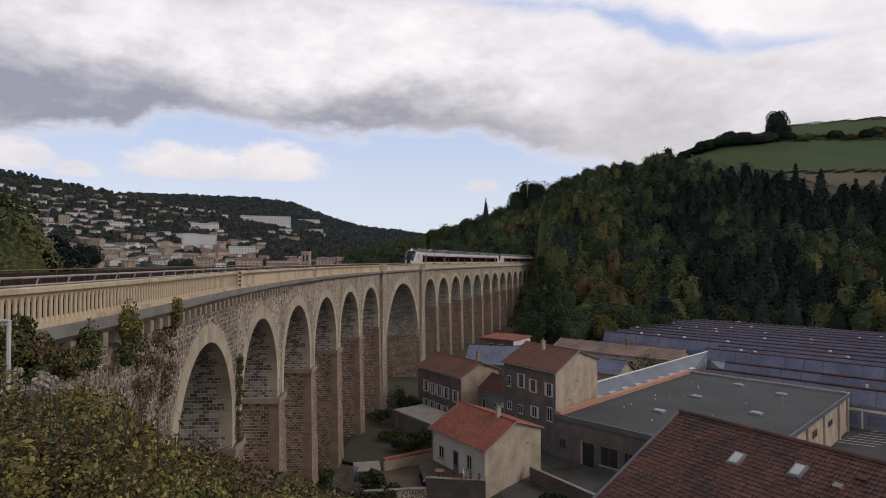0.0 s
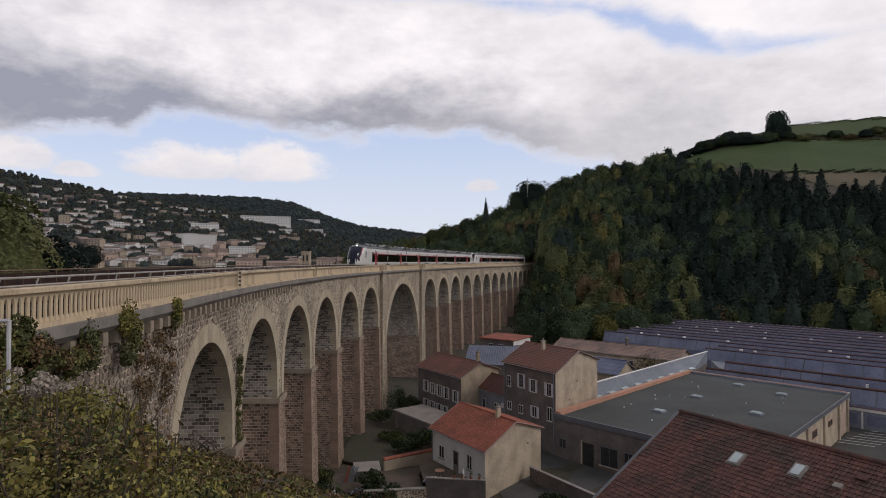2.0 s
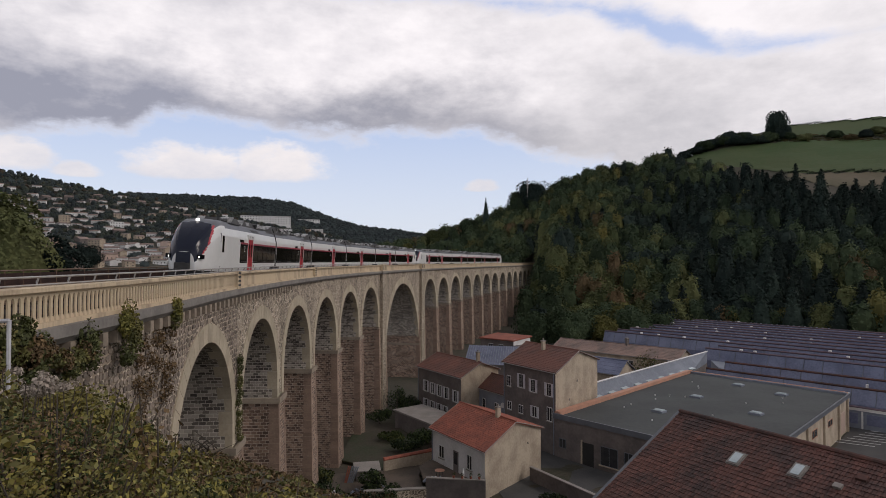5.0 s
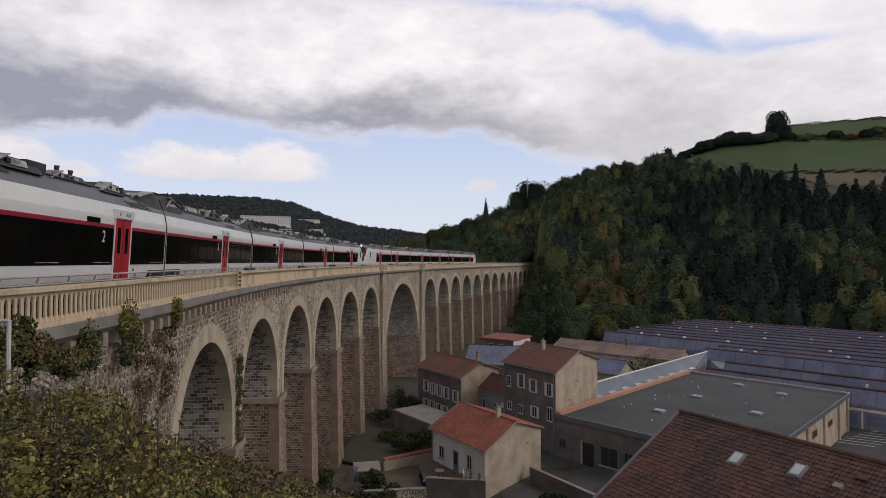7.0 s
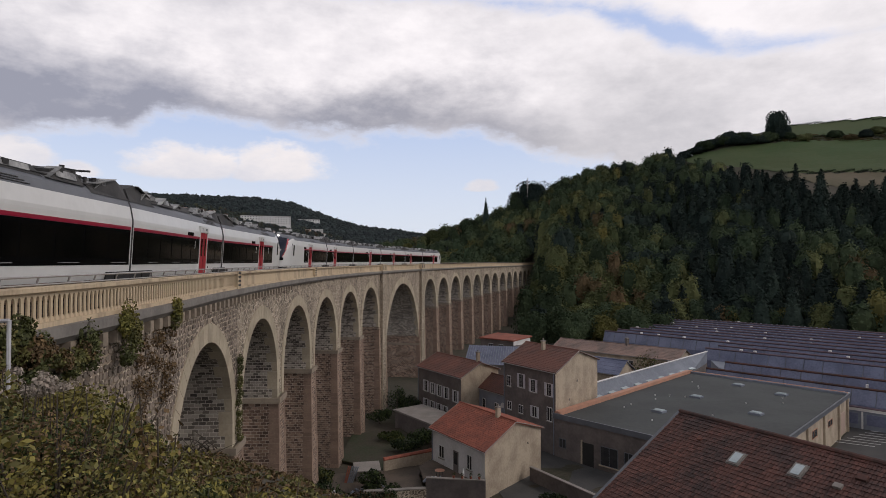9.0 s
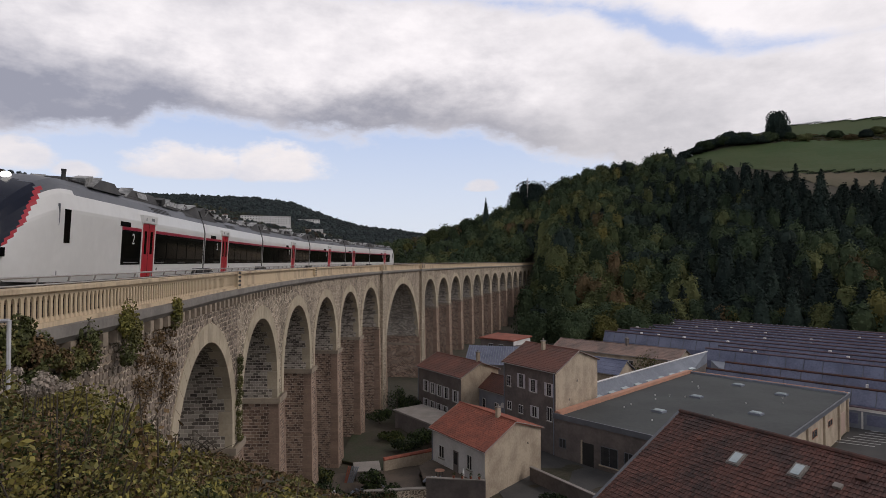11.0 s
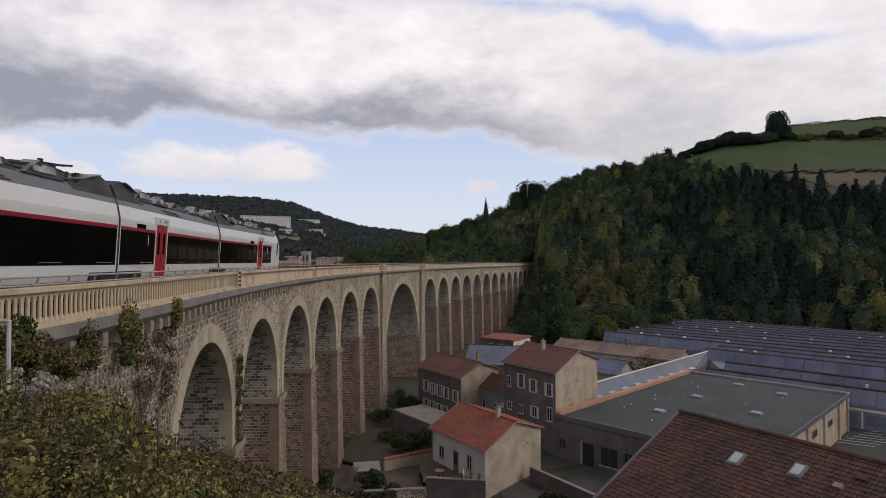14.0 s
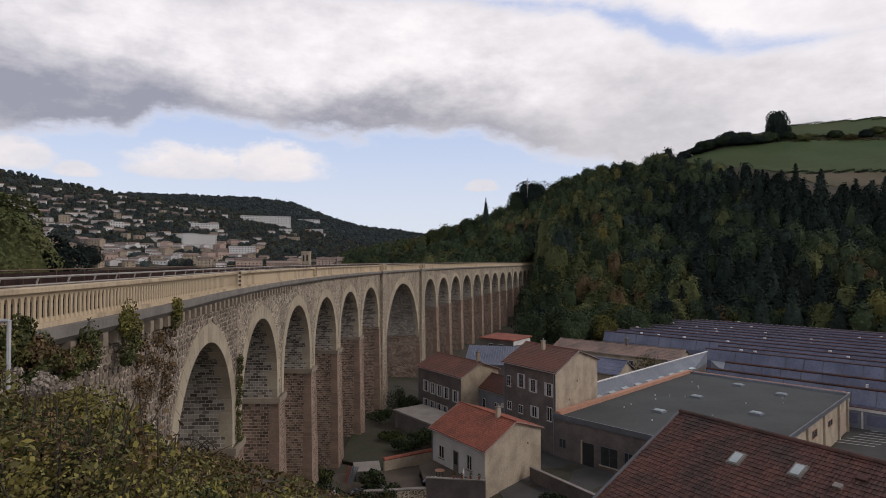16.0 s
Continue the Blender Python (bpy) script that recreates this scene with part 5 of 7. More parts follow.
# ---- the town across the valley ----
def simple_house(w, d, h, rise, wall, roof, label, name="house", category="house"):
    """A small far house: walls, an overhanging gabled roof and dark windows."""
    t = thing(name, label, category, "houses of the town")
    sh = Shape()
    hw, hd = w / 2, d / 2
    sh.prism([(-hw, -hd), (hw, -hd), (hw, hd), (-hw, hd)], -4, h)
    for x in (-hw, hw):
        sh.face([(x, -hd, h), (x, hd, h), (x, 0, h + rise)])
    sh.make("wall", M[wall], t)
    sh = Shape()
    o = 0.5
    for s in (-1, 1):
        lo, hi = (s * (hd + o), h - rise * o / hd), (0, h + rise)
        a = [(-hw - o, lo[0], lo[1]), (hw + o, lo[0], lo[1]), (hw + o, 0, hi[1]), (-hw - o, 0, hi[1])]
        b = [(x, y, z + 0.25) for x, y, z in a]
        sh.face(b if s < 0 else b[::-1])
        sh.face(a[::-1] if s < 0 else a)
        sh.face((a[0], a[1], b[1], b[0]))
        sh.face((a[1], a[2], b[2], b[1]))
        sh.face((a[3], a[0], b[0], b[3]))
    sh.make("roof", M[roof], t)
    n = max(2, int(w / 3.5))
    for k in range(n):
        for f in range(max(1, int(h / 2.8))):
            sh = Shape()
            sh.box((-hw + (k + 0.5) * w / n, -hd - 0.02, 1.4 + f * 2.8), (1.0, 0.08, 1.3))
            sh.make("window", M["glass"], t)
    return t


def block(w, d, h, wall, label, floors, bays, name="apartment_building", flat=0.5):
    """A flat-roofed block with rows of windows."""
    t = thing(name, label, "building", "blocks of the town")
    sh = Shape()
    sh.prism([(-w / 2, -d / 2), (w / 2, -d / 2), (w / 2, d / 2), (-w / 2, d / 2)], -6, h)
    sh.make("wall", M[wall], t)
    sh = Shape()
    sh.prism([(-w / 2 - .3, -d / 2 - .3), (w / 2 + .3, -d / 2 - .3), (w / 2 + .3, d / 2 + .3), (-w / 2 - .3, d / 2 + .3)], h, h + flat)
    sh.make("roof", M["concrete"], t)
    for f in range(floors):
        for b in range(bays):
            sh = Shape()
            sh.box((-w / 2 + (b + 0.5) * w / bays, -d / 2 - 0.02, h * (f + 0.55) / floors), (w / bays * 0.36, 0.1, h / floors * 0.36))
            sh.make("window", M["glass"], t)
    return t


def build_town():
    rng = random.Random(21)
    kinds = [simple_house(11, 8, 4.8, 1.5, "render_white", "tile_far", "white house with dull tiled roof on the far hillside"),
             simple_house(14, 8, 4.0, 1.3, "render_white", "tile_far", "low white house with dull tiled roof on the hillside"),
             simple_house(10, 8, 5.6, 1.5, "render_cream", "tile_far", "cream house with dull tiled roof on the far hillside"),
             simple_house(13, 9, 8.0, 1.7, "render_pink", "tile_far", "pinkish town house with brown tiled roof"),
             simple_house(15, 9, 8.6, 1.8, "render_cream", "tile_far", "cream town house with brown tiled roof"),
             simple_house(13, 10, 5.0, 2.4, "render_grey", "tile_far", "grey house with dull tiled roof on the hillside")]
    used = set()
    spots = []

    def put(u, v, k, yaw):
        p = ray_ground(u, v, 400, 2400)
        if p is None:
            return
        m = Matrix.Translation(p) @ Matrix.Rotation(math.atan2(-p[0], p[1]) + yaw, 4, "Z")
        spots.append((p[0], p[1]))
        if k not in used:
            used.add(k)
            kinds[k].matrix_basis = m
        else:
            copy_thing(kinds[k], m)

    taken = []
    def free(u, v, d, e):
        if any(abs(u - a) < d and abs(v - b) < e for a, b in taken):
            return False
        taken.append((u, v))
        return True

    for _ in range(1200):
        u = rng.uniform(-40, 400)
        top = np.interp(u, [-40, 0, 220, 400], [315, 325, 352, 380])
        v = rng.uniform(top, 432)
        if rng.random() < 0.55 * np.clip((432 - v) / 60, 0.25, 1) and free(u, v, 17, 7.5):
            put(u, v, rng.choice((0, 0, 1, 1, 1, 2, 5)), rng.uniform(-0.7, 0.7))
        if len(taken) > 104:
            break
    for _ in range(900):
        u, v = rng.uniform(60, 620), rng.uniform(436, 474)
        if u > 470 and v < 458:
            continue
        if free(u, v, 17, 4.2):
            put(u, v, rng.choice((2, 3, 4, 0, 0, 1, 1, 2)), rng.uniform(-1.2, 1.2))
        if len(taken) > 190:
            break
    for u, v in ((430, 432), (520, 420), (500, 425), (545, 412), (585, 412), (600, 415), (455, 428), (640, 425), (690, 420), (660, 422), (570, 418), (480, 415)):
        put(u, v, rng.choice((0, 1, 2)), rng.uniform(-0.5, 0.5))
    specials = [(470, 398, 85, 15, 4, 18, "render_white", "long white institution building high on the hill"), (545, 398, 40, 9, 2, 9, "render_white", "white low school block on the hillside"),
                (578, 402, 34, 6, 1, 8, "render_white", "white low hall on the far hillside"), (560, 413, 22, 7, 2, 5, "render_white", "white block among trees on the hillside"),
                (362, 408, 46, 12, 3, 10, "render_white", "white stepped apartment block on the hillside"), (336, 440, 26, 26, 6, 6, "render_white", "cream apartment block above the town"),
                (366, 440, 30, 24, 6, 7, "render_white", "white apartment block above the town"), (300, 448, 34, 10, 3, 8, "render_cream", "cream stepped terrace block above the town"),
                (428, 453, 44, 16, 4, 9, "render_white", "white apartment block behind the town roofs"), (113, 397, 17, 15, 4, 4, "render_cream", "cream apartment tower on the hillside"),
                (70, 432, 20, 17, 4, 4, "render_white", "white apartment tower on the lower hillside"), (108, 468, 68, 24, 5, 14, "render_pink", "orange-pink long apartment building in the town"),
                (205, 404, 22, 10, 2, 5, "render_white", "white villa block on the hillside"), (505, 412, 22, 6, 2, 5, "render_white", "white low block among trees"), (512, 428, 34, 8, 2, 8, "render_cream", "pale low block in the wooded slope")]
    for u, v, wpx, hpx, fl, bays, wall, lab in specials:
        p = ray_ground(u, v, 400, 2400)
        if p is None:
            continue
        k = p[1] / 1100
        b = block(wpx * k, 12.0, hpx * k, wall, lab, fl, bays)
        b.matrix_basis = Matrix.Translation(p) @ Matrix.Rotation(math.atan2(-p[0], p[1]) + 0.12, 4, "Z")
        spots.append((p[0], p[1]))
    # church-like bell tower and large town roofs
    p = ray_ground(542, 474, 400, 1500)
    if p:
        k = p[1] / 1100
        t = thing("bell_tower", "square pale stone bell tower with arched openings", "tower", at=Matrix.Translation(p))
        w, h = 14 * k, 27 * k
        sh = Shape()
        sh.prism([(-w / 2, -w / 2), (w / 2, -w / 2), (w / 2, w / 2), (-w / 2, w / 2)], -5, h)
        sh.make("wall", M["render_cream"], t)
        sh = Shape()
        sh.prism([(-w * .56, -w * .56), (w * .56, -w * .56), (w * .56, w * .56), (-w * .56, w * .56)], h, h + 1.2)
        sh.make("cornice", M["render_cream"], t)
        for x in (-0.22, 0.22):
            sh = Shape()
            sh.box((x * w, -w / 2 - 0.05, h * 0.62), (w * 0.2, 0.3, h * 0.4))
            sh.make("window", M["darkopen"], t)
    for u, v, w, d, h in ((500, 476, 62, 26, 4), (585, 474, 56, 22, 7), (640, 476, 60, 22, 3), (440, 474, 50, 24, 6)):
        p = ray_ground(u, v, 400, 1500)
        if p:
            hs = simple_house(w * 0.55, d * 0.7, h + 2, 2.4, "render_pink", "tile_far", "large town building with a brown tiled roof", "town_hall", "building")
            hs.matrix_basis = Matrix.Translation(p) @ Matrix.Rotation(math.atan2(-p[0], p[1]) + 0.1, 4, "Z")
            spots.append((p[0], p[1]))
    # trees between the houses and the far forest
    S = np.array(spots)
    groups = {k: [] for k in ("leaf_dark", "leaf_green", "leaf_olive", "leaf_rust")}
    rg = random.Random(33)
    n = 0
    for _ in range(8200):
        u = rg.uniform(-60, 800)
        v = rg.uniform(np.interp(u, [-60, 0, 220, 400, 470, 600, 800], [300, 303, 345, 372, 384, 405, 440]), 474)
        if u < 620 and v > 444 and rg.random() < 0.35:
            continue
        p = ray_ground(u, v, 420, 1700)
        if p is None:
            continue
        if len(S) and np.min(np.hypot(S[:, 0] - p[0], S[:, 1] - p[1] - 9)) < 13:
            continue
        r = rg.uniform(3.0, 5.8)
        hgt = rg.uniform(5, 9.5)
        q = rg.random()
        g = "leaf_dark" if q < 0.5 else "leaf_green" if q < 0.85 else "leaf_olive" if q < 0.95 else "leaf_rust"
        groups[g].append((p[0], p[1], p[2] - 1.5, r, hgt, 0.0))
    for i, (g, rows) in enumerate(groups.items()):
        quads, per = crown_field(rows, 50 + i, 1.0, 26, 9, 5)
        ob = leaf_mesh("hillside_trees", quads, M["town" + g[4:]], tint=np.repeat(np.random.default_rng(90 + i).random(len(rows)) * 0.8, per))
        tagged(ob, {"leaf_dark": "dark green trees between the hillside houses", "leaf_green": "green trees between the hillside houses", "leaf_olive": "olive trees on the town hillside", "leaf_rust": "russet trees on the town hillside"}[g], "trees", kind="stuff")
    rows = []
    for _ in range(4200):
        u = rg.uniform(180, 800)
        top = np.interp(u, [180, 230, 340, 460, 520, 600, 640, 700, 760, 800], [358, 346, 350, 355, 364, 394, 405, 411, 420, 430])
        p = ray_ground(u, top + 0.5 + rg.random() ** 1.3 * 42, 1700, 3200)
        if p is not None:
            rows.append((p[0], p[1], p[2] - 3, rg.uniform(9, 15), rg.uniform(14, 22), 0.0))
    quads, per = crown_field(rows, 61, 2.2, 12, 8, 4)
    # the far forest shares the conifer colour with haze mixed in
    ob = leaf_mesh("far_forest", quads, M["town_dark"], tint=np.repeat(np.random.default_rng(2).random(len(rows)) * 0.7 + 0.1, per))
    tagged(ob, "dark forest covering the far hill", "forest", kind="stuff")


build_town()

# ---- buildings in the valley ----
def wall_point(p, q, along, out, z):
    """A point along a wall from p to q (seen from outside p is at the left), out metres in front of it."""
    d = Vector((q[0] - p[0], q[1] - p[1], 0)).normalized()
    return Vector((p[0], p[1], z)) + d * along + Vector((d.y, -d.x, 0)) * out


def wall_box(p, q, along, out, z, w, h, depth):
    sh = Shape()
    d = Vector((q[0] - p[0], q[1] - p[1], 0))
    sh.box(wall_point(p, q, along, out, z), (w, depth, h), math.atan2(d.y, d.x))
    return sh


def window(parent, p, q, along, z, w, h, shutters=False, frame_mat="white", sill=True):
    pane = wall_box(p, q, along, 0.0, z, w, h, 0.06).make("window", M["glass"], parent)
    for dx in (-0.5, 0.0, 0.5):
        wall_box(p, q, along + dx * w, 0.035, z, 0.06, h + 0.06, 0.06).make("window_frame", M[frame_mat], pane)
    for dz in (-0.5, 0.5):
        wall_box(p, q, along, 0.035, z + dz * h, w, 0.08, 0.055).make("window_frame", M[frame_mat], pane)
    if sill:
        wall_box(p, q, along, 0.07, z - h / 2 - 0.09, w + 0.3, 0.10, 0.2).make("sill", M["concrete"], pane)
    if shutters:
        for k in (-1, 1):
            wall_box(p, q, along + k * (w * 0.5 + 0.24), 0.05, z, 0.42, h + 0.1, 0.05).make("shutter", M["shutter"], pane, "pale wooden shutter")


def tiled(a, b, c, d, course, width, material, parent, name="tiles", thick=0.05, single=0, roll=0.0):
    """Overlapping tiles on a slope: a, b along the eave, d, c along the ridge. The first `single` tiles are objects of their own."""
    a, b, c, d = (Vector(v) for v in (a, b, c, d))
    nrm = (b - a).cross(d - a).normalized()
    if nrm.z < 0:
        nrm = -nrm
    rows = max(1, round((d - a).length / course))
    sh = Shape()
    rng = random.Random(3)
    made = 0
    for i in range(rows):
        f0, f1 = i / rows, min(1.0, (i + 1.25) / rows)
        l0, r0, l1, r1 = a.lerp(d, f0), b.lerp(c, f0), a.lerp(d, f1), b.lerp(c, f1)
        n = max(1, round((r0 - l0).length / width))
        for j in range(n):
            g = 0.03
            p = [l0.lerp(r0, (j + g) / n), l0.lerp(r0, (j + 1 - g) / n), l1.lerp(r1, (j + 1 - g) / n), l1.lerp(r1, (j + g) / n)]
            k = thick * rng.uniform(0.75, 1.25)
            mid0, mid1 = (p[0] + p[1]) / 2 + nrm * (k + roll), (p[2] + p[3]) / 2 + nrm * (0.012 + roll)
            top = [p[0] + nrm * k, p[1] + nrm * k, p[2] + nrm * 0.012, p[3] + nrm * 0.012]
            base = [p[0], p[1]]
            if roll:
                v = [top[0], mid0, top[1], top[2], mid1, top[3], base[0], base[1]]
                faces = ((0, 1, 4, 5), (1, 2, 3, 4), (6, 7, 2, 1, 0))
            else:
                v = top + base
                faces = ((0, 1, 2, 3), (4, 5, 1, 0))
            if made < single:
                made += 1
                part("tile", v, faces, material, parent)
            else:
                i0 = len(sh.v)
                sh.v += [tuple(x) for x in v]
                sh.f += [tuple(i0 + t for t in f) for f in faces]
    ob = part(name, sh.v, sh.f, material, parent)
    ob["kind"] = "stuff"
    return ob


def gable_house(name, label, A, B, C, z0, eave, ridge, wall_front, wall_gable, roof, course, width, over=0.35, category="house", roll=0.03):
    """Eaves over A-B, gable over B-C. Walls, gables, slabbed roof with tiles, verge boards and gutters."""
    t = thing(name, label, category, "houses below the viaduct")
    A, B, C = (Vector((*p, 0)) for p in (A, B, C))
    D = A + C - B
    up = lambda v, z: Vector((v.x, v.y, z))
    mA, mB = (A + D) / 2, (B + C) / 2
    def wall(pts, m, lab=""):
        sh = Shape()
        cen = (A + B + C + D) / 4
        w = (pts[1] - pts[0]).length
        sh.face(pts, [((q - pts[0]).to_2d().length, q.z) for q in pts])
        inn = [q + (up(cen, q.z) - q).normalized() * 0.3 for q in pts]
        sh.face(inn[::-1])
        return sh.make("wall", M[m], t, lab)
    wall([up(A, z0), up(B, z0), up(B, eave), up(A, eave)], wall_front)
    wall([up(B, z0), up(C, z0), up(C, eave), up(mB, ridge), up(B, eave)], wall_gable)
    wall([up(C, z0), up(D, z0), up(D, eave), up(C, eave)], wall_front)
    wall([up(D, z0), up(A, z0), up(A, eave), up(mA, ridge), up(D, eave)], wall_gable)
    e = (B - A).normalized() * over
    slope = (ridge - eave) / ((mA - A).length)
    for (p, q) in ((A, B), (D, C)):
        out = (p - (mA if p is A else mA)).normalized() * over
        lo0, lo1 = up(p + out - e, eave - slope * over), up(q + out + e, eave - slope * over)
        hi0, hi1 = up(mA - e, ridge), up(mB + e, ridge)
        sh = Shape()
        dz = Vector((0, 0, 0.12))
        lo = [lo0, lo1, hi1, hi0]
        hi = [v + dz for v in lo]
        sh.face(hi if p is A else hi[::-1])
        sh.face(lo[::-1] if p is A else lo)
        for i in range(4):
            sh.face((lo[i], lo[(i + 1) % 4], hi[(i + 1) % 4], hi[i]))
        rf = sh.make("roof", M[roof], t)
        off = Vector((0, 0, 0.125))
        tiled(lo0 + off, lo1 + off, hi1 + off, hi0 + off, course, width, M[roof], rf, roll=roll)
        g = Shape()
        g.tube([lo0 + Vector((0, 0, 0.03)) + out.normalized() * 0.08, lo1 + Vector((0, 0, 0.03)) + out.normalized() * 0.08], 0.07, 6)
        g.make("gutter", M["steel"], t)
        for s0, s1 in ((lo0, hi0), (lo1, hi1)):
            v = Shape()
            v.tube([s0 + dz, s1 + dz], 0.065, 5)
            v.make("verge", M["concrete"], rf)
    r = Shape()
    r.tube([up(mA - e, ridge + 0.17), up(mB + e, ridge + 0.17)], 0.13, 7)
    r.make("ridge_tiles", M[roof], t)
    return t


def chimney(parent, x, y, z0, z1, w=0.5, m="render_cream"):
    sh = Shape()
    sh.box((x, y, (z0 + z1) / 2), (w, w, z1 - z0), 0.5)
    c = sh.make("chimney", M[m], parent)
    sh = Shape()
    sh.box((x, y, z1 + 0.06), (w + 0.16, w + 0.16, 0.12), 0.5)
    sh.tube([(x, y, z1 + 0.1), (x, y, z1 + 0.45)], 0.11, 8)
    sh.make("chimney_cap", M["concrete"], c)


def downpipe(parent, p, q, along, z0, z1):
    sh = Shape()
    sh.tube([wall_point(p, q, along, 0.1, z0), wall_point(p, q, along, 0.1, z1)], 0.06, 6)
    sh.make("downpipe", M["fibre"], parent)


def build_houses():
    # small house with the red roof
    A, B, C = (-1.46, 80.9), (4.74, 70.85), (12.65, 80.9)
    h = gable_house("house", "small cream house with a bright red tiled roof", A, B, C, -1, 5.5, 7.45, "render_white", "render_cream", "tile_red", 0.36, 0.25)
    for al, z, w, hh in ((2.5, 3.05, 1.1, 1.5), (8.76, 3.4, 0.95, 1.65)):
        window(h, A, B, al, z, w, hh, False)
    d = wall_box(A, B, 5.8, 0.02, 2.75, 1.05, 2.45, 0.08).make("door", M["render_grey"], h, "dark glazed front door")
    wall_box(A, B, 5.8, 0.06, 3.1, 0.7, 1.4, 0.04).make("door_pane", M["glass"], d)
    downpipe(h, A, B, 0.3, 1, 5.4)
    chimney(h, 6.9, 78.3, 6.6, 8.7)
    sh = wall_box(B, C, 9.5, 0.02, 4.3, 0.18, 0.25, 0.06)
    sh.make("vent", M["darkopen"], h)
    # three-storey house
    A, B, C = (9.46, 96.68), (15.66, 86.89), (24.46, 98.9)
    # front walls take the darker render, gables the paler one
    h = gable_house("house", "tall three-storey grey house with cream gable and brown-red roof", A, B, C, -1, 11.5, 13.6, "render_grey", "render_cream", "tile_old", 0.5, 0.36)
    for al, z, w, hh, s in ((1.25, 8.74, .9, 1.56, False), (4.16, 9.2, .95, 2.0, True), (6.87, 8.9, .95, 1.8, True), (10.28, 8.9, .94, 1.76, True), (1.38, 5.03, .9, 1.2, False), (4.1, 4.97, .9, 1.2, False),
                            (7.18, 5.21, 1.0, 1.5, True), (10.39, 5.5, 1.0, 1.9, False), (4.2, 1.7, 1.0, 1.5, False), (7.6, 1.7, 1.0, 1.5, False)):
        window(h, A, B, al, z, w, hh, s)
    downpipe(h, A, B, 0.15, 0, 11.4)
    downpipe(h, A, B, 11.3, 0, 11.4)
    chimney(h, 15.6, 97.0, 12.5, 14.6)
    for al, z in ((4.5, 7.0), (7.2, 9.3)):
        wall_box(B, C, al, 0.02, z, 0.25, 0.3, 0.05).make("vent", M["render_grey"], h)
    # long row house with shuttered windows
    A, B, C = (-4.5, 113.4), (2.95, 101.9), (9.8, 110.4)
    # again darker on the front walls than on the gables
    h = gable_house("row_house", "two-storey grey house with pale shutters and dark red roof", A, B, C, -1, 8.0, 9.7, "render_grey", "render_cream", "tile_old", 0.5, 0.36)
    for al, z in ((2.7, 4.92), (4.99, 4.85), (7.2, 4.8), (9.33, 4.78), (12.07, 4.7), (2.7, 1.7), (4.89, 1.65), (7.02, 1.6), (8.99, 1.55), (11.9, 1.6)):
        window(h, A, B, al, z, 0.95, 1.85, True)
    chimney(h, 6.0, 106.9, 9.2, 11.4)
    downpipe(h, A, B, 0.15, 0, 7.9)
    # blue-grey house between them
    A, B, C = (5.2, 107.5), (10.6, 98.6), (15.0, 104.5)
    h = gable_house("house", "small blue-grey house with a dark tiled roof", A, B, C, -1, 5.7, 7.4, "render_blue", "render_grey", "tile_old", 0.5, 0.4)
    for al, z in ((3.3, 3.3), (6.8, 3.2), (3.3, 0.9), (6.8, 0.9)):
        window(h, A, B, al, z, 0.85, 1.5)
    sh = Shape()
    c = wall_point(A, B, 8.8, 0.35, 4.0)
    sh.tube([c + Vector((0, 0.3, 0)), c + Vector((0.05, 0, 0.02)), c + Vector((0.1, -0.12, 0.05))], [0.05, 0.34, 0.42], 12)
    sh.make("satellite_dish", M["white"], h, "white satellite dish")
    # far house with the flat red roof, and the glazed lean-to before it
    t = thing("house", "grey house with a shallow red roof and white end", "house", "houses below the viaduct")
    A, B, C = (9.6, 159.5), (17.2, 152.5), (22.0, 157.0)
    A3, B3, C3 = Vector((*A, 0)), Vector((*B, 0)), Vector((*C, 0))
    D3 = A3 + C3 - B3
    sh = Shape()
    sh.prism([(v.x, v.y) for v in (A3, B3, C3, D3)], -1, 7.6)
    sh.make("wall", M["render_grey"], t)
    sh = Shape()
    q = [A3 + Vector((-.4, -.4, 7.7)), B3 + Vector((0, -.5, 7.7)), C3 + Vector((.5, 0, 8.3)), D3 + Vector((0, .4, 8.3))]
    sh.face(q)
    sh.face([v - Vector((0, 0, .3)) for v in q][::-1])
    for i in range(4):
        sh.face((q[i] - Vector((0, 0, .3)), q[(i + 1) % 4] - Vector((0, 0, .3)), q[(i + 1) % 4], q[i]))
    sh.make("roof", M["tile_red"], t)
    wall_box(B, C, 3.2, 0.05, 7.1, 6.4, 1.4, 0.1).make("end_panel", M["render_white"], t, "white end panel")
    for al in (3.4, 6.6):
        window(t, A, B, al, 5.6, 1.3, 1.5)
    g = thing("glasshouse", "long lean-to workshop with a dark glazed roof", "building", "houses below the viaduct")
    lo0, lo1, hi1, hi0 = Vector((4.9, 142.0, 3.9)), Vector((18.0, 137.0, 3.9)), Vector((19.5, 147.5, 6.8)), Vector((6.4, 150.5, 6.8))
    sh = Shape()
    sh.prism([(v.x, v.y) for v in (lo0, lo1, hi1, hi0)], -1, 3.85)
    sh.make("wall", M["render_grey"], g)
    sh = Shape()
    sh.face((lo0, lo1, hi1, hi0))
    sh.face((lo1, Vector((hi1.x, hi1.y, 3.8)), hi1))
    sh.face((hi0, Vector((hi0.x, hi0.y, 3.8)), lo0))
    sh.make("glazing", M["shedglass"], g)
    for i in range(25):
        f = i / 24
        sh = Shape()
        sh.tube([lo0.lerp(lo1, f) + Vector((0, 0, .05)), hi0.lerp(hi1, f) + Vector((0, 0, .05))], 0.07, 4)
        sh.make("glazing_bar", M["fibre"], g)
    # long low house beside the sheds
    h = gable_house("house", "long low cream house with brown tiled roof", (28.0, 158.5), (51.5, 137.0), (57.0, 143.0), -1, 5.2, 7.0, "render_cream", "render_cream", "tile_far", 0.6, 0.5)
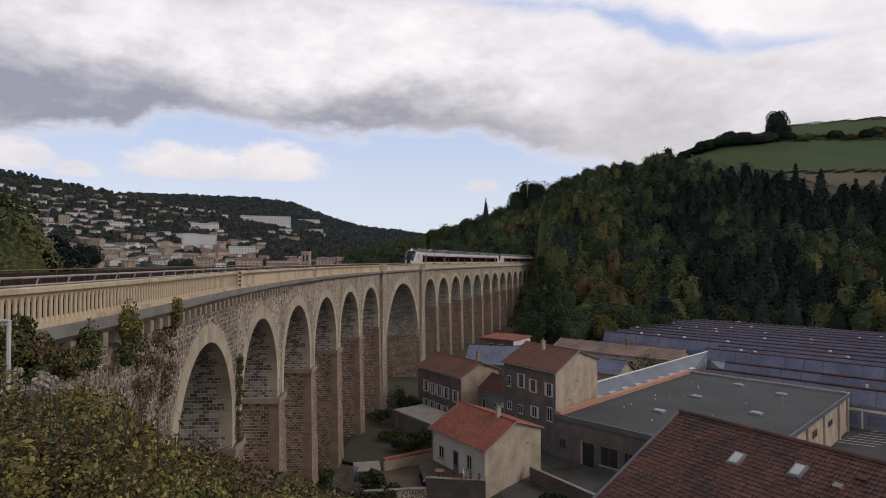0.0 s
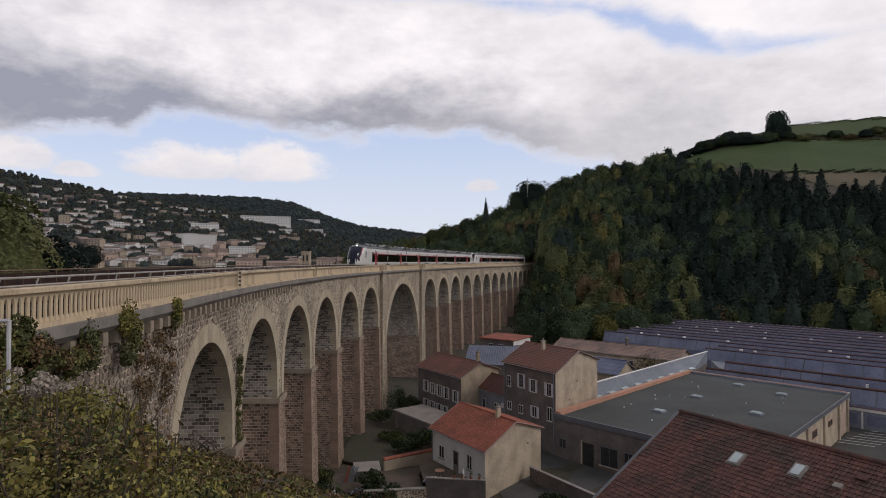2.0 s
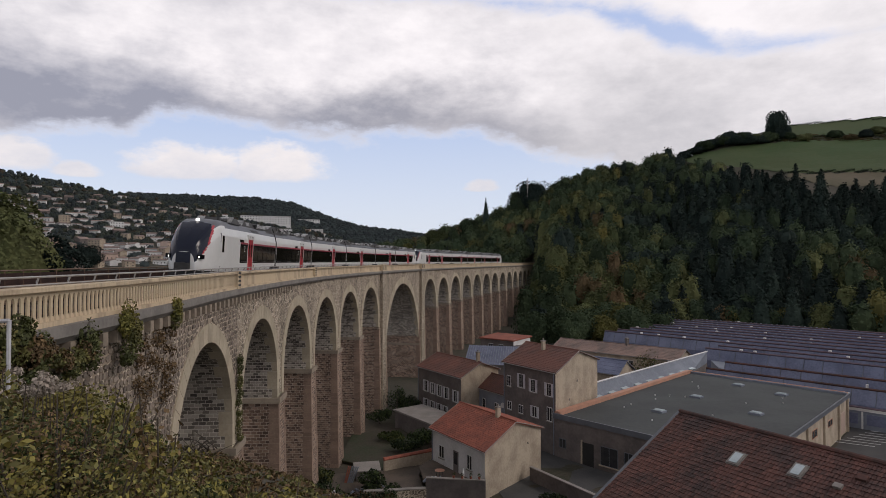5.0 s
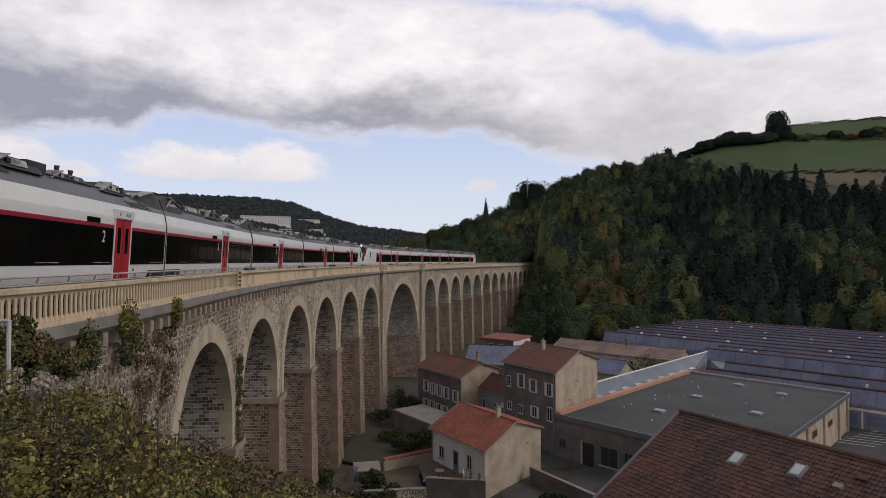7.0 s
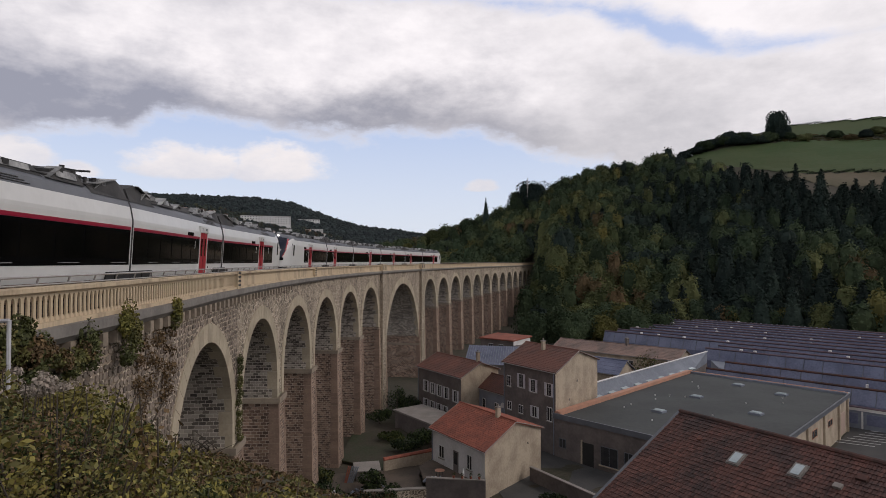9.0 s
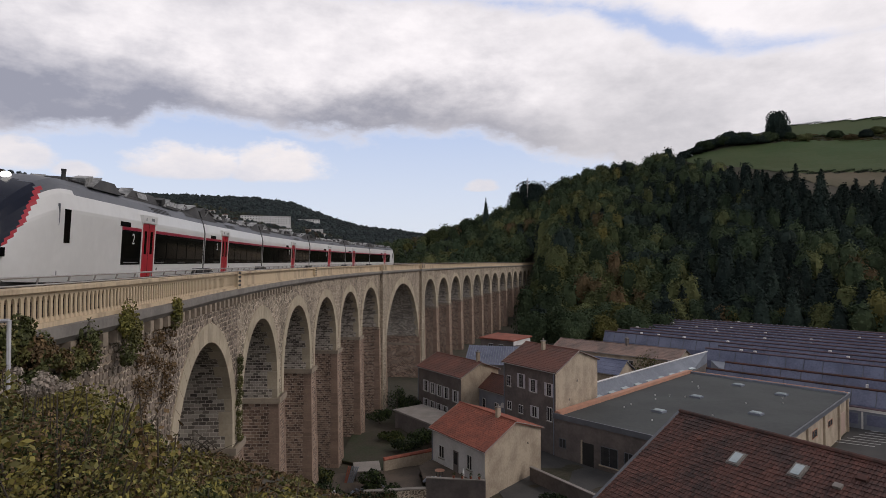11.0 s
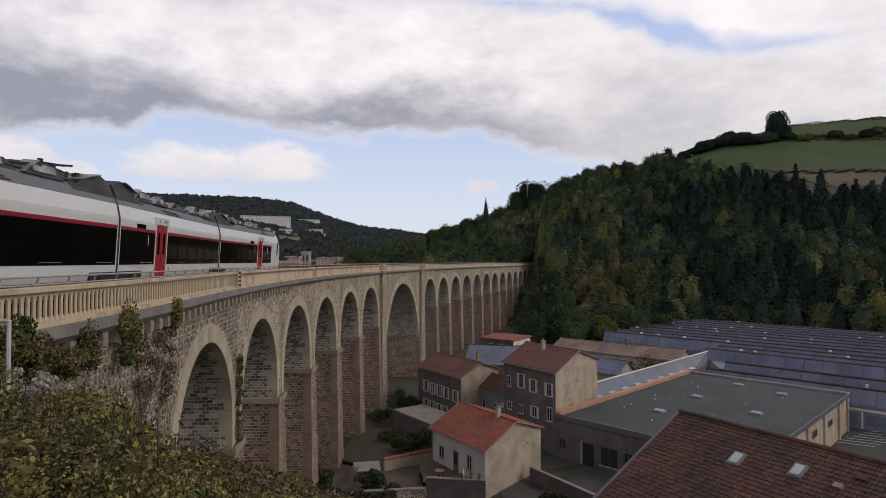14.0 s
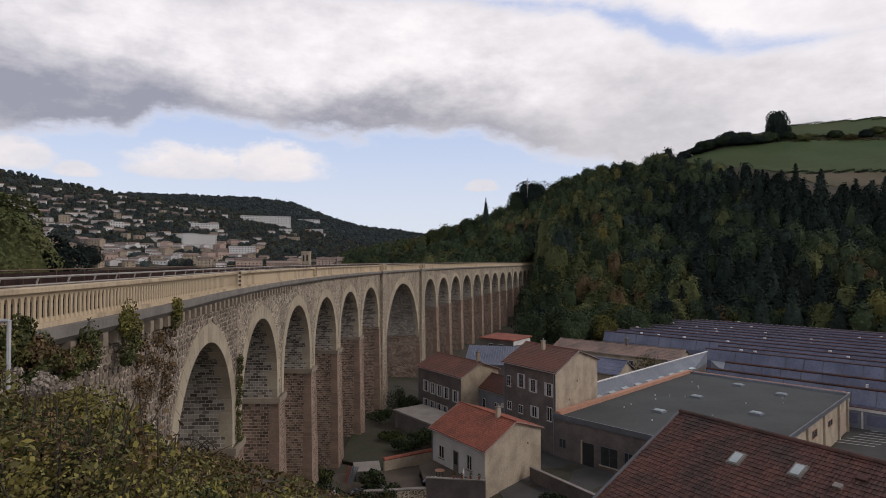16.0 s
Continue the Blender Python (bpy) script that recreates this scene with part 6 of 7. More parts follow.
    for al in (12, 16, 21, 26, 29):
        window(h, (28.0, 158.5), (51.5, 137.0), al, 3.4, 1.0, 1.3)
    chimney(h, 44.0, 149.0, 6.5, 8.6, 0.6, "render_grey")
    # small slate-roofed annexe beside the three-storey house
    h = gable_house("annexe", "small annexe with a blue-grey sheet roof", (24.8, 124.0), (32.5, 116.0), (37.0, 121.0), -1, 6.0, 8.0, "render_cream", "render_cream", "shedglass", 1.2, 1.0, category="building", roll=0)
    # low flat-roofed garage before the row house
    t = thing("garage", "low grey garage with a flat concrete roof", "garage", "houses below the viaduct")
    pts = [(-7.8, 101.5), (-1.0, 91.5), (3.4, 95.5), (-3.4, 105.0)]
    sh = Shape()
    sh.prism(pts, -1, 2.7)
    sh.make("wall", M["render_grey"], t)
    sh = Shape()
    cx, cy = sum(p[0] for p in pts) / 4, sum(p[1] for p in pts) / 4
    sh.prism([(cx + (x - cx) * 1.05, cy + (y - cy) * 1.05) for x, y in pts], 2.7, 2.95)
    sh.make("roof", M["concrete"], t)


build_houses()


def build_workshop():
    FL, BL, BR, FR = (15.6, 86.65), (46.9, 119.5), (64.55, 99.6), (33.3, 66.7)
    t = thing("workshop", "large workshop with grey felt roof and orange parapet kerbs", "workshop", "industrial buildings")
    pts = [FL, FR, BR, BL]
    sh = Shape()
    sh.prism(pts, -1, 5.5)
    sh.make("wall", M["render_cream"], t)
    cx, cy = sum(p[0] for p in pts) / 4, sum(p[1] for p in pts) / 4
    sh = Shape()
    sh.prism([(cx + (x - cx) * 0.985, cy + (y - cy) * 0.985) for x, y in pts], 5.5, 5.75)
    roof = sh.make("roof", M["felt"], t, "grey-green felt roof")
    # dark front wall, fascias and kerbs
    L = math.dist(FL, FR)
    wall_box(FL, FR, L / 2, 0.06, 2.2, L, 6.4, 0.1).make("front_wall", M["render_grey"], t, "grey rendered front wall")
    wall_box(FL, FR, L / 2, 0.18, 5.65, L + 0.6, 0.7, 0.24).make("fascia", M["train_grey"], t, "dark fascia")
    L2 = math.dist(FR, BR)
    wall_box(FR, BR, L2 / 2, 0.18, 5.65, L2 + 0.6, 0.6, 0.24).make("fascia", M["train_grey"], t, "dark fascia")
    L3 = math.dist(BR, BL)
    wall_box(BR, BL, L3 / 2, -0.35, 5.85, L3, 0.5, 0.5).make("kerb", M["fibre"], t, "pale grey roof kerb")
    wall_box(BR, BL, L3 / 2, -0.1, 6.05, L3, 0.25, 0.3).make("kerb", M["orange"], t, "orange-pink roof kerb")
    L4 = math.dist(BL, FL)
    wall_box(BL, FL, L4 / 2, -0.35, 5.95, L4, 0.6, 0.9).make("kerb", M["orange"], t, "orange-pink roof kerb")
    # roof lights
    for x, y in ((30.5, 88.2), (39.6, 97.5), (50.5, 106.8), (43.5, 86.8), (53.8, 99.2)):
        sh = Shape()
        sh.box((x, y, 5.88), (1.7, 1.3, 0.26), -0.85)
        k = sh.make("roof_light", M["fibre"], t, "domed roof light")
        sh = Shape()
        sh.box((x, y, 6.06), (1.25, 0.95, 0.12), -0.85)
        sh.make("dome", M["skyglass"], k)
    rng = random.Random(4)
    for _ in range(16):
        a, b = rng.uniform(0.1, 0.9), rng.uniform(0.1, 0.9)
        x = FL[0] + (BL[0] - FL[0]) * a + (FR[0] - FL[0]) * b
        y = FL[1] + (BL[1] - FL[1]) * a + (FR[1] - FL[1]) * b
        sh = Shape()
        sh.tube([(x, y, 5.7), (x, y, 5.95)], 0.09, 6)
        sh.make("vent", M["white"], roof)
    # openings of the front wall
    n = Vector((FR[1] - FL[1], FL[0] - FR[0], 0)).normalized() * 0.11
    FL2, FR2 = (FL[0] + n.x, FL[1] + n.y), (FR[0] + n.x, FR[1] + n.y)
    for al, z, w, hh in ((1.31, 2.12, 1.1, 1.2), (8.7, 1.9, 2.5, 2.4), (11.5, 2.3, 1.2, 1.5), (14.5, 2.3, 2.0, 1.6)):
        window(t, FL2, FR2, al, z, w, hh, False, "train_grey", False)
    wall_box(FL2, FR2, 8.7, 0.05, 0.62, 3.0, 0.14, 0.2).make("sill", M["render_cream"], t)
    wall_box(FL, FR, 5.44, 0.1, 1.2, 1.8, 3.6, 0.1).make("door", M["darkopen"], t, "doorway with its inner shade as a dark panel")
    wall_box(FL, FR, 4.45, 0.12, 1.3, 0.25, 3.9, 0.14).make("door_frame", M["render_cream"], t)
    for al, z, w, hh in ((24.6, 3.7, 2.6, 1.1), (33.4, 3.5, 2.6, 0.9)):
        window(t, FR, BR, al, z, w, hh, False, "orange", False)
    wall_box(FR, BR, 41.5, 0.04, 2.0, 2.6, 3.2, 0.08).make("door", M["render_pink"], t, "brown sliding door")
    for al in (20.5, 29.5, 38.5, 44.5):
        wall_box(FR, BR, al, 0.15, 2.6, 0.45, 5.6, 0.3).make("pilaster", M["render_cream"], t)
    # pale monopitch roof behind it
    t = thing("store_shed", "long shed with a pale grey monopitch sheet roof", "shed", "industrial buildings")
    lo0, lo1 = Vector((20.0, 94.0, 5.0)), Vector((49.5, 124.0, 5.0))
    hi1, hi0 = Vector((57.6, 136.0, 7.3)), Vector((24.0, 100.5, 7.3))
    sh = Shape()
    sh.prism([(v.x, v.y) for v in (lo0, lo1, hi1, hi0)], -1, 4.9)
    sh.make("wall", M["render_grey"], t)
    sh = Shape()
    sh.face((lo0, lo1, hi1, hi0))
    sh.face((hi0, hi1, Vector((hi1.x, hi1.y, 4.8)), Vector((hi0.x, hi0.y, 4.8))))
    sh.face((lo1, Vector((hi1.x, hi1.y, 4.8)), hi1))
    rf = sh.make("roof", M["fibre"], t, "pale grey sheet roof")
    sh = Shape()
    sh.tube([hi0 + Vector((0, 0, .08)), hi1 + Vector((0, 0, .08))], 0.16, 5)
    sh.make("flashing", M["white"], rf)
    for f in np.linspace(0.12, 0.95, 9):
        p = lo0.lerp(lo1, f).lerp(hi0.lerp(hi1, f), 0.22) + Vector((0, 0, 0.1))
        sh = Shape()
        sh.box(p, (2.0, 1.2, 0.08), 0.79, Matrix.Rotation(0.2, 4, "X"))
        sh.make("roof_light", M["skyglass"], rf)


build_workshop()


def build_sheds():
    """Saw-tooth factory sheds: steep glazing to the viaduct side, long dark slopes behind."""
    e, a = Vector((0.662, -0.75, 0)), Vector((0.75, 0.662, 0))
    rows = [(124.5, -56, 34, 6.9), (118.5, -57, 34, 6.2)]
    rows += [(141 + 6.6 * k, -68 if k < 2 else -104 if k < 8 else -112, 40, 6.9 + 0.0 * k) for k in range(11)]
    for i, (pos, e0, e1, z) in enumerate(rows):
        t = thing("factory_shed", "saw-tooth factory shed with blue-grey glazing and dark roof", "factory", "industrial buildings")
        base = a * pos
        depth = 6.5 if i > 1 else 5.6
        P = lambda ee, aa, zz: base + e * ee + a * aa + Vector((0, 0, zz))
        low = z - 2.5
        sh = Shape()
        sh.face((P(e0, 0.15, z), P(e1, 0.15, z), P(e1, depth, low), P(e0, depth, low)))
        sh.face((P(e1, -0.9, -1), P(e1, depth, -1), P(e1, depth, low), P(e1, 0.15, z), P(e1, -0.9, low)))
        sh.face((P(e0, depth, -1), P(e0, -0.9, -1), P(e0, -0.9, low), P(e0, 0.15, z), P(e0, depth, low)))
        rf = sh.make("roof", M["shed"], t, "dark weathered shed roof")
        sh = Shape()
        sh.face((P(e0, -0.9, low), P(e1, -0.9, low), P(e1, 0.1, z), P(e0, 0.1, z)))
        sh.face((P(e0, -0.9, -1), P(e1, -0.9, -1), P(e1, -0.9, low), P(e0, -0.9, low)))
        gl = sh.make("glazing", M["shedglass"], t, "blue-grey shed glazing")
        sh = Shape()
        sh.tube([P(e0, 0.05, z + 0.1), P(e1, 0.05, z + 0.1)], 0.2, 5)
        sh.make("ridge_cap", M["tile_brown"] if i < 2 else M["shed"], t, "dull brown ridge capping")
        n = int((e1 - e0) / 3.4)
        for k in range(n + 1):
            ee = e0 + (e1 - e0) * k / n
            sh = Shape()
            sh.tube([P(ee, -0.95, low), P(ee, 0.02, z)], 0.06 if i > 1 else 0.05, 4)
            sh.make("glazing_bar", M["train_grey"], gl)
        rng = random.Random(i)
        for _ in range(6 if i < 2 else 5):
            ee = rng.uniform(e0 + 2, e1 - 2)
            sh = Shape()
            if i < 2:
                sh.box(P(ee, -0.6, low + 1.0), (0.4, 0.35, 1.5), 0.7)
            else:
                sh.box(P(ee, 0.6, z + 0.25), (0.7, 0.5, 0.5), 0.7)
            sh.make("vent_stack", M["white"], t, "white vent")
        if i > 5:
            sh = Shape()
            for ee in np.arange(e0 + 3, e0 + 50, 1.6):
                sh.box(P(ee, 0.4, z + 0.2), (0.5, 0.4, 0.3), 0.7)
            o = sh.make("roof_vents", M["fibre"], t)
            o["kind"] = "stuff"
    # flat pale roofs between the sheds and the workshop
    t = thing("flat_shed", "low shed with a pale flat roof", "shed", "industrial buildings")
    sh = Shape()
    q = [a * 130.5 + e * -60, a * 130.5 + e * 36, a * 139.5 + e * 36, a * 139.5 + e * -66]
    sh.prism([(v.x, v.y) for v in q], -1, 4.5)
    sh.make("roof", M["fibre"], t)
    for k in (-30, -18, 2, 12):
        p = a * 134 + e * k
        sh = Shape()
        sh.box((p.x, p.y, 4.7), (4, 2.5, 0.3), -0.85)
        sh.make("roof_light", M["white"], t)


build_sheds()


def build_works_annexe():
    t = thing("works_annexe", "low blue-grey works building with a white eaves band", "building", "industrial buildings")
    e, a = Vector((0.662, -0.75, 0)), Vector((0.75, 0.662, 0))
    p, q = a * 116.7 + e * -35.5, a * 116.7 + e * -6
    p, q = (p.x, p.y), (q.x, q.y)
    L = math.dist(p, q)
    wall_box(p, q, L / 2, -0.40, 1.2, L, 4.4, 0.8).make("wall", M["fibre"], t)
    wall_box(p, q, L / 2, 0.05, 3.2, L, 0.45, 0.12).make("eaves_band", M["white"], t, "white painted eaves band")
    wall_box(p, q, L / 2, -0.35, 3.5, L + 0.3, 0.12, 1.1).make("roof", M["shed"], t)
    for k in range(6):
        wall_box(p, q, 2.6 + k * 4.6, 0.03, 1.7, 3.4, 1.7, 0.08).make("window", M["shedglass"], t)
        wall_box(p, q, 0.3 + k * 4.6, 0.05, 1.4, 0.25, 3.0, 0.10).make("post", M["white"], t)


build_works_annexe()


def build_near_roof():
    """The large brown tiled roof below the camera."""
    t = thing("house", "house with a large weathered brown tiled roof and skylights", "house", "houses below the viaduct")
    P = Vector((15.76, 41.57, 17.0))
    r = Vector((0.487, -0.873, 0))
    out = Vector((-0.873, -0.487, 0))
    pitch, ln, run = 0.577, 26.0, 12.5
    Q = P + r * ln
    lo0, lo1 = P + out * run + Vector((0, 0, -pitch * run)), Q + out * run + Vector((0, 0, -pitch * run))
    b0, b1 = P - out * 9 + Vector((0, 0, -pitch * 9)), Q - out * 9 + Vector((0, 0, -pitch * 9))
    dz = Vector((0, 0, -0.18))
    for lo, hi, nm in (((lo0, lo1), (Q, P), 0), ((b0, b1), (Q, P), 1)):
        sh = Shape()
        q = [lo[0], lo[1], hi[0], hi[1]]
        if nm:
            q = q[::-1]
        sh.face(q)
        u = [v + dz for v in q]
        sh.face(u[::-1])
        for i in range(4):
            sh.face((u[i], u[(i + 1) % 4], q[(i + 1) % 4], q[i]))
        rf = sh.make("roof", M["tile_brown"], t)
        if not nm:
            top = Vector((0, 0, 0.005))
            mid = P + r * 15.5
            lo_mid = lo0 + r * 15.5
            tiled(lo0 + top, lo_mid + top, mid + top, P + top, 0.30, 0.21, M["tile_brown"], rf, "tiles", 0.06, 0, 0.028)
    # body of the house under it
    sh = Shape()
    i0, i1 = P + out * (run - .6) + r * 0.4, P + out * (run - .6) + r * (ln - .4)
    j0, j1 = P - out * 8.4 + r * 0.4, P - out * 8.4 + r * (ln - .4)
    sh.prism([(v.x, v.y) for v in (i0, i1, j1, j0)], -1, 17 - pitch * 12.2)
    for s in (0.4, ln - 0.4):
        sh.face([(P + out * (run - .6) + r * s + Vector((0, 0, -pitch * run))), P + r * s + Vector((0, 0, -0.3)), (P - out * 8.4 + r * s + Vector((0, 0, -pitch * run)))])
    sh.make("wall", M["render_grey"], t)
    rg = Shape()
    n = 44
    for k in range(n):
        rg = Shape()
        c0, c1 = P + r * (ln * k / n), P + r * (ln * (k + 1.08) / n)
        rg.tube([c0 + Vector((0, 0, 0.06)), c1 + Vector((0, 0, 0.045))], 0.15, 8)
        if k < 30:
            rg.make("ridge_tile", M["tile_brown"], t)
    sh = Shape()
    sh.tube([P + Vector((0, 0, .06)), lo0 + Vector((0, 0, .06))], 0.11, 6)
    sh.make("verge", M["train_grey"], t, "dark verge flashing")
    # skylights, a vent and a small cowl: ridge distance, distance down the slope, width, length
    tilt = math.atan(pitch)
    nrm = Vector((out.x * math.sin(tilt), out.y * math.sin(tilt), math.cos(tilt)))
    down = Vector((out.x * math.cos(tilt), out.y * math.cos(tilt), -math.sin(tilt)))
    basis = Matrix((r, -down, nrm)).transposed().to_4x4()
    for al, dn, w, l in ((5.75, 2.5, 0.55, 0.82), (9.05, 2.05, 0.52, 0.78)):
        c = P + r * al + down * dn
        sh = Shape()
        sh.box((0, 0, 0.08), (w + 0.16, l + 0.16, 0.14))
        sh.box((0, 0, 0.04), (w + 0.26, l + 0.24, 0.1))
        fr = sh.make("skylight", M["cornice"], t, "roof window with grey metal frame")
        fr.matrix_local = Matrix.Translation(c) @ basis
        sh = Shape()
        sh.box((0, 0, 0.165), (w - 0.06, l - 0.06, 0.03))
        sh.make("pane", M["skyglass"], fr)
    for al, dn, w, l, m in ((11.9, 1.35, 0.5, 0.35, "tile_brown"), (11.2, 2.3, 0.42, 0.3, "concrete"), (2.9, 1.9, 0.26, 0.2, "tile_old")):
        sh = Shape()
        sh.box((0, 0, 0.11), (w, l, 0.18))
        v = sh.make("roof_vent", M[m], t)
        v.matrix_local = Matrix.Translation(P + r * al + down * dn) @ basis


build_near_roof()


# ---- streets, yards, garden walls ----
def build_yards():
    def patch(name, pts, z, m, label, cat):
        sh = Shape()
        sh.prism(pts, z - 0.25, z)
        ob = sh.make(name, M[m])
        tagged(ob, label, cat, kind="structure")
    patch("street", [(8, 66), (20, 52), (36, 62), (16, 86), (9, 97), (4, 101), (1, 99)], 0.10, "asphalt", "grey asphalt street between the houses", "street")
    patch("car_park", [(44, 76), (62, 60), (110, 80), (74, 108), (66, 101)], 0.12, "asphalt", "asphalt car park with white bay lines", "car park")
    for k in range(7):
        c = Vector((60.5 + 2.1 * k * 0.75, 92.0 - 1.2 * k * 0.2 + k * 1.2, 0.14))
        sh = Shape()
        sh.box(c, (5.0, 0.14, 0.02), -0.55)
        ob = sh.make("bay_line", M["white"])
        tagged(ob, "white painted parking bay line", "road marking", "parking bay lines", "structure")
    patch("yard", [(-14, 70.2), (-2.0, 70.9), (-3.0, 78.0), (-1.6, 82.0), (-8.0, 79.5), (-14, 78)], 0.5, "earth", "brown earth yard with rubble", "yard")
    patch("lawn", [(-14, 84), (-6, 79), (-2, 90), (-7, 100), (-14, 96)], 0.4, "lawn", "rough green lawn beside the viaduct piers", "lawn")
    # garden wall with tiled top, terrace wall, street wall
    def garden_wall(p, q, h, thick, m, label, cap=None, z=-0.5):
        t = thing("garden_wall", label, "wall", "garden walls")
        L = math.dist(p, q)
        wall_box(p, q, L / 2, 0, z + (h - z) / 2, L, h - z, thick).make("masonry", M[m], t)
        if cap:
            n = int(L / 0.6)
            for k in range(n):
                sh = Shape()
                a0, a1 = wall_point(p, q, L * k / n, 0, h + 0.03), wall_point(p, q, L * (k + 1.1) / n, 0, h + 0.03)
                sh.tube([a0, a1], thick * 0.75, 6)
                sh.make("coping_tile", M[cap], t)
        else:
            wall_box(p, q, L / 2, 0, h + 0.05, L, 0.1, thick + 0.12).make("coping", M["concrete"], t)
    garden_wall((-7.5, 79.2), (-0.9, 83.5), 1.9, 0.35, "render_cream", "cream garden wall capped with red tiles", "tile_red")
    garden_wall((-1.9, 70.6), (4.75, 69.7), 2.6, 0.35, "render_grey", "stained grey-brown terrace wall")
    garden_wall((-8.8, 69.4), (-1.9, 70.4), 1.5, 0.5, "rubble", "overgrown stone garden wall with moss")
    garden_wall((-16.0, 69.0), (-8.8, 70.0), 0.6, 0.5, "rubble", "overgrown stone garden wall")
    # the shadow on this wall is given by the darker render colour
    garden_wall((10.8, 77.0), (17.5, 66.0), 1.7, 0.35, "render_grey", "low street wall in grey-brown standing for shadow")
    patch("terrace", [(-1.8, 70.7), (4.6, 69.9), (4.6, 71.2), (-1.5, 80.7), (-3.0, 78.0)], 1.5, "earth", "brown earth terrace before the small house", "terrace")
    # terrace clutter
    rng = random.Random(6)
    for k in range(4):
        t = thing("plant_pot", "small plant pot with green plant on the terrace wall", "plant pot", "terrace pots", at=Matrix.Translation((1.2 + k * 0.95, 70.2 - 0.13 * k, 2.7)))
        sh = Shape()
        sh.tube([(0, 0, 0), (0, 0, 0.25)], [0.1, 0.16], 8)
        sh.make("pot", M["tile_red"], t)
        leaf_mesh("plant", leaf_cloud([(0, 0, 0.4)], [(0.2, 0.2, 0.22)], [40], 0.07, 300 + k), M["leaf_green"], t)
    t = thing("garden_table", "round garden table with a pale red top", "table", at=Matrix.Translation((-0.4, 74.2, 1.5)))
    sh = Shape()
    sh.tube([(0, 0, 0.72), (0, 0, 0.76)], 0.6, 16)
    sh.make("tabletop", M["orange"], t)
    for k in range(4):
        sh = Shape()
        sh.tube([(0.4 * math.cos(k * 1.57), 0.4 * math.sin(k * 1.57), 0), (0.3 * math.cos(k * 1.57), 0.3 * math.sin(k * 1.57), 0.72)], 0.03, 5)
        sh.make("leg", M["train_dark"], t)
    t = thing("parasol", "closed white parasol on the terrace", "parasol", at=Matrix.Translation((2.3, 71.2, 1.5)))
    sh = Shape()
    sh.tube([(0, 0, 0), (0, 0, 2.1)], 0.03, 6)
    sh.make("pole", M["steel"], t)
    sh = Shape()
    sh.tube([(0, 0, 0.9), (0, 0, 1.3), (0, 0, 2.0)], [0.10, 0.16, 0.04], 8)
    sh.make("canopy", M["white"], t)
    for k in range(9):
        x, y = rng.uniform(-7.0, -3.2), rng.uniform(70.6, 72.5)
        t = thing("sheeting", "crumpled white plastic sheeting heaped on the terrace", "sheeting", "terrace clutter", at=Matrix.Translation((x * 0.5 + 1.7, y * 0.6 + 29.0, 1.5)))
        sh = Shape()
        sh.tube([(-0.5, 0, 0.1), (0, 0.2, 0.35), (0.5, 0, 0.12)], [0.12, 0.32, 0.1], 7)
        sh.make("fold", M["white"] if k % 2 else M["fibre"], t)
    # lean-to sheds and rubbish by the wall
    t = thing("garden_shed", "small ramshackle garden shed with a pale sheet roof", "shed", at=Matrix.Translation((-9.3, 76.5, 0.0)))
    sh = Shape()
    sh.box((0, 0, 0.9), (2.6, 2.0, 1.8), 0.2)
    sh.make("wall", M["render_grey"], t)
    sh = Shape()
    sh.box((0, 0, 1.95), (3.2, 2.5, 0.08), 0.2, Matrix.Rotation(0.14, 4, "X"))
    sh.make("roof", M["concrete"], t)
    t = thing("plank_stack", "stack of red and white planks leaning on the shed", "planks", at=Matrix.Translation((-11.6, 75.0, 0.0)))
    for k in range(6):
        sh = Shape()
        sh.box((k * 0.2, 0, 1.2), (0.14, 0.08, 2.6), 0, Matrix.Rotation(0.22 + 0.03 * k, 4, "Y"))
        sh.make("plank", M["tile_red"] if k in (0, 1) else M["fibre"], t)
    for k in range(16):
        x, y = rng.uniform(-10.5, -6.2), rng.uniform(71.2, 74.5)
        t = thing("rubble_heap", "pale rubble and broken boards on the ground", "rubble", "rubble", at=Matrix.Translation((x, y, 0.45)))
        sh = Shape()
        sh.box((0, 0, 0.1), (rng.uniform(.4, 1.3), rng.uniform(.2, .5), rng.uniform(.1, .3)), rng.uniform(0, 3), Matrix.Rotation(rng.uniform(-.4, .4), 4, "X"))
        sh.make("slab", M["fibre"] if k % 3 else M["concrete"], t)


build_yards()


# ---- planting round the houses ----
def shrub(x, y, z, r, hgt, mats, label, seed, size, count, lobes=7, stems=5, name="shrub", group="shrubs"):
    rng = random.Random(seed)
    t = thing(name, label, "shrub", group, at=Matrix.Translation((x, y, z)))
    sh = Shape()
    for _ in range(stems):
        a = rng.uniform(0, 6.28)
        k = rng.uniform(0.4, 0.9) * r
        sh.tube([(0, 0, -0.3), (math.cos(a) * k * 0.5, math.sin(a) * k * 0.5, hgt * 0.45), (math.cos(a) * k, math.sin(a) * k, hgt * rng.uniform(0.7, 0.95))], [0.02 + r * 0.012, 0.012 + r * 0.006, 0.006], 5)
    sh.make("stem", M["bark"], t)
    c, rr = crown_lobes(rng, 0, 0, -0.1 * hgt, r, hgt, lobes)
    share = len(mats)
    for i, m in enumerate(mats):
        leaf_mesh("foliage", leaf_cloud(c, rr, [max(4, int(count * (0.6 if i == 0 else 0.4 / (share - 1 or 1))))] * len(c), size, seed * 7 + i, up=0.5), M[m], t)
    return t


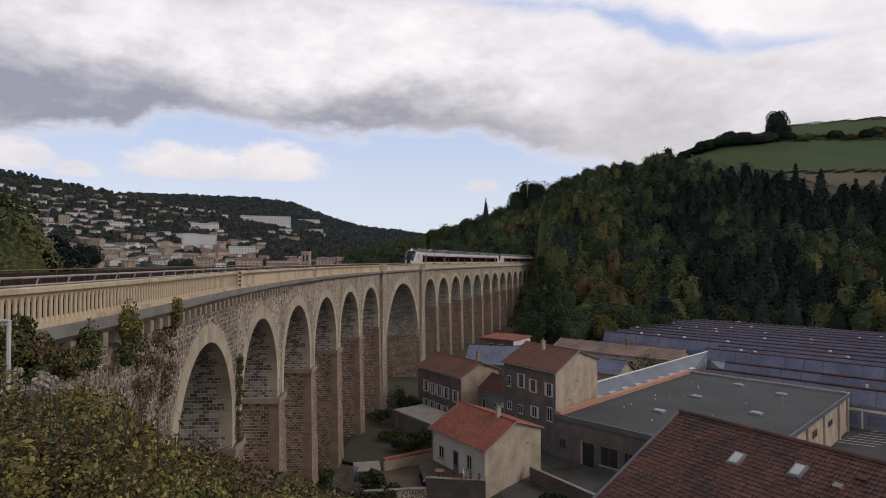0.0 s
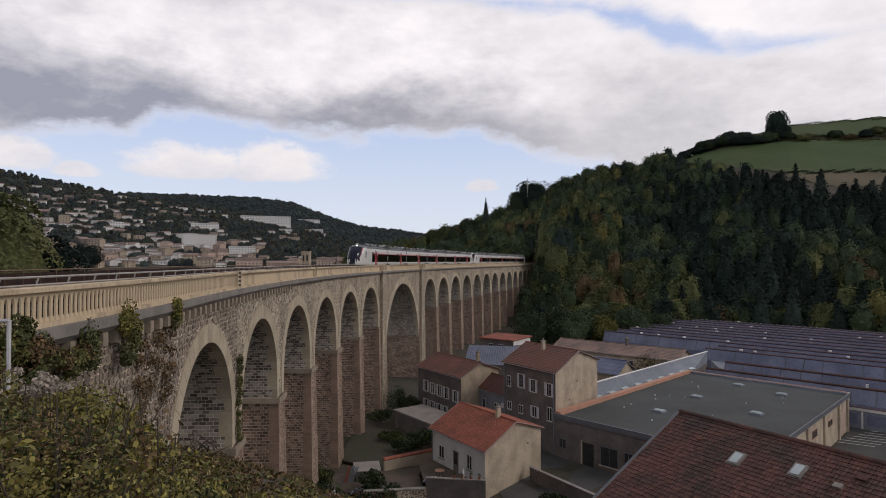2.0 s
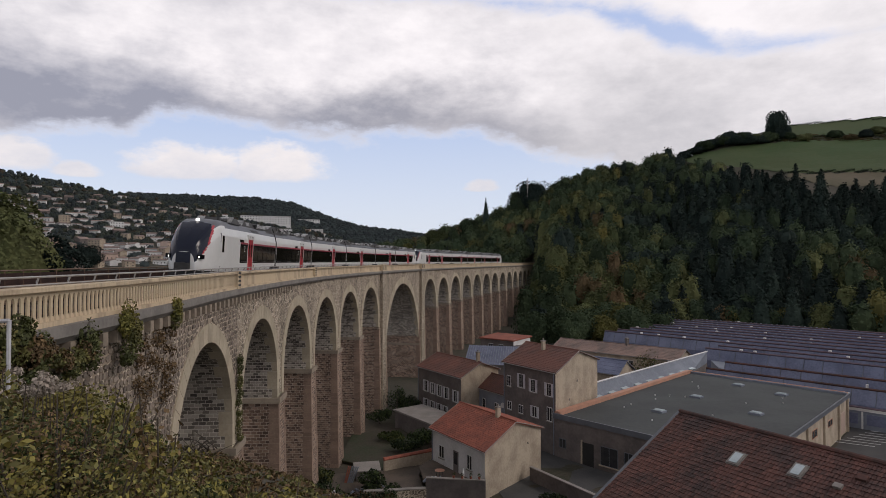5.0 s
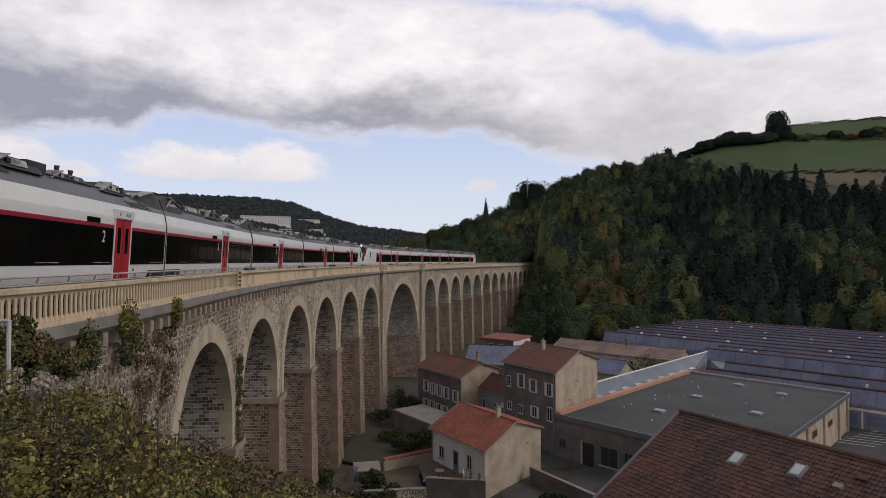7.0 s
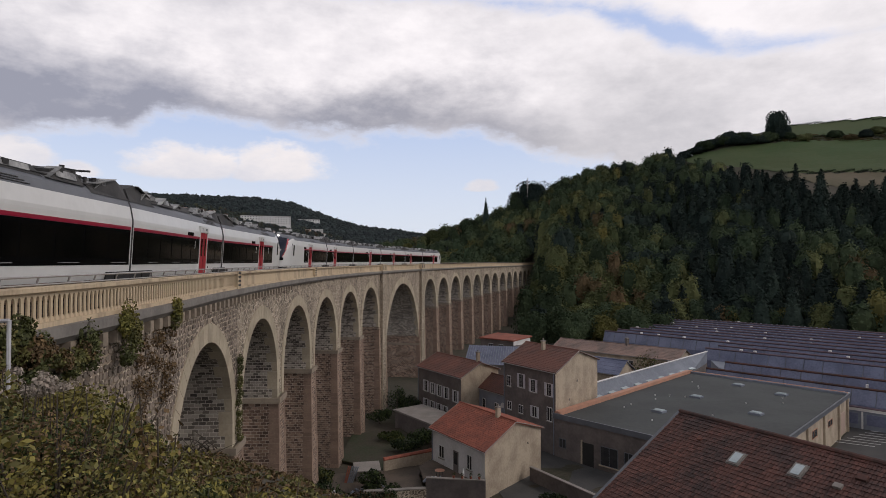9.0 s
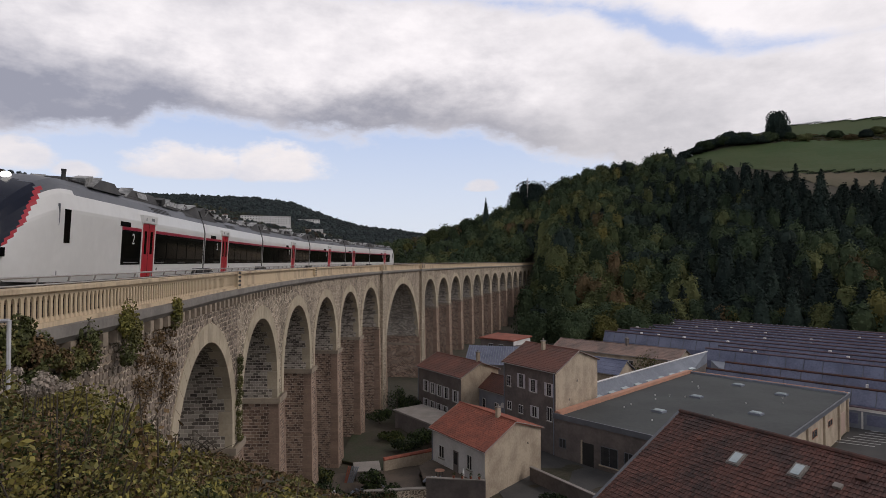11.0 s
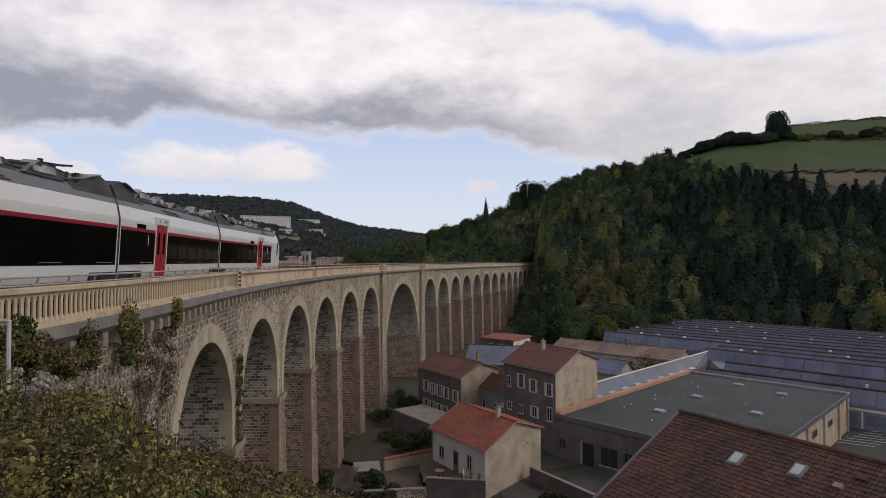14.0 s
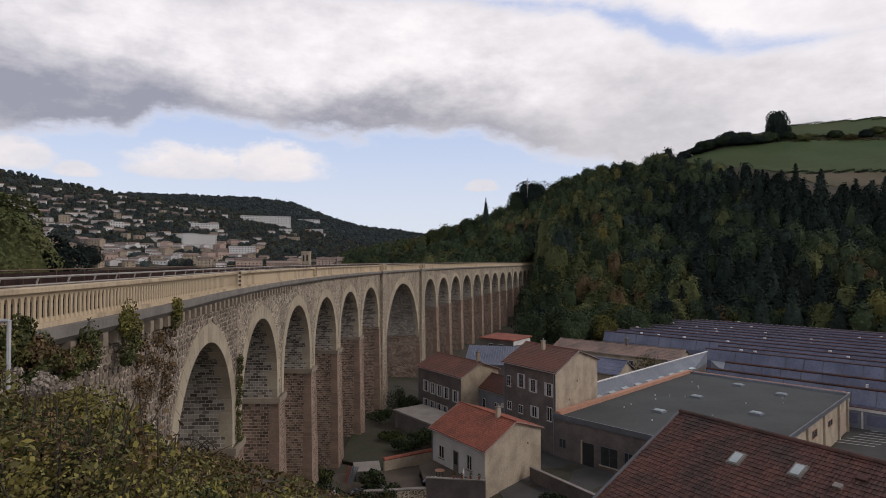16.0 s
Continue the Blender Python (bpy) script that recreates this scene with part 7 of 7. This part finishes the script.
def build_planting():
    rows = [(-8.3, 72.4, 0.4, 1.5, 2.6, ("leaf_green", "leaf_dark")), (-5.6, 70.4, 0.2, 1.4, 1.6, ("leaf_dark", "leaf_green")), (-12.5, 66.5, 1.0, 2.2, 3.2, ("leaf_dark", "leaf_green")), (-9.0, 66.0, 0.6, 2.0, 2.4, ("leaf_dark", "leaf_rust")),
            (-6.5, 64.5, 0.5, 1.8, 2.4, ("leaf_green", "leaf_rust")), (-5.0, 88.0, 0.2, 2.2, 2.4, ("leaf_dark", "leaf_green")), (-3.2, 91.0, 0.2, 2.0, 2.6, ("leaf_green", "leaf_dark")), (-7.5, 93.0, 0.2, 2.0, 1.8, ("leaf_green", "leaf_olive")),
            (-8.0, 108.0, 0.1, 1.6, 6.0, ("leaf_dark", "leaf_green")), (-6.0, 112.0, 0.1, 2.2, 3.0, ("leaf_dark", "leaf_green")), (-10.5, 104.0, 0.1, 2.0, 2.5, ("leaf_green", "leaf_dark")), (44.5, 134.5, 0.0, 4.0, 8.8, ("leaf_olive", "leaf_rust")),
            (30.0, 120.5, 0.0, 2.4, 5.5, ("leaf_green", "leaf_olive")), (-14.5, 72.5, 1.0, 1.8, 2.0, ("leaf_olive", "leaf_dark")), (-3.0, 66.0, 0.2, 1.6, 2.0, ("leaf_dark", "leaf_green")), (12.0, 67.5, 0.0, 1.6, 2.2, ("leaf_dark", "leaf_green"))]
    for i, (x, y, z, r, h, m) in enumerate(rows):
        shrub(x, y, z, r, h, m, "russet and olive tree beside the low house" if m[1] == "leaf_rust" and y > 100 else "dark green garden shrub below the viaduct", 400 + i, 0.16, 150, group="garden shrubs")
    # belt of trees between the factory, the viaduct and the hill
    rng = random.Random(88)
    i = 0
    for u in range(948, 1600, 13):
        a = (u - 784 + rng.uniform(-6, 6)) / 1100
        y = np.interp(u, [890, 960, 1110, 1240, 1600], [205, 190, 200, 222, 205]) + rng.uniform(-6, 14)
        m = rng.choice(("leaf_olive", "leaf_green", "leaf_green", "leaf_rust", "leaf_yellow", "leaf_dark"))
        tree(a * y, y, 0, rng.uniform(4.0, 6.0), rng.uniform(8, 13), m, {"leaf_olive": "olive green tree at the foot of the hill", "leaf_green": "green tree at the foot of the hill", "leaf_rust": "russet autumn tree at the foot of the hill", "leaf_yellow": "yellowing tree at the foot of the hill", "leaf_dark": "dark tree at the foot of the hill"}[m], 500 + i, 0.5, 8, 65, group="trees at the hill's foot")
        i += 1
    for u, y, h, r in ((968, 235, 15, 5), (975, 262, 18, 5.5), (955, 228, 9, 4), (985, 290, 20, 6), (968, 308, 22, 5), (972, 332, 26, 6), (985, 318, 24, 6), (996, 300, 24, 6)):
        x = (u - 784) / 1100 * y
        tree(x, y, max(0.0, float(ground_height(x, y)) - 0.5), r, h, rng.choice(("leaf_green", "leaf_olive", "leaf_dark")), "leafy tree beside the far end of the viaduct", 560 + i, 0.5, 8, 70, group="trees at the viaduct's far end")
        i += 1
    # trees beyond the near end of the viaduct
    for x, y, r, h, m in ((-44.0, 60.0, 6.0, 19.5, "leaf_olive"), (-47.5, 62.0, 5.0, 18.0, "leaf_green"), (-51.0, 66.0, 6.0, 20.0, "leaf_green"), (-40.5, 62.0, 4.0, 15.0, "leaf_dark")):
        tree(x, y, float(ground_height(x, y)) - 0.5, r, h - (float(ground_height(x, y)) - 13.5), m, "dense olive green tree beyond the railway", 590 + i, 0.24, 10, 480, group="trees beyond the railway")
        i += 1
    p = ray_ground(150, 474, 420, 1500)
    if p:
        k = p[1] / 1100
        tree(p[0], p[1], p[2] - 2, 26 * k, 38 * k, "leaf_dark", "broad dark cedar among the town houses", 620, 0.9, 9, 90)


build_planting()


def build_hillside_shrubs():
    """The overgrown slope between the camera and the viaduct."""
    rng = random.Random(71)
    rows = []
    for _ in range(700):
        y = rng.uniform(5.5, 33)
        u = rng.uniform(-0.72, -0.19)
        x = u * y
        if x < np.interp(y, [0, 10, 20, 33], [-7.6, -8.8, -10.6, -12.2]):
            continue
        v = np.interp(u, [-0.72, -0.66, -0.595, -0.52, -0.49, -0.44, -0.38, -0.33, -0.28, -0.19], [0.155, 0.172, 0.205, 0.228, 0.305, 0.345, 0.35, 0.355, 0.37, 0.40])
        g = float(ground_height(x, y))
        top = 27 - v * y
        if top - g < 0.4 or top - g > 4.0:
            continue
        if any(math.hypot(x - a, y - b) < 0.16 * y * 0.55 + 0.35 for a, b, *_ in rows):
            continue
        rows.append((x, y, g, top - g))
    for i, (x, y, g, h) in enumerate(rows[:64]):
        q = rng.random()
        # the dark leaf_green share paints the shadows within a bush
        mats = ("bush_olive", "leaf_green") if q < 0.34 else ("bush_green", "leaf_green") if q < 0.60 else ("bush_yellow", "bush_olive") if q < 0.92 else ("bush_rust", "leaf_green")
        lab = {"bush_yellow": "bush with yellowing leaves on the slope", "bush_green": "tangled green bush on the overgrown slope", "bush_olive": "tangled olive bush on the overgrown slope", "bush_rust": "half-dry brownish bush on the overgrown slope"}[mats[0]]
        shrub(x, y, g, max(0.6, h * 0.52), h * rng.uniform(0.72, 1.08), mats, lab, 700 + i, (0.026 + 0.0024 * y) * rng.uniform(0.45, 0.9), 900, 9, 9, "bush", "bushes on the slope")
    for i in range(44):
        x, y, g, h = rows[rng.randrange(len(rows))]
        x, y = x + rng.uniform(-0.6, 0.6), y + rng.uniform(-0.6, 0.6)
        m = rng.choice((("bush_yellow", "bush_olive"), ("bush_olive", "bush_green"), ("bush_rust", "bush_yellow")))
        shrub(x, y, g, 0.36, h * 0.98 + 0.10, m, "tall leafy spray growing out of the bushes", 1400 + i, 0.030 + 0.0024 * y, 80, 4, 4, "bush", "bushes on the slope")
    # low undergrowth over the slope
    c, rr = [], []
    for _ in range(4200):
        y = rng.uniform(9, 62)
        u = rng.uniform(-0.5, 0.02)
        x = u * y
        if x < np.interp(y, [0, 10, 20, 33, 60], [-7.6, -8.8, -10.6, -11.8, -12.5]):
            continue
        w = rng.uniform(0.12, 0.34)
        c.append((x, y, float(ground_height(x, y))))
        rr.append((w, w, w * 0.9))
    half = len(c) // 2
    for k, (a, b, m, lab) in enumerate(((0, half, "bush_olive", "low olive undergrowth covering the slope"), (half, len(c), "bush_rust", "dry brown weeds covering the slope"))):
        ob = leaf_mesh("undergrowth", leaf_cloud(c[a:b], rr[a:b], [16] * (b - a), 0.085, 1700 + k, 0.1), M[m])
        tagged(ob, lab, "undergrowth", kind="stuff")
    # pale dry seed heads over the bushes
    for i in range(20):
        y = rng.uniform(8, 12)
        u = rng.uniform(-0.71, -0.60) if i < 11 else rng.uniform(-0.66, -0.40)
        v = rng.uniform(0.175, 0.215) if i < 11 else rng.uniform(0.32, 0.375)
        x, z = u * y, 27 - v * y
        g = float(ground_height(x, y))
        t = thing("seed_head", "pale dry seed head on a thin stem", "wild plant", "dry seed heads", at=Matrix.Translation((x, y, g)))
        sh = Shape()
        sh.tube([(0, 0, -0.2), (0.04, 0, (z - g) * 0.6), (0, 0, z - g)], 0.008, 4)
        sh.make("stem", M["bark"], t)
        leaf_mesh("head", leaf_cloud([(0, 0, z - g)], [(0.12, 0.12, 0.09)], [150], 0.03, 900 + i, shell=0.3), M["dryflower"], t)


build_hillside_shrubs()


def build_dead_branches():
    rng = random.Random(31)
    t = thing("dead_branches", "tangle of dead brown branches at the foot of the first arch", "branches", at=Matrix.Translation((-12.3, 31.2, 17.1)))
    for k in range(46):
        a, e = rng.uniform(0, 6.28), rng.uniform(-0.1, 0.9)
        ln = rng.uniform(0.7, 1.7)
        p = Vector((rng.uniform(-0.9, 0.9), rng.uniform(-0.5, 0.5), rng.uniform(-0.2, 0.6)))
        d = Vector((math.cos(a) * math.cos(e), math.sin(a) * math.cos(e), math.sin(e)))
        b = p + d * ln * 0.5 + Vector((0, 0, rng.uniform(-0.1, 0.2)))
        sh = Shape()
        sh.tube([p, b, p + d * ln], [rng.uniform(0.03, 0.07), 0.025, 0.008], 5)
        sh.make("branch", M["bark"], t)
    leaf_mesh("dry_leaves", leaf_cloud([(0, 0, 0.1), (0.7, 0, 0.0), (-0.7, 0, 0.0)], [(0.8, 0.5, 0.55)] * 3, [90] * 3, 0.07, 33, up=0.5, shell=0.3), M["bush_rust"], t)


build_dead_branches()


def build_ivy():
    """Creepers hanging on the parapet and the wall near the abutment."""
    spots = [(-12.4, 0.5, 25.0, 0.75, 0.75, "bush_yellow", 420), (-12.1, 0.5, 24.5, 0.7, 0.7, "bush_olive", 360), (-12.2, 0.45, 23.9, 0.6, 0.5, "bush_green", 220),
             (-7.2, 0.5, 25.0, 0.45, 0.5, "bush_yellow", 240), (-7.1, 0.45, 24.5, 0.4, 0.5, "bush_olive", 200)]
    rng = random.Random(14)
    for k in range(30):
        s = rng.uniform(-21, -15.0)
        spots.append((s, 0.45, rng.uniform(24.0, 24.95) + (0.4 if s < -18 else 0), rng.uniform(0.35, 0.7), rng.uniform(0.25, 0.5), rng.choice(("bush_green", "bush_olive", "bush_green", "bush_rust")), 160))
    for k in range(34):
        s = rng.uniform(-10.6, -6.4)
        spots.append((s, 0.06, rng.uniform(21.4, 24.3), 0.34, 0.42, "bush_rust", 34))
    for k in range(10):
        spots.append((6.9 + rng.uniform(-0.3, 0.3), 0.22, 15.6 + k * 0.56, 0.3, 0.45, rng.choice(("bush_olive", "bush_green")), 110))
    for k, (s, o, z, w, h, m, n) in enumerate(spots):
        p = on_line(s, o, z)
        a = line_angle(s)
        t = thing("ivy", {"bush_yellow": "yellow-green creeper hanging over the parapet", "bush_olive": "olive creeper clinging to the viaduct wall", "bush_green": "green creeper clinging to the viaduct wall", "bush_rust": "dry russet creeper on the viaduct wall"}[m], "creeper", "creepers on the viaduct", at=Matrix.Translation(p) @ Matrix.Rotation(-a, 4, "Z"))
        c, rr = [(0, 0, 0)], [(0.22, w, h)]
        for _ in range(3):
            c.append((0.03, rng.uniform(-.5, .5) * w, rng.uniform(-.6, .5) * h))
            rr.append((0.2, w * 0.5, h * 0.5))
        leaf_mesh("leaves", leaf_cloud(c, rr, [n // 2] * 4, 0.06, 1000 + k, up=0.5), M[m], t)
        sh = Shape()
        sh.tube([(-0.05, 0, h), (0, 0.1 * w, 0), (-0.05, -0.1 * w, -h)], 0.015, 4)
        sh.make("stem", M["bark"], t)


build_ivy()


# ---- details of the viaduct's parapet ----
def build_parapet_details():
    # pierced stretch: slim uprights with arched tops between base and cap
    z0, z1 = Z_BASE + 0.12, Z_CAP - 0.13
    pitch, half = 0.27, 0.135
    H = z1 - z0
    right = [(0.055, 0.16), (0.055, H - 0.24), (0.066, H - 0.17), (0.095, H - 0.13), (half, H - 0.11), (half, H)]
    out = [(-half, 0.0), (half, 0.0), (half, 0.10)] + right + [(-x, z) for x, z in reversed(right)] + [(-half, 0.10)]
    me = bpy.data.meshes.new("upright")
    n = len(out)
    v = [(0.03, s, z) for s, z in out] + [(-0.02, s, z) for s, z in out]
    f = [tuple(range(n)), tuple(range(2 * n - 1, n - 1, -1))] + [(i, i + n, (i + 1) % n + n, (i + 1) % n) for i in range(n)]
    me.from_pydata(v, [], f)
    me.materials.append(M["parapet"])
    for s in np.arange(-34.0, 6.2, pitch):
        ob = new("upright", me)
        ob.parent = viaduct
        ob.matrix_local = Matrix.Translation(on_line(s, 0.03, z0)) @ Matrix.Rotation(-line_angle(s), 4, "Z")
    # refuge blocks and pilasters
    def panel(s0, s1, o0, o1, za, zb, m, name, label=""):
        sh = Shape()
        q = [on_line(s0, o1, 0), on_line(s1, o1, 0), on_line(s1, o0, 0), on_line(s0, o0, 0)]
        sh.prism([(p[0], p[1]) for p in q][::-1], za, zb)
        return sh.make(name, m if not isinstance(m, str) else M[m], viaduct, label)
    for s in (6.7, 36.5):
        pl = panel(s - 0.45, s + 0.45, -0.2, 0.24, Z_BASE, Z_CAP + 0.02, "parapet", "parapet_post", "cream parapet post with dark slots")
        for k in range(4):
            z = Z_BASE + 0.25 + k * 0.26
            sh = Shape()
            sh.box(on_line(s, 0.24, z), (0.06, 0.62, 0.11), -line_angle(s))
            sh.make("slot", M["darkopen"], pl)
    for s in (BIG - R_BIG - 3.0, BIG + R_BIG + 2.2):
        panel(s - 1.5, s + 1.5, -0.3, 0.55, -3, Z_CORN, "rubble", "pilaster", "rubble stone pilaster beside the large arch")
        for e in (-1.5, 1.3):
            panel(s + e, s + e + 0.2, 0.5, 0.58, -3, Z_CORN - 0.1, "ashlar", "quoin", "pale dressed corner stones")
        pl = panel(s - 1.6, s + 1.6, -0.2, 0.7, Z_CORN, Z_BASE, "cornice", "pilaster_cap")
        pp = panel(s - 1.5, s + 1.5, -0.2, 0.6, Z_BASE, Z_CAP + 0.12, "parapet", "parapet_post", "cream parapet post with dark slots")
        for k in (-0.8, 0.8):
            sh = Shape()
            sh.box(on_line(s + k, 0.6, Z_BASE + 0.65), (0.06, 0.5, 0.85), -line_angle(s))
            sh.make("slot", M["darkopen"], pp)
    # corbels under the cornice
    me = None
    for s in np.arange(-30, 26, 1.02):
        if me is None:
            sh = Shape()
            sh.box((0, 0, 0), (0.34, 0.36, 0.42))
            ob = sh.make("corbel", M["ledge"], viaduct)
            me = ob.data
        else:
            ob = new("corbel", me)
            ob.parent = viaduct
        ob.matrix_local = Matrix.Translation(on_line(s, 0.13, Z_CORN - 0.205)) @ Matrix.Rotation(-line_angle(s), 4, "Z")
    # thin second rail on the cap
    rail = Shape()
    rail.tube([on_line(s, -0.1, Z_CAP + 0.04) for s in np.arange(-40, 30, 2.0)], 0.025, 5)
    rail.make("lower_handrail", M["steel"], viaduct, "grey steel lower rail")


build_parapet_details()


def build_wall_stones():
    """The rough stones of the abutment and the first spandrels, each proud of its mortar."""
    rng = random.Random(17)
    rest = Shape()
    made = 0
    c1, r1 = SMALL[0], R_SMALL + RING + 0.12
    z = 15.4
    while z < 24.2:
        h = rng.uniform(0.22, 0.34)
        s = -22.0 + rng.uniform(0, 0.3)
        while s < 7.0:
            w = rng.uniform(0.24, 0.48)
            ms, mz = s + w / 2, z + h / 2
            dz = max(0.0, mz - Z_SPRING)
            inside = math.hypot(ms - c1, dz) < r1 + 0.1
            if not inside and mz > 16.2 + max(0.0, (-6.0 - ms)) * 0.35:
                n = rng.randint(6, 8)
                pts = []
                for k in range(n):
                    a = 2 * math.pi * k / n + rng.uniform(-0.2, 0.2)
                    f = rng.uniform(0.86, 1.02)
                    sup = (abs(math.cos(a)) ** 3 + abs(math.sin(a)) ** 3) ** (-1 / 3)
                    pts.append((ms + math.cos(a) * w * 0.43 * f * sup, mz + math.sin(a) * h * 0.42 * f * sup + rng.uniform(-.02, .02)))
                proud = rng.uniform(0.02, 0.055)
                v = [on_line(p, proud, q) for p, q in pts] + [on_line(ms + (p - ms) * 1.05, 0.0, mz + (q - mz) * 1.05) for p, q in pts]
                faces = [tuple(range(n))] + [(k + n, (k + 1) % n + n, (k + 1) % n, k) for k in range(n)]
                if made < 300 and -17.5 < ms < -5.0 and mz > 19.5:
                    part("stone", v, faces, M["stone"], viaduct)
                    made += 1
                else:
                    i0 = len(rest.v)
                    rest.v += v
                    rest.f += [tuple(i0 + k for k in f) for f in faces]
            s += w + 0.02
        z += h + 0.01
    part("wall_stone", rest.v, rest.f, M["stone"], viaduct)["kind"] = "stuff"


build_wall_stones()


def build_near_railing():
    """White tube railings on the slope by the camera."""
    for pts in ([(-8.55, 12.0, 25.85), (-8.36, 12.0, 25.86), (-8.36, 12.0, 24.2)], [(-5.6, 28.0, 16.2), (-4.85, 28.0, 16.75), (-4.85, 28.0, 15.4)], [(1.6, 60.0, 3.4), (4.1, 59.0, 4.3), (4.1, 59.0, 2.8)]):
        t = thing("railing", "white painted tube railing at the path's edge", "railing", "white railings")
        sh = Shape()
        sh.tube(pts[:2], 0.04, 8)
        sh.make("top_rail", M["shutter"], t)
        sh = Shape()
        sh.tube(pts[1:], 0.04, 8)
        sh.make("post", M["shutter"], t)


build_near_railing()


motions()
